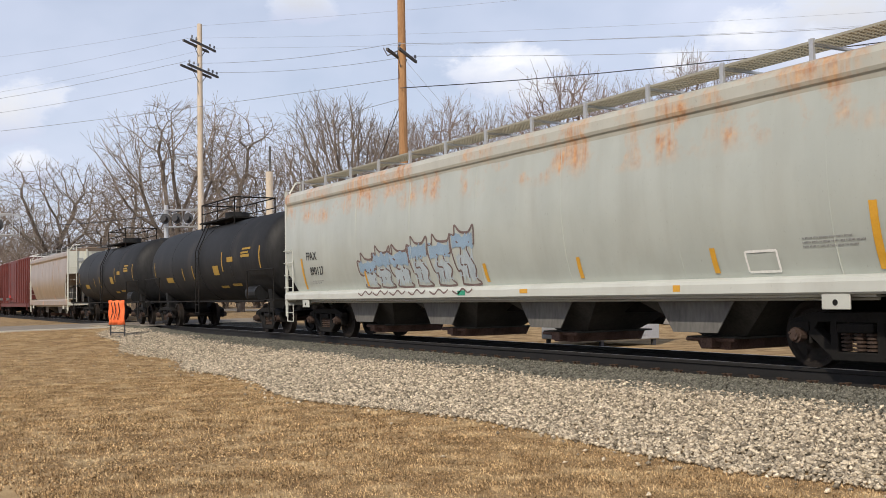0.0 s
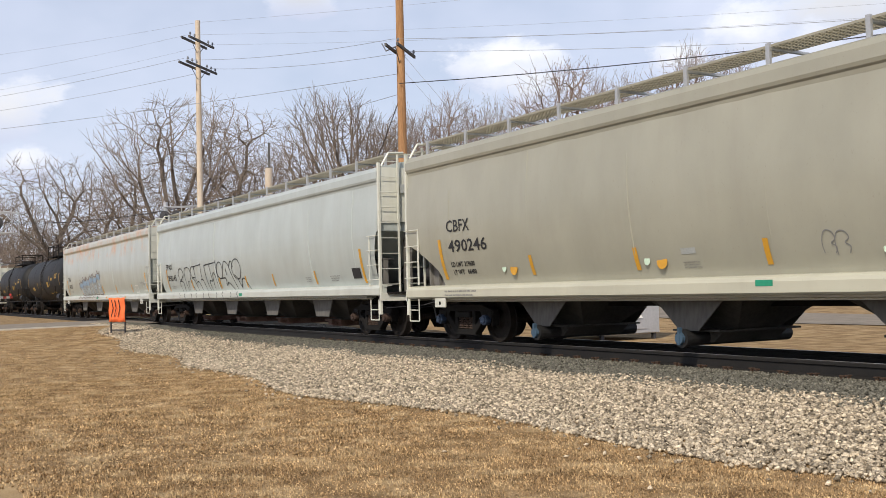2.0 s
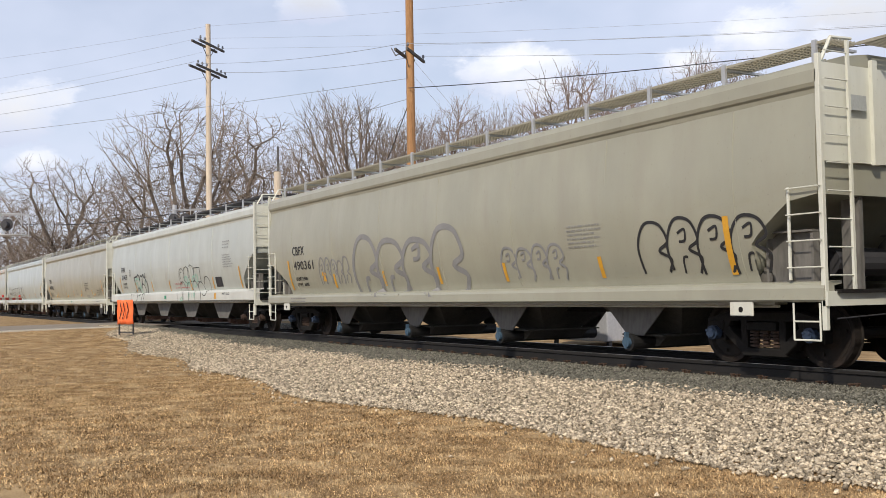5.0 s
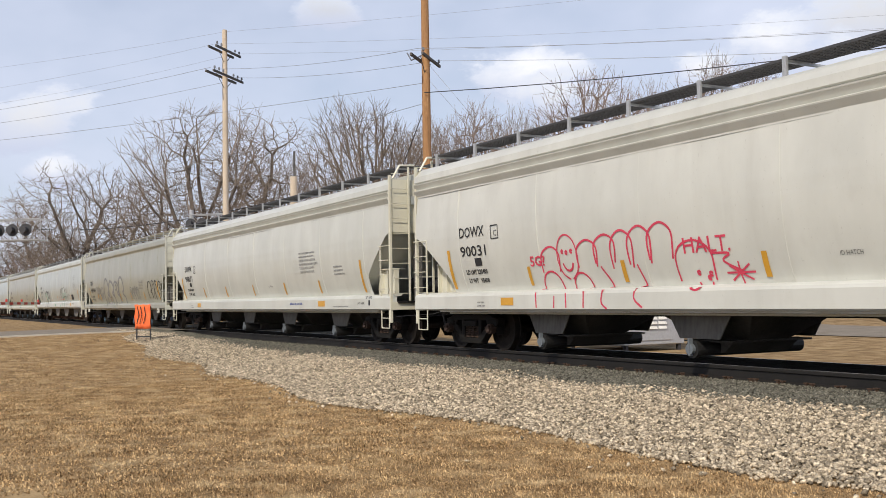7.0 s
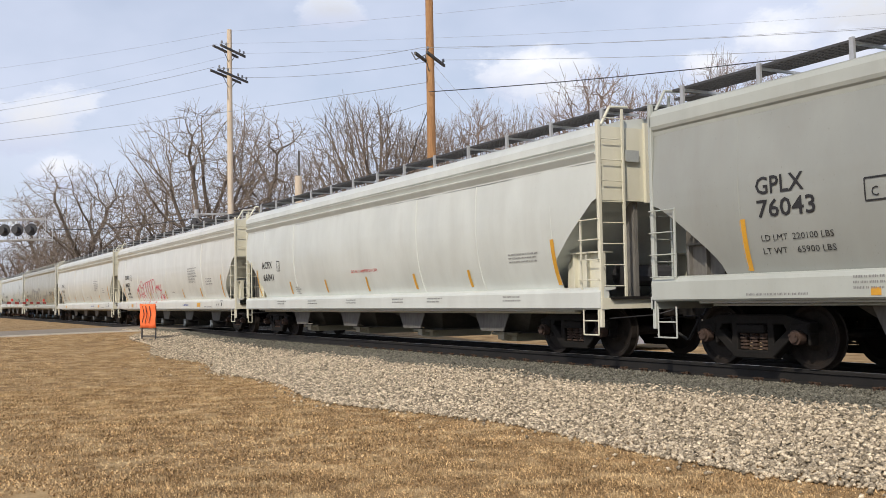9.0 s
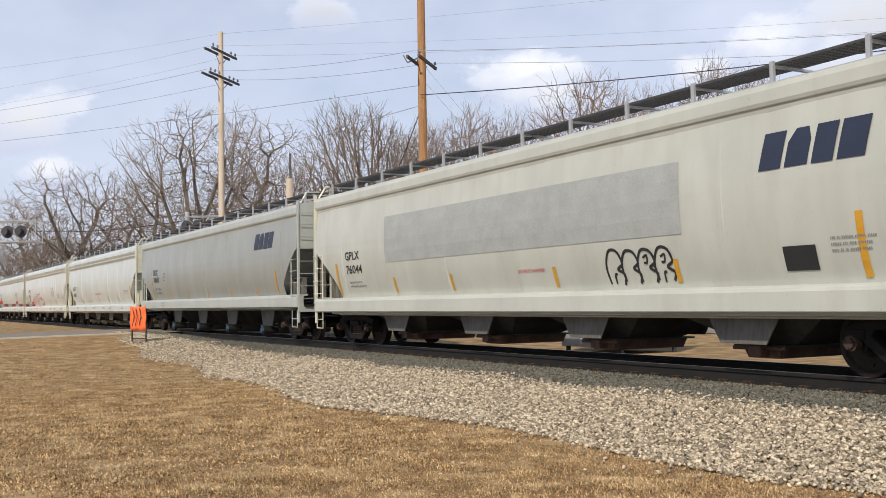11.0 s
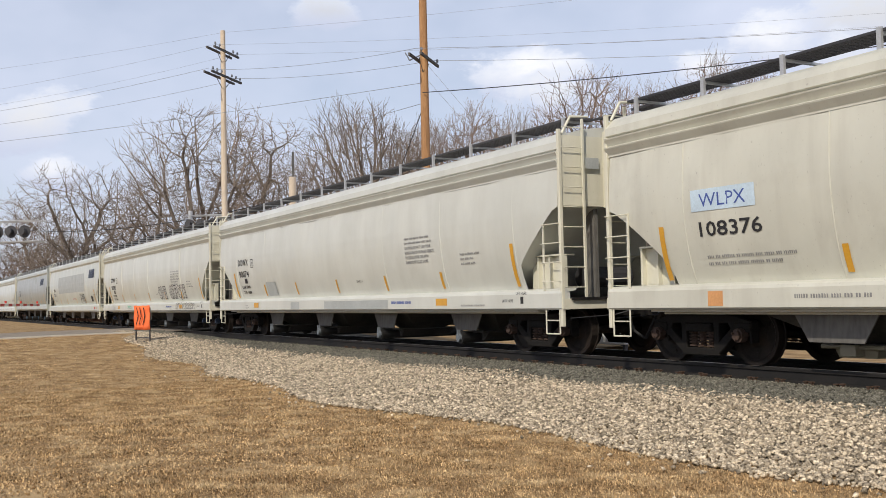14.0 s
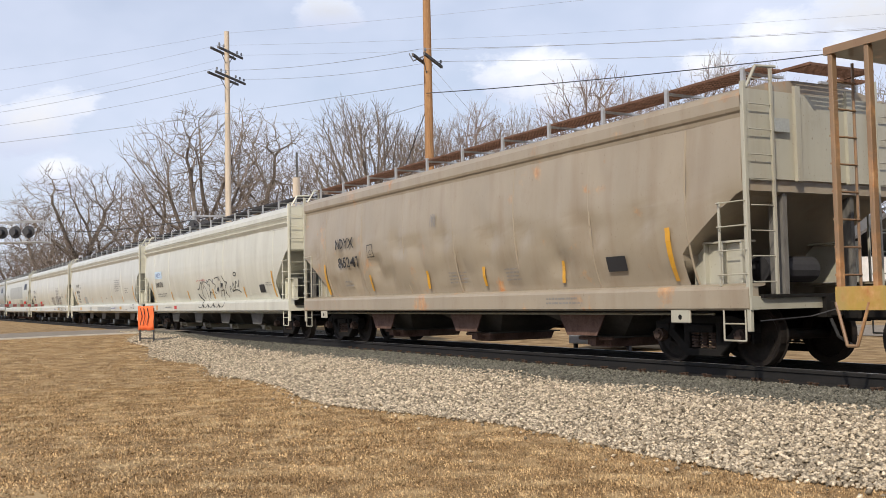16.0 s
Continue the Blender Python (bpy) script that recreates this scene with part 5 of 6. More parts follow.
        yellow(c, [x + d for x in (-6.27, -3.48, -.42, 2.6, 5.42)], tall=(-9.2 + d, 8.4 + d))
        for i, (words, w) in enumerate((("CAUTION: DO NOT USE STEAM,", 1.25), ("BOILING WATER OR SHARP OBJECTS", 1.4), ("TO CLEAN. ENTER CAR WITH", 1.12), ("CLEAN SOFT SOLED SHOES.", 1.1))):
            side_mark(c, words, 3.9, 2.25 - i * .11, .09, M_GREYINK, w, .002)
        bars_block(c, 3.9, 2.47, 1.4, 2, M_INK, .1, k + 40), bars_block(c, 6.4, 2.0, .7, 3, M_INK, .1, k + 50)
        side_mark(c, "JACK HERE", 8.1, 1.0, .08, M_INK, .4), side_mark(c, "LIFT HERE", 8.6, 1.14, .08, M_INK, .36)
        side_patch(c, -7.0, -6.55, .95, 1.1, M_YEL, "yellow_decal"), bars_block(c, 3.2, 1.0, .95, 1, M_BLUEINK, .14, k)
        side_patch(c, 5.4, 5.9, .95, 1.1, M_YEL, "yellow_decal"), bars_block(c, 6.5, .93, 1.1, 1, M_INK, .08, k + 60)
        # the slot's dark opening is only a flat black patch
        side_patch(c, 8.75, 8.85, .97, 1.1, M_INK, "jacking_pad_slot"), bars_block(c, -7.9, 1.0, .35, 2, M_INK, .07, k + 70)
        side_mark(c, "ID HATCH", .9, 1.56, .09, M_INK, .36)
        return c

    center_flow(5, white5, cream, "clean white covered hopper with blue sill lettering", "90071", 0, cap=None)
    c = center_flow(6, white6, cream, "off-white covered hopper with red graffiti", "90031", 0)
    for i, (x, top) in enumerate(((-5.45, 2.0), (-4.35, 2.06), (-3.85, 2.12), (-3.4, 2.16), (-2.95, 2.2), (-2.45, 2.22))):
        arch(c, x, .26, 1.55 + .05 * (i % 3), top, M_REDSPRAY, .038, .04)
    ring(c, -4.9, 1.8, .3, .4, -80, 265, M_REDSPRAY, .03), ring(c, -4.9, 1.72, .15, .16, 190, 350, M_REDSPRAY, .04)
    for x, z in ((-5.02, 1.9), (-4.9, 1.88), (-4.76, 1.9), (-1.7, 1.42), (-1.5, 1.34), (-1.45, 1.4)):
        ring(c, x, z, .025, .025, 0, 330, M_REDSPRAY, .04)
    arch(c, -5.5, .28, .9, 1.55, M_REDSPRAY, .034), arch(c, -4.6, .25, .9, 1.5, M_REDSPRAY, .034)
    stroke(c, [(-4.0, 1.6), (-3.8, 1.3), (-3.85, 1.0), (-3.7, .88)], M_REDSPRAY, .034), stroke(c, [(-3.05, 1.6), (-2.95, 1.3), (-3.0, 1.05), (-2.8, .9)], M_REDSPRAY, .034)
    arch(c, -1.75, .38, 1.3, 1.9, M_REDSPRAY, .034), ring(c, -1.6, 1.28, .14, .12, 180, 360, M_REDSPRAY, .034)
    stroke(c, [(-1.35, 1.7), (-1.0, 1.68), (-1.15, 1.58), (-.8, 1.42)], M_REDSPRAY, .034)
    for k in range(4):
        q = k * .8
        stroke(c, [(-.85 - .28 * math.cos(q), 1.4 - .16 * math.sin(q)), (-.85 + .28 * math.cos(q), 1.4 + .16 * math.sin(q))], M_REDSPRAY, .03)
    side_mark(c, "HALT.", -1.95, 1.72, .34, M_REDSPRAY, 1.0, .002), side_mark(c, "5G?", -6.1, 1.68, .26, M_REDSPRAY, .5, .006)

    c = hopper_car(7, white7, cream, "cool white covered hopper with red warning lettering", 3, 1.35, 2.75, "gate", paint("cream_outlet_paint", (.4, .37, .28), dirt=.4), grate=M_GRATE)
    side_mark(c, "ACFX", -8.15, 2.16, .3, M_INK, .98, .004), side_mark(c, "66041", -8.15, 1.77, .3, M_INK, 1.0, .004), side_mark(c, "DO NOT HAMMER ON CAR", -1.0, 1.8, .11, M_RED, 1.6)
    outline(c, -6.75, -6.5, 2.05, 2.35)
    yellow(c, (-5.76, -2.91, -.17, 2.52, 5.07), tall=(-8.7, 8.25))
    bars_block(c, 6.7, 1.9, 1.1, 3, M_INK, .07, 17), bars_block(c, -5.4, 1.5, .4, 4, M_INK, .06, 18)
    for i, x in enumerate((-6.6, -4.0, -1.2, 1.6, 3.4, 6.6)):
        bars_block(c, x, 1.08, .7, 2, M_INK, .07, 70 + i)

    def slant_mark(c, x, z, s=1.0):
        """A slanted dark block mark."""
        for i, (u, w) in enumerate(((0, .38), (.45, .38), (.9, .34), (1.3, .42))):
            bm = B()
            vs = []
            for j in range(4):
                zz = z + .5 * s * j / 3
                vs.append([bm.verts.new((x + (u + .12 * j / 3) * s + d, mark_y(c, x + u * s, zz, .007), zz)) for d in ((0, w * s) if i != 1 or j < 3 else (.1 * s, w * s * .8))])
            for p, q in zip(vs, vs[1:]):
                bm.faces.new((p[0], p[1], q[1], q[0]))
            part("dark_mark", bm, M_NAVY, c)

    M_NAVY = plain("navy_mark_paint", (0.02, 0.03, 0.06), 0.5)
    c = hopper_car(8, grey8, grey3, "mid-grey covered hopper with a dark slanted mark", 0, 1.35, 2.7, "tube", M_OUTB, grate=M_GRATE, roof_mat=grey3, sill_mat=grey3, sill=(.98, 1.37))
    side_mark(c, "GPLX", -8.0, 2.45, .34, M_INK, .86, .004), side_mark(c, "76043", -8.0, 2.13, .34, M_INK, 1.03, .004)
    side_mark(c, "LD LMT  220100 LBS", -7.98, 1.8, .12, M_INK, 1.25), side_mark(c, "LT WT    65900 LBS", -7.98, 1.62, .12, M_INK, 1.25)
    outline(c, -6.2, -5.85, 2.2, 2.48), yellow(c, (-5.4, -2.6, .2, 3.0, 5.8), tall=(-8.28, 7.8)), slant_mark(c, 5.9, 2.85)
    bars_block(c, -6.4, 1.12, .7, 3, M_INK, .07, 19), side_patch(c, -6.15, -6.0, .9, 1.0, M_YEL, "yellow_decal"), bars_block(c, -8.2, .92, 1.0, 1, M_INK, .07, 20)

    c = hopper_car(9, white9, cream, "greyed white covered hopper with a repainted panel", 0, 1.3, 2.7, "gate", grate=M_GRATE, sill_mat=white9)
    side_patch(c, -5.9, 4.3, 2.05, 3.15, M_PATCH, "repainted_panel", .003), slant_mark(c, 5.9, 2.8, 1.0)
    side_mark(c, "GPLX", -8.3, 2.2, .3, M_INK, .9, .004), side_mark(c, "76044", -8.3, 1.85, .3, M_INK, 1.0, .004), bars_block(c, -8.2, 1.6, .9, 2, M_INK, .1, 21)
    yellow(c, (-5.6, -2.9, .9, 4.08), tall=(-8.9, 7.47)), scrawl(c, 2.4, 4.0, 1.3, 1.9, 4, M_INK, 51, .05), side_patch(c, 6.2, 6.75, 1.42, 1.75, M_INK, "black_data_panel", .008)
    bars_block(c, 7.0, 1.8, .6, 3, M_INK, .08, 22), side_mark(c, "DO NOT HAMMER", -.3, 1.6, .1, M_RED, .9)
    side_patch(c, 7.9, 8.1, .95, 1.1, M_RED, "red_decal"), side_patch(c, 8.4, 8.6, .95, 1.1, M_YEL, "yellow_decal")

    c = center_flow(10, white10, cream, "creamy white covered hopper with black graffiti on side and sill", "90090", 0, cap=1)
    M_HAZE = plain("thin_grey_spray", (0.5, 0.48, 0.44))
    for words, x, w in (("ONE", 1.42, 1.4), ("GRIPOTE", 3.35, 2.65)):
        side_mark(c, words, x, 1.4, .7, M_INK, w, .045, "graffiti_outline", .007), side_mark(c, words, x + .02, 1.415, .675, M_HAZE, w - .04, .016, "graffiti_fill", .012)
    stroke(c, [(5.0, 1.5), (5.1, 1.3), (5.05, 1.22)], M_INK, .05)
    scrawl(c, 4.9, 7.75, .9, 1.18, 11, M_INK, 63, .018)
    scrawl(c, -4.6, -3.8, .95, 1.1, 3, M_GRNINK, 64, .03)
    c = center_flow(11, white5, cream, "white covered hopper with grey repaint patches on its sill", "90074", 0)
    side_patch(c, -6.1, -5.2, 1.32, 1.75, M_PATCH, "repainted_panel", .004), side_patch(c, -1, 3.0, .89, 1.1, M_PATCH, "repainted_panel"), side_patch(c, -3.6, -2.9, .89, 1.1, M_PATCH, "repainted_panel")

    c = hopper_car(12, white12, cream, "stained cream covered hopper with black graffiti outlines", 3, 1.35, 2.7, "gate", paint("tan_outlet_paint", (.3, .27, .2), dirt=.4), grate=darkg)
    side_patch(c, -8.2, -6.95, 2.3, 2.62, plain("pale_blue_patch", (.5, .62, .72)), "repainted_panel", .003)
    side_mark(c, "WLPX", -8.02, 2.36, .28, M_BLUEINK, .9), side_mark(c, "108376", -8.15, 1.93, .3, M_INK, 1.28, .004), bars_block(c, -8.0, 1.6, 1.5, 2, M_GREYINK, .1, 23)
    side_mark(c, "DO NOT HAMMER ON SIDES OF CAR", -1.23, 2.02, .09, M_RED, 1.3)
    for pts, w in (([(-1.28, 1.7), (-1.0, 1.75), (-.78, 1.93), (-.58, 1.95)], .04), ([(-1.28, 1.52), (-1.05, 1.36), (-.82, 1.26)], .09), ([(-.48, 1.32), (-.7, 1.46), (-.66, 1.8), (-.45, 1.95)], .028),
                   ([(-.38, 1.92), (-.1, 1.7), (-.04, 1.45), (-.14, 1.16), (-.4, 1.0), (-.8, 1.02)], .028), ([(-.35, 1.98), (0, 1.96), (.28, 1.85), (.5, 1.85), (.36, 1.7), (.44, 1.55), (.16, 1.4), (.3, 1.34)], .028),
                   ([(.36, 1.55), (.62, 1.56), (.74, 1.3)], .034), ([(.3, 1.95), (.6, 2.06), (.95, 1.9), (1.25, 1.83), (1.1, 1.72), (1.02, 1.58), (1.16, 1.5)], .028), ([(1.2, 2.06), (1.6, 2.1), (2.0, 1.92), (1.86, 1.8), (1.84, 1.55), (1.68, 1.38)], .028),
                   ([(1.98, 1.6), (2.28, 1.62), (2.1, 1.42), (2.02, 1.24)], .034), ([(2.15, 2.16), (2.5, 1.92), (2.76, 1.9), (2.55, 1.76), (2.46, 1.52), (2.66, 1.36)], .032), ([(2.34, 1.5), (2.5, 1.52)], .04), ([(-.38, 1.82), (-.36, 1.7)], .04)):
        stroke(c, pts, M_INK, w)
    for x in (-.1, .6, 1.34, 2.02):
        stroke(c, [(x - .06, 1.14), (x + .15, 1.02), (x + .45, 1.02), (x + .68, 1.16)], M_INK, .026), stroke(c, [(x - .08, 1.1), (x + .08, 1.0)], M_INK, .08)
    for x, z in ((-.42, 2.02), (.2, 1.96), (.92, 1.98), (1.72, 2.06)):
        stroke(c, [(x - .03, z - .08), (x + .05, z + .08)], M_GREYINK, .09)
    for x, z in ((1.5, 1.68), (2.1, 1.82)):
        disc(c, x, z, .11, M_INK, "graffiti_fill")
    stroke(c, [(3.0, 1.5), (3.1, 1.75), (3.3, 1.55), (3.45, 1.85), (3.6, 1.65), (3.8, 1.9), (3.95, 1.7), (4.2, 1.95)], M_INK, .034), ring(c, 3.75, 2.15, .16, .06, 0, 350, M_INK, .035), ring(c, 3.7, 1.2, .8, .4, 50, 120, M_INK, .035)
    yellow(c, (-5.56, -2.83, .8, 4.58), tall=(-8.9, 7.66)), side_patch(c, -4.6, -4.2, .95, 1.08, M_RED, "red_decal"), side_patch(c, 6.27, 6.83, 1.46, 1.72, M_INK, "black_data_panel", .008), bars_block(c, 6.95, 1.75, .55, 2, M_GREYINK, .07, 25)
    side_patch(c, -7.9, -7.6, .9, 1.12, plain("faded_orange_decal", (.6, .3, .12)), "orange_decal"), bars_block(c, -6.3, 1.0, 1.3, 1, M_INK, .12, 24)

    brown_end = paint("sooty_white_end_paint", (0.56, 0.53, 0.45), dirt=0.5, grime=(0.2, 0.13, 0.08))
    c = hopper_car(13, brown13, brown_end, "grimy brown-grey dented covered hopper with rust stains", 0, 1.35, 2.55, "gate", grate=rustw, bays=3, posts=11, rung_mat=brown_end, dents=2.6, bay_mat=M_OUTR)
    side_mark(c, "NDYX", -6.7, 2.5, .38, M_INK, 1.2, .004), side_mark(c, "845247", -6.65, 2.0, .38, M_INK, 1.4, .004)
    outline(c, -4.6, -4.3, 2.2, 2.5), yellow(c, (-4.6, -1.63, .85, 3.52), 1.35, 1.75, (-7.5, 6.5))
    side_patch(c, 4.9, 5.4, 1.5, 1.75, M_INK, "black_data_panel", .008), bars_block(c, -6.3, 1.6, .5, 2, M_INK, .1, 25), bars_block(c, -.6, 1.65, .7, 4, M_INK, .07, 26), bars_block(c, 1.6, 1.65, .6, 4, M_INK, .07, 27)
    scrawl(c, -1.22, -.98, 2.7, 2.98, 3, M_GREYINK, 81, .016), bars_block(c, 3.2, 1.05, 1.2, 2, M_INK, .08, 28)
    tail_car()


def tail_car():
    """The end of a rusty open-platform car coupled behind, with a roofed end frame."""
    for car, (k, dents, off, built) in SKIN.items():
        for o in car.children:
            if o.name not in built:
                o.location.x -= off
    a, b = GAPS[14], GAPS[14] + 15.0
    H = (b - a) / 2
    car = empty("open_end_hopper_car", "rust-stained tan hopper car with a roofed open end frame", "railway hopper car", "freight cars of the train")
    MOVING.append((car, (a + b) / 2))
    rust = paint("rusty_tan_paint", (0.33, 0.21, 0.125), grime=(0.2, 0.09, 0.05), dirt=0.6, rust=0.6)
    E = H - .75
    for e in (-1, 1):
        X = lambda v: e * (E - v)
        for s in (-1, 1):
            for x, nm in ((0, "corner_post"), (.55, "frame_post"), (1.1, "inner_post")):
                part(nm, bevel(box(B(), *sorted((X(x), X(x + .07))), *sorted((s * 1.44, s * 1.54)), 1.1, 4.15), .01), rust, car)
            part("end_ladder", bent(B(), [(X(-.05), s * 1.0, 1.1), (X(-.05), s * 1.0, 4.1)], .02), rust, car)
            bm = B()
            for i in range(8):
                tube(bm, (X(-.03), s * 1.0, 1.3 + i * .36), (X(-.03), s * 1.5, 1.3 + i * .36), .015, 6)
            part("rungs", bm, rust, car)
            part("sill_step", bent(B(), [(X(.5), s * 1.55, .95), (X(.3), s * 1.55, .4), (X(.15), s * 1.55, .4), (X(0), s * 1.55, .95)], .022), rust, car)
        part("end_roof", box(B(), *sorted((X(-.05), X(1.4))), -1.55, 1.55, 4.15, 4.25), rust, car)
        part("end_slope_sheet", loft(B(), [[(X(1.2), -1.4, 3.6), (X(1.2), 1.4, 3.6), (X(1.5), 1.4, 3.6), (X(1.5), -1.4, 3.6)], [(X(2.6), -1.4, 1.1), (X(2.6), 1.4, 1.1), (X(3), 1.4, 1.1), (X(3), -1.4, 1.1)]]), rust, car)
        part("coupler_head", bevel(box(B(), *sorted((e * (H - .75), e * H)), -.14, .14, .68, .98), .04), M_BLACK, car)
        add_truck(car, e * (H - 2.2))
    part("tub", bevel(box(B(), -E + 1.4, E - 1.4, -1.5, 1.5, 1.5, 4.1), .05), rust, car)
    part("underframe", box(box(B(), -E, E, -1.56, -1.44, .85, 1.15), -E, E, 1.44, 1.56, .85, 1.15), paint("mustard_sill_paint", (0.55, 0.36, 0.08), dirt=.5, rust=.4), car)
    part("centre_sill", box(B(), -H + .5, H - .5, -.25, .25, .7, 1.1), M_BLACK, car)


# ---- crossing, signals, sign, cabinet ----
def crossing():
    bm = B()
    rows = []
    for i in range(21):
        y = -60 + i * 6
        cx = -47.5 - (y + 1.5) * 0.30
        rows.append([bm.verts.new((cx + d, y, max(ground_z(cx + d, y), -0.03 if abs(y) < 9 else -9) + 0.02)) for d in (-4.2, -2, 0, 2, 4.2)])
    for a, b in zip(rows, rows[1:]):
        for k in range(4):
            bm.faces.new((a[k], a[k + 1], b[k + 1], b[k]))
    tagged(part("crossing_road", bm, M_ASPHALT), "worn grey asphalt road over the level crossing", "road", kind="structure")
    bm = B()
    for i in range(12):
        y0, y1 = -40 + i * 3.1, -40 + (i + 1) * 3.1
        q = []
        for y in (y0, y1):
            x = -47.5 - (y + 1.5) * 0.30 + 4.25
            q.append((x, y, max(ground_z(x, y), -0.03 if abs(y) < 9 else -9)))
        loft(bm, [[(x + d, y, z + h) for d, h in ((0, -.1), (.3, -.1), (.3, .05), (0, .05))] for x, y, z in q])
    tagged(part("road_kerb", bm, M_WHITE), "pale concrete edge strip along the road", "kerb", kind="structure")
    # street parallel to the track beyond it
    bm = B()
    rows = []
    for i in range(40):
        x = -120 + i * 5
        rows.append([bm.verts.new((x, y, ground_z(x, y) + .03)) for y in (17, 19.5, 22, 24)])
    for a, b in zip(rows, rows[1:]):
        for k in range(3):
            bm.faces.new((a[k], b[k], b[k + 1], a[k + 1]))
    tagged(part("far_street", bm, M_ASPHALT), "grey asphalt street beyond the track", "street", kind="structure")


def orange_sign():
    s = empty("folding_sign", "orange wrapped roadwork sign on dark metal legs", "road sign", m=pose(-35.9, -4.27, ground_z(-35.9, -4.27), 0, 0, 38))
    bm = B()
    cols = []
    for i in range(9):
        x = -.34 + i * .085
        cols.append([bm.verts.new((x, -.06 + .025 * math.sin(i * 2.1) + .02 * math.sin(j * 1.7 + i), .42 + j * .14 + .01 * math.sin(i * 1.9))) for j in range(7)])
    for a, b in zip(cols, cols[1:]):
        for j in range(6):
            bm.faces.new((a[j], b[j], b[j + 1], a[j + 1]))
    cloth = part("cloth_panel", bm, M_ORANGE, s, "creased orange cloth", True)
    md = cloth.modifiers.new("thick", "SOLIDIFY")
    md.thickness = .03
    for x in (-.3, .3):
        part("leg", bevel(box(B(), x - .02, x + .02, -.02, .02, 0, 1.2), .004), M_DARKMET, s)
        part("foot", box(B(), x - .02, x + .02, -.35, .35, 0, .04), M_DARKMET, s)
    part("lower_bar", box(B(), -.32, .32, -.02, .02, .12, .16), M_DARKMET, s)
    bm = B()
    for x in (-.15, -.02, .14):
        bent(bm, [(x - .04, -.1, 1.2), (x + .03, -.105, .9), (x - .06, -.105, .6)], .012)
    part("cord", bm, M_TYRE, s, "dark tie cords")


def lamp_unit(parent, x, y, z):
    bm = tube(B(), (x, y, z), (x, y - .02, z), .3, 20)
    u = part("backing_disc", bm, M_DARKMET, parent)
    part("lamp_hood", tube(B(), (x, y - .02, z), (x, y - .3, z), .16, 14, .17), M_DARKMET, parent)


def cantilever(name, x, y, z, length, side, ang):
    c = empty(name, "aluminium truss arm carrying dark flashing crossing lamps", "crossing signal", m=pose(x, y, 0, 0, 0, ang))
    bm = B()
    for dy in (-.3, .3):
        for dz in (-.5, .5):
            tube(bm, (0, dy, z + dz), (side * length, dy, z + dz), .035, 6)
        n = int(length / 1.0)
        for i in range(n + 1):
            u = side * length * i / n
            tube(bm, (u, dy, z - .5), (u, dy, z + .5), .022, 6)
            if i < n:
                tube(bm, (u, dy, z - .5 if i % 2 else z + .5), (side * length * (i + 1) / n, dy, z + .5 if i % 2 else z - .5), .018, 5)
    for i in range(int(length) + 1):
        u = side * i
        tube(bm, (u, -.3, z - .5), (u, .3, z - .5), .02, 5)
    part("truss_arm", bm, M_GALV, c)
    part("mast", tube(B(), (side * length, 0, -.4), (side * length, 0, z + .8), .13, 12), M_ALU, c)
    for u in (.7, 1.4, 2.1):
        lamp_unit(c, side * u, -.38, z - .02)
    return c


def gate_arm():
    g = empty("crossing_gate", "lowered red and white striped crossing gate arm", "crossing gate", m=pose(-49.5, -8.2, 0, 0, 0, 161.6))
    part("post", tube(B(), (0, 0, -.3), (0, 0, 3.6), .08, 12), M_ALU, g)
    part("motor_box", bevel(box(B(), -.3, .3, -.25, .25, .75, 1.35), .03), M_ALU, g)
    n = 12
    for i in range(n):
        u = .4 + i * .78
        part("arm_stripe", box(B(), u, u + .78, -.32, -.28, 1.2, 1.32), M_REDARM if i % 2 else M_SIDING, g, "red stripe" if i % 2 else "white stripe")
    for i in (2, 6, 11):
        part("arm_lamp", tube(B(), (.7 + i * .78, -.3, 1.34), (.7 + i * .78, -.3, 1.46), .05, 10), M_REDARM, g)
    bm = tube(B(), (0, -.1, 2.9), (0, -.14, 2.9), .28, 18)
    part("signal_disc", bm, M_DARKMET, g)


def cabinet():
    c = empty("signal_cabinet", "silver metal railway signal cabinet with louvred vents", "equipment cabinet", m=pose(-21.7, 5.5, ground_z(-21.7, 5.5)))
    part("shell", bevel(box(B(), -2.7, 0, 0, 2.2, .18, 2.5), .02), M_CAB, c)
    part("roof", bevel(box(B(), -2.8, .1, -.1, 2.3, 2.5, 2.58), .02), M_CAB, c)
    for x in (-1.75, -.85):
        part("door_trim", box(B(), x, x + .07, -.03, 0, .25, 2.4), M_SIDING, c, "white upright trim")
    for x in (-2.6, -.15):
        for y in (.1, 2.0):
            part("leg", box(B(), x, x + .1, y, y + .1, -.05, .18), M_DARKMET, c)
    d = part("side_door", bevel(box(B(), 0, .03, .5, 1.7, .3, 2.3), .008), M_CAB, c)
    for i in range(6):
        part("louvre", prism(B(), [(.03, .62 + i * .13), (.075, .62 + i * .13), (.03, .70 + i * .13)], .75, 1.15), M_SIDING, d)
    for i in range(6):
        part("louvre", prism(B(), [(.03, .62 + i * .13), (.075, .62 + i * .13), (.03, .70 + i * .13)], 1.22, 1.5), M_SIDING, d)


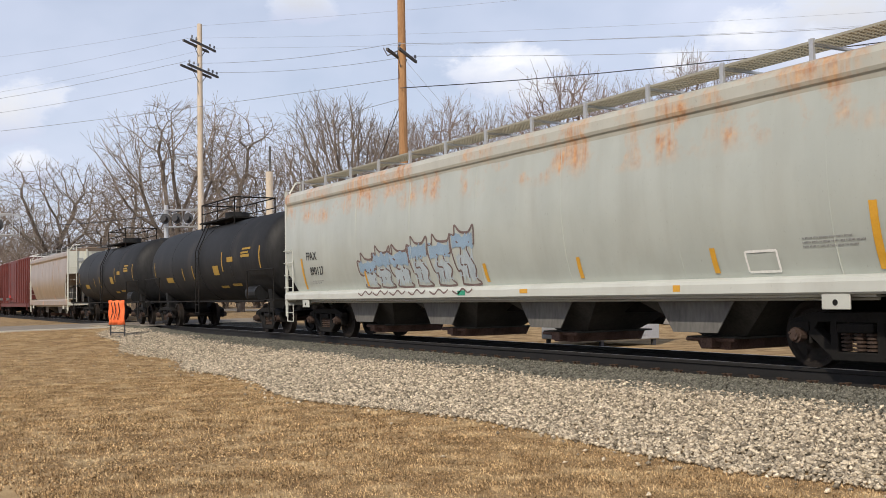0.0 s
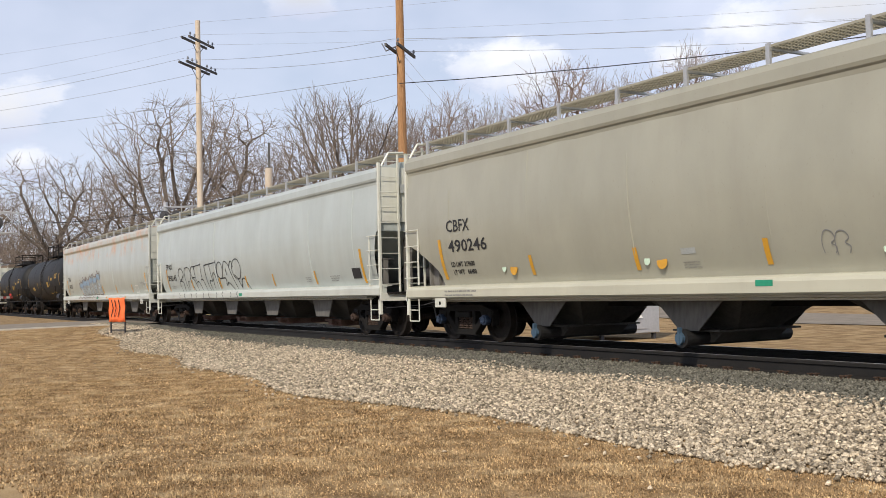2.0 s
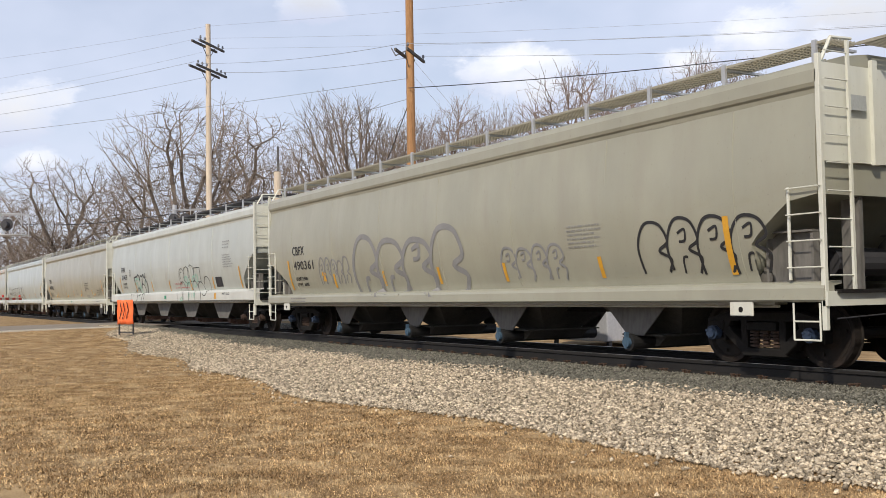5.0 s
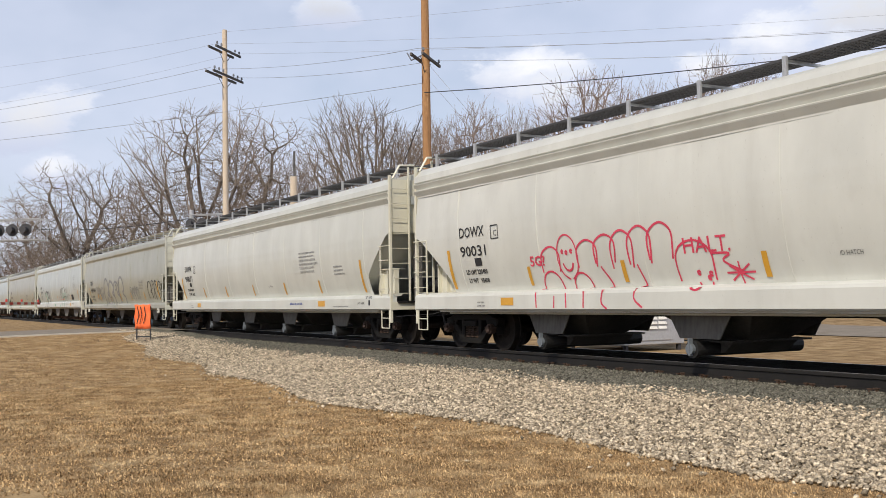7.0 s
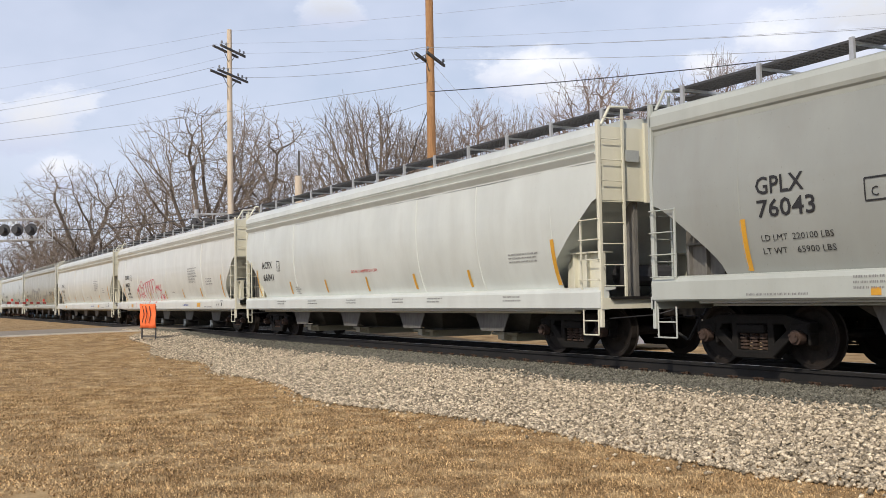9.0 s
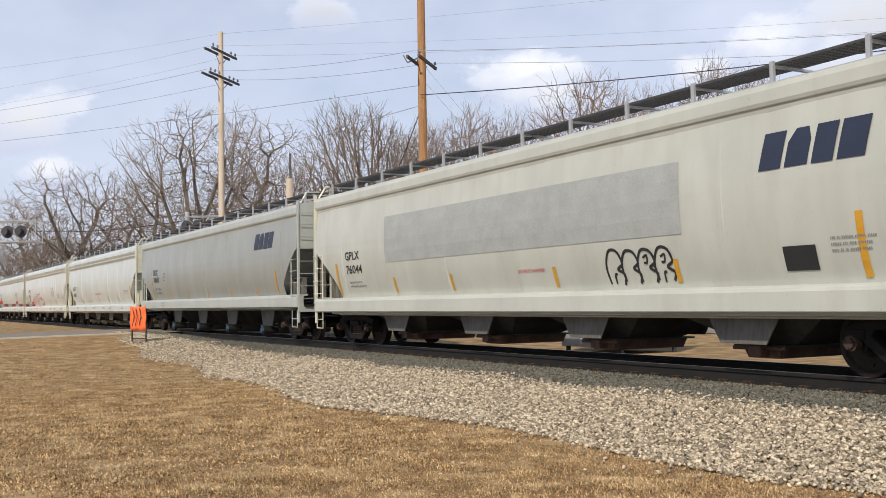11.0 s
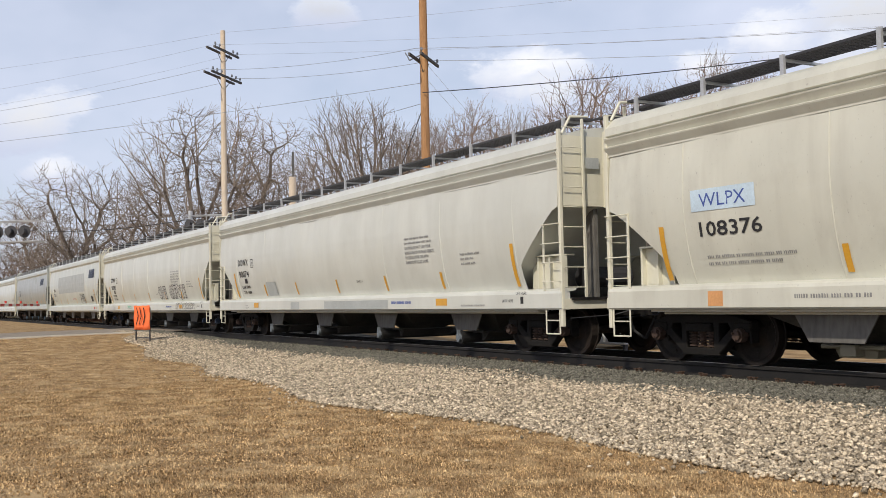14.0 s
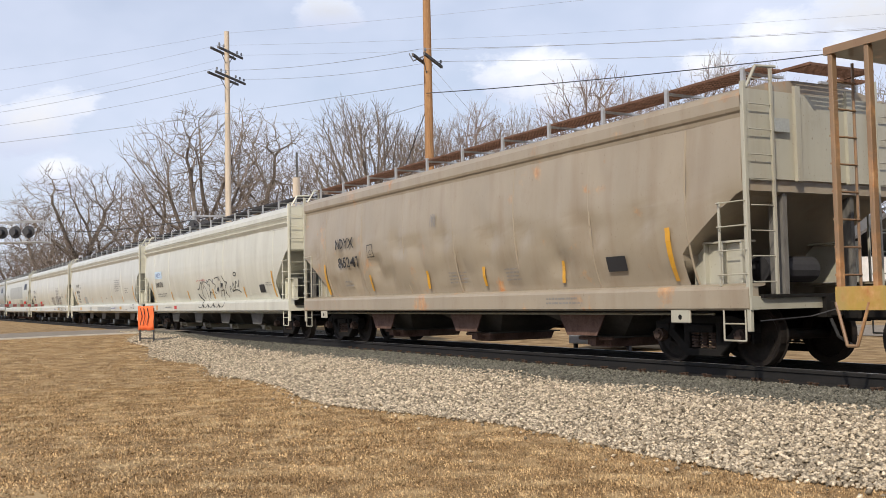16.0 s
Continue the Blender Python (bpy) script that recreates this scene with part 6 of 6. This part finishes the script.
def parked_car(m, label):
    c = empty("parked_car", label, "car", m=m)
    prof = [(-2.2, .35), (-2.25, .75), (-2.1, .95), (-1.5, 1.0), (-.9, 1.42), (.6, 1.45), (1.35, 1.0), (2.1, .88), (2.25, .6), (2.2, .35)]
    part("body", bevel(prism(B(), prof, -.85, .85), .06, 2), M_CARW, c, "", True)
    part("windows", prism(B(), [(-1.35, 1.02), (-.85, 1.38), (.55, 1.4), (1.15, 1.02)], -.87, .87), M_GLASS, c)
    part("windscreen", loft(B(), [[(.62, -.7, 1.42), (.62, .7, 1.42), (1.3, .75, 1.03), (1.3, -.75, 1.03)], [(.66, -.7, 1.43), (.66, .7, 1.43), (1.34, .75, 1.04), (1.34, -.75, 1.04)]]), M_GLASS, c)
    for x in (-1.4, 1.4):
        for s in (-1, 1):
            w = part("wheel", tube(B(), (x, s * .7, .32), (x, s * .9, .32), .32, 20), M_TYRE, c)
            part("rim", tube(B(), (x, s * .89, .32), (x, s * .915, .32), .2, 14), M_ALU, w)
    for s in (-.6, .6):
        part("headlight", bevel(box(B(), 2.15, 2.27, s - .2, s + .2, .65, .8), .02), M_GLASS, c)


def house(x, y, turn, w, d, h, siding, label, lattice=True):
    z = ground_z(x, y)
    c = empty("house", label, "house", m=pose(x, y, z, 0, 0, turn))
    part("wall", box(B(), -w / 2, w / 2, 0, d, -.3, h), siding, c)
    part("roof", loft(B(), [[(u, -.5, h - .05), (u, d / 2, h + 2.4), (u, d + .5, h - .05), (u, d + .5, h + .12), (u, d / 2, h + 2.6), (u, -.5, h + .12)] for u in (-w / 2 - .4, w / 2 + .4)]), M_ROOF, c)
    for i in range(4):
        u = -w / 2 + w * (i + .5) / 4
        f = part("window", box(B(), u - .55, u + .55, -.06, .02, 1.0, 2.3), M_SIDING, c)
        part("pane", box(B(), u - .45, u + .45, -.075, -.055, 1.1, 2.2), M_GLASS, f)
    part("door", box(B(), -.5, .5, -.07, .02, .1, 2.1), M_DARKMET, c)
    if lattice:
        part("porch_floor", box(B(), -w / 2, w / 2, -2.2, 0, .55, .65), M_SIDING, c)
        for i in range(34):
            u = -w / 2 + w * i / 33
            part("baluster", box(B(), u - .04, u + .04, -2.2, -2.14, .65, 1.45), M_SIDING, c)
        part("porch_rail", box(B(), -w / 2, w / 2, -2.22, -2.12, 1.45, 1.53), M_SIDING, c)
        bm = B()
        for i in range(30):
            u = -w / 2 + w * i / 29
            for s in (-1, 1):
                loft(bm, [[(u - s * .25, -2.18 + .012 * s, 0), (u - s * .25 + .06, -2.18 + .012 * s, 0), (u - s * .25 + .06, -2.165 + .012 * s, 0), (u - s * .25, -2.165 + .012 * s, 0)],
                          [(u + s * .25, -2.18 + .012 * s, .55), (u + s * .25 + .06, -2.18 + .012 * s, .55), (u + s * .25 + .06, -2.165 + .012 * s, .55), (u + s * .25, -2.165 + .012 * s, .55)]])
        part("lattice_skirt", bm, M_SIDING, c, "white lattice skirting")
        for u in (-w / 2, 0, w / 2):
            part("porch_post", box(B(), u - .07, u + .07, -2.2, -2.06, 0, h - .1), M_SIDING, c)
        part("porch_roof", box(B(), -w / 2 - .3, w / 2 + .3, -2.5, 0, h - .15, h), M_ROOF, c)


def shrub(x, y, r, seed):
    rng = random.Random(seed)
    s = empty("shrub", "small dark evergreen shrub by the house", "shrub", m=pose(x, y, ground_z(x, y)))
    bm = B()
    for i in range(260):
        a, u = rng.uniform(0, 6.28), rng.uniform(-.2, 1)
        q = r * math.sqrt(max(0, 1 - u * u * .8)) * rng.uniform(.5, 1.05)
        p = Vector((q * math.cos(a), q * math.sin(a), r * .6 + u * r * .8))
        d = Vector((rng.uniform(-1, 1), rng.uniform(-1, 1), rng.uniform(-.4, 1))).normalized() * .16
        o = d.orthogonal().normalized() * .06
        bm.faces.new([bm.verts.new(p - o), bm.verts.new(p + o), bm.verts.new(p + d)])
    part("foliage", bm, M_HEDGE, s)
    part("stem", tube(B(), (0, 0, -.1), (0, 0, r), .05, 6), M_BARK, s)


# ---- poles and wires ----
def insulators(bm, c, d, spots, h=.22):
    for u in spots:
        p = c + d * u
        tube(bm, p, p + Vector((0, 0, h * .5)), .02, 6), tube(bm, p + Vector((0, 0, h * .4)), p + Vector((0, 0, h)), .065, 8, .045)


def utility_pole(name, x, y, top, r, material, arms, label):
    z = ground_z(x, y)
    p = empty(name, label, "utility pole", m=pose(x, y, 0))
    part("post", tube(B(), (0, 0, z - .3), (0, 0, top), r * 1.12, 14, r * .8), material, p)
    d = Vector((1, -1, 0)).normalized()
    for zz, half, pins in arms:
        bm = B()
        c, n = Vector((0, 0, zz)), Vector((1, 1, 0)).normalized() * (r + .06)
        for s in (-1, 1):
            o = c + n * s
            loft(bm, [[o + d * u + Vector((0, 0, w)) + n.normalized() * q for q, w in ((-.045, -.06), (.045, -.06), (.045, .06), (-.045, .06))] for u in (-half, half)])
        part("crossarm", bm, M_ARM, p)
        bm = B()
        insulators(bm, c + Vector((0, 0, .06)) + n, d, pins)
        tagged(part("insulator", bm, M_INSUL, p), kind="stuff")
        bm = B()
        for s in (-1, 1):
            tube(bm, c + d * half * .55 * s, c + Vector((0, 0, -.75)), .02, 6)
        part("brace", bm, M_ARM, p)
    return p


def wire(a, b, sag, r, material, label="thin grey bare power line strung between poles"):
    a, b = Vector(a), Vector(b)
    n, cu = 16, bpy.data.curves.new("overhead_wire", "CURVE")
    cu.dimensions, cu.bevel_depth, cu.bevel_resolution = "3D", r, 1
    sp = cu.splines.new("POLY")
    sp.points.add(n)
    for i in range(n + 1):
        t = i / n
        q = a.lerp(b, t) - Vector((0, 0, sag * 4 * t * (1 - t)))
        sp.points[i].co = (*q, 1)
    cu.materials.append(material)
    tagged(new("overhead_wire", cu), label, "cable", "wires between the poles")


def poles():
    A, C2 = Vector((-55.5, 4.6, 0)), Vector((-38.8, 8.66, 0))
    utility_pole("utility_pole", A.x, A.y, 16.7, .17, M_POLE2, ((15.45, 1.45, (-1.3, -.8, .8, 1.3)), (14.0, 1.75, (-1.6, -1.1, -.6, .6, 1.1, 1.6))), "tall pale weathered wooden pole with two dark crossarms")
    p = utility_pole("utility_pole", C2.x, C2.y, 17.5, .2, M_POLE, ((11.7, 1.35, (-1.2, 1.2)),), "tall orange-brown wooden utility pole with one crossarm")
    part("dead_end_fitting", bent(B(), [(-.2, 0, 12.0), (-1.0, -.2, 11.9), (-1.3, -.25, 12.3)], .03), M_INSUL, p)
    s = empty("pole_stub", "cut-off pale wooden pole stub with a bracket", "pole", m=pose(-56.6, 9.1, 0))
    part("post", tube(B(), (0, 0, -.3), (0, 0, 8.6), .24, 12, .22), M_POLE2, s)
    part("side_pole", tube(B(), (-.4, .2, -.3), (-.4, .2, 10.2), .1, 8, .07), M_ARM, s)
    s = empty("pole_stub", "thin grey wooden pole among the trees", "pole", m=pose(-70, 9, 0))
    part("post", tube(B(), (0, 0, -.3), (0, 0, 8.2), .16, 10, .13), M_ARM, s)
    d = Vector((1, -1, 0)).normalized()
    far_l, far_r = Vector((-98, -22, 15.2)), Vector((0, 38, 9.8))
    for u in (-1.6, 1.6):
        a = A + d * u + Vector((0, 0, 14.2))
        wire(a, far_l + d * u, .9, .010, M_WIREG)
    for u in (-1.2, 1.2):
        a, b = A + d * u + Vector((0, 0, 14.2)), C2 + d * u + Vector((0, 0, 11.95))
        wire(a, b, .25, .010, M_WIREG)
        wire(b, far_r + d * u * 1.5, .8, .010, M_WIREG)
        wire(A + d * u + Vector((0, 0, 15.6)), far_l + d * u * 2 + Vector((0, 0, 1.4)), .9, .0055, M_WIREG)
        wire(A + d * u + Vector((0, 0, 15.6)), far_r + d * u + Vector((-8, 10, 3.4)), .8, .0055, M_WIREG)
    wire(A + Vector((0, 0, 16.6)), far_l + Vector((0, 0, 4.0)), .6, .0055, M_WIREG), wire(A + Vector((0, 0, 16.6)), far_r + Vector((0, 12, 6.2)), .8, .0055, M_WIREG)
    wire(C2 + Vector((0, 0, 10.7)), far_l + Vector((2, 0, -2.2)), .5, .012, M_WIREG), wire(C2 + Vector((0, 0, 9.8)), (-104, -6, 11.0), .8, .012, M_WIREG)
    wire(C2 + Vector((.2, -.2, 10.2)), (2, 34, 11.2), 1.0, .02, M_WIRE, "thick black insulated cable")
    wire(C2 + Vector((-.2, 0, 9.6)), (-60, 16, 6.2), .4, .022, M_WIRE), wire((-56.6, 9.1, 7.4), (-110, -4, 9.6), 1.3, .03, M_WIRE, "sagging black cable before the trees")
    wire(C2 + Vector((.1, .1, 11.5)), (-31, 14, 0.3), 0, .008, M_WIREG, "thin steel guy strand anchoring the brown pole"), wire(C2 + Vector((.1, .1, 10.8)), (-32, 14.5, 0.3), 0, .008, M_WIREG, "thin steel guy strand anchoring the brown pole")
    # near wires that pass overhead
    wire((-60, -26, 25.5), (-8, 30, 27.5), .5, .015, M_WIRE), wire((-60, -28, 24.8), (-6, 34, 29), .5, .015, M_WIRE)


# ---- trees ----
def tree_mesh(seed, height, width, tips, fork, middle, mains, fine=0.010, shell=0.5, sprigs=3):
    """Bare deciduous tree: limbs split again and again towards the tips of a rounded crown.
    Gives meshes of the trunk with its limbs, and of the crown of fine twigs."""
    rng = random.Random(seed)
    V, F = [[], []], [[], []]
    rx, rz = width / 2, height - middle
    ends = []
    while len(ends) < tips:
        p = Vector((rng.uniform(-1, 1), rng.uniform(-1, 1), rng.uniform(-.85, 1)))
        lump = 0.86 + 0.3 * noise.noise(p.normalized() * 1.9 + Vector((seed, 0, 0)))
        if shell * lump < p.length < lump or (p.length < lump and rng.random() < .3):
            ends.append(Vector((p.x * rx, p.y * rx, middle + p.z * rz)))

    def bar(p, d, q, r0, r1, big, seg=2):
        """A bent, tapering limb from p, setting off along d, to q."""
        w = 0 if big else 1
        v, f = V[w], F[w]
        n, seg = (6, 4) if big else (3, seg)
        l = (q - p).length
        base, prev, last = len(v), p, p
        kink = Vector((rng.uniform(-1, 1), rng.uniform(-1, 1), rng.uniform(-.6, .6))) * l * .03
        for i in range(seg + 1):
            t = i / seg
            c = p * (1 - t) ** 2 + (p + d * l * .42) * 2 * t * (1 - t) + q * t * t + kink * math.sin(t * math.pi)
            ax = (c - prev).normalized() if i else d
            u = ax.orthogonal().normalized()
            x = ax.cross(u)
            rr = r0 + (r1 - r0) * t
            v.extend(c + (u * math.cos(k * math.tau / n) + x * math.sin(k * math.tau / n)) * rr for k in range(n))
            last, prev = prev, c
        for i in range(seg):
            for k in range(n):
                f.append((base + i * n + k, base + i * n + (k + 1) % n, base + (i + 1) * n + (k + 1) % n, base + (i + 1) * n + k))
        return (q - last).normalized()

    def thick(n):
        return fine * n ** .41

    def grow(p, d, group, ways):
        if len(group) == 1:
            e = bar(p, d, group[0], fine, fine * .7, False)
            for _ in range(sprigs):
                u = (e + Vector((rng.uniform(-1, 1), rng.uniform(-1, 1), rng.uniform(-.5, .9))) * .75).normalized()
                s0 = p.lerp(group[0], rng.uniform(.45, 1))
                bar(s0, e, s0 + u * height * rng.uniform(.03, .07), fine * .75, fine * .45, False, 1)
            return
        seeds = rng.sample(group, min(ways, len(group)))
        rays = [(g - p).normalized() for g in seeds]
        parts = [[] for _ in seeds]
        for g in group:
            a = (g - p).normalized()
            parts[max(range(len(rays)), key=lambda k: a.dot(rays[k]))].append(g)
        for sub in parts:
            if not sub:
                continue
            mid = sum(sub, Vector()) / len(sub)
            if len(sub) == 1:
                grow(p, d, sub, 2)
                continue
            q = p.lerp(mid, rng.uniform(.34, .55))
            e = bar(p, (d * .22 + (mid - p).normalized() * .85 + Vector((0, 0, -.06))).normalized(), q, thick(len(sub)) * 1.15, thick(len(sub)) * .95, len(sub) > tips / 26)
            grow(q, e, sub, 2 if rng.random() < .6 else 3)

    foot = Vector((0, 0, -.3))
    top = Vector((rng.uniform(-.2, .2), rng.uniform(-.2, .2), fork))
    d = bar(foot, Vector((0, 0, 1)), top, thick(tips) * 1.35, thick(tips) * 1.1, True)
    grow(top, d, ends, mains)
    out = []
    zs, xs = sorted(p.z for p in V[1]), sorted(math.hypot(p.x, p.y) for p in V[1])
    kz, kx = height / zs[int(len(zs) * .998)], rx / xs[int(len(xs) * .985)]
    for i in (0, 1):
        me = bpy.data.meshes.new("tree_mesh")
        me.from_pydata([(p.x * kx, p.y * kx, p.z * kz) for p in V[i]], [], F[i])
        out.append(me)
    return out


def trees():
    # height and width as built, then the meshes
    kinds = [(16, 11, tree_mesh(1, 16, 11, 640, 4.6, 10.2, 5, .0165, .4, 3)), (15, 8.5, tree_mesh(12, 15, 8.5, 480, 4.6, 9.6, 4, .016, .4, 3)), (17.5, 11.5, tree_mesh(3, 17.5, 11.5, 1350, 5.6, 11.2, 11, .0185, .45, 2)),
             (19, 12, tree_mesh(4, 19, 12, 1150, 6.0, 12.4, 9, .0185, .4, 2)), (8, 8, tree_mesh(5, 8, 8, 230, .3, 3.6, 8, .02, .3, 2)), (16, 11, tree_mesh(21, 16, 11, 640, 4.0, 9.8, 6, .0165, .4, 3))]
    labels = ("bare grey deciduous tree with an open crown", "tall bare deciduous tree with upright limbs", "bare many-stemmed tree with dense fine twigs", "bare bushy reddish-brown tree", "leafless tangled scrub thicket", "bare grey deciduous tree with an open crown")
    rng = random.Random(3)
    spots = TREES + [(4, 84 - i * 2.3 + rng.uniform(-.8, .8), rng.uniform(96, 122), rng.uniform(6, 8.5), 9) for i in range(23)] + [(4, 84.2 - i * 1.3 + rng.uniform(-.4, .4), rng.uniform(120, 150), rng.uniform(7, 10), 12) for i in range(12)]
    spots += [((1, 0, 2, 5)[i % 4], 86.5 - i * 2.05 + rng.uniform(-.6, .6), rng.uniform(112, 135), (9.0 + .36 * i) * rng.uniform(.8, 1.05), rng.uniform(11, 15)) for i in range(22)]
    for kind, az, dist, h, w in spots:
        far = max(dist, 19.5 / math.cos(radians(min(az, 84.3))))
        h, w = EYE[2] + (h - EYE[2]) * far / dist, w * far / dist
        x, y = EYE[0] - far * math.sin(radians(az)), EYE[1] + far * math.cos(radians(az))
        if y < 6:
            continue
        if kind == 0 and rng.random() < .5:
            kind = 5
        tall, broad, (trunk, crown) = kinds[kind]
        z = ground_z(x, y)
        t = empty("scrub" if kind == 4 else "bare_tree", labels[kind], "scrub" if kind == 4 else "tree", "trees beyond the track", m=pose(x, y, z, 0, 0, rng.uniform(0, 360)))
        a, b = part_of("trunk", trunk, M_BARK, t), part_of("crown", crown, M_TWIGR if kind in (3, 4) else M_TWIG, t)
        for o in (a, b):
            o.scale = (w / broad, w / broad, (h - z) / tall)


# kind, bearing left of +y, distance, height, width
TREES = [
    (0, 86.9, 92, 10.8, 12.7), (1, 84.9, 98, 10.8, 9.4), (0, 83.1, 104, 11.1, 9.1), (0, 80.8, 86, 12.5, 12.6),
    (1, 78.3, 108, 13.6, 10.3), (1, 76.8, 92, 13.7, 8.7), (0, 74.5, 78, 16.3, 12.9), (1, 71.1, 84, 16.8, 10.4),
    (1, 72.8, 110, 17.9, 11.3), (0, 69.0, 112, 17.7, 9.9), (2, 65.1, 80, 17.0, 12.0), (2, 62.1, 96, 18.2, 9.1),
    (3, 59.5, 94, 19.6, 10.6), (2, 56.9, 104, 20.5, 9.4), (3, 52.2, 86, 20.2, 13.3), (3, 49.3, 104, 23.1, 8.6),
    (3, 45.8, 92, 22.2, 11.5), (3, 42.8, 100, 23.1, 9.2), (2, 39.7, 96, 20.2, 10.9), (3, 36.7, 100, 20.5, 11.4),
    (2, 33.5, 98, 19.9, 11.2),
]

build_ground()
build_stones()
build_grass()
crossing()
M_REDARM = plain("red_reflective_stripe", (0.55, 0.05, 0.04), 0.5)
poles()
trees()
orange_sign()
cantilever("signal_cantilever", -51.6, -5.56, 4.8, 8, -1, 52)
cantilever("signal_cantilever", -57.2, 5.2, 5.8, 2.2, -1, 52)
gate_arm()
cabinet()
parked_car(pose(-35.3, 13.4, ground_z(-35.3, 13.4), 0, 0, 12), "white parked saloon car by the street")
parked_car(pose(-41.0, 26.5, ground_z(-41.0, 26.5), 0, 0, 185), "white parked car in front of the house")
house(-46.0, 37.0, -8, 11, 8, 3.2, M_SIDING, "white sided house with a balustraded porch and lattice skirt")
house(-33.5, 44.0, -5, 14, 9, 3.4, M_TANSID, "low tan sided house with a grey roof", False)
house(-66.0, 36.0, -5, 10, 8, 3.0, M_SIDING, "small white house beyond the street", False)
for i, (x, y) in enumerate(((-48.2, 33.8), (-44.5, 33.4), (-41.5, 33.2), (-31.0, 40.5))):
    shrub(x, y, .7 + .1 * i, i)
build_track()
train()


def motions():
    for car, x in MOVING:
        walk(car, [(t * 0.5, pose(x + travelled(t * 0.5), 0, 0)) for t in range(33)])
    base = travelled(0)
    spin = [(i / FPS, (travelled(i / FPS) - base) / WHEEL) for i in range(int(16 * FPS) + 1)]
    for w in TURNING:
        x, y, z = w.location
        walk(w, [(t, pose(x, y, z, 0, math.degrees(a), 0)) for t, a in spin])


motions()
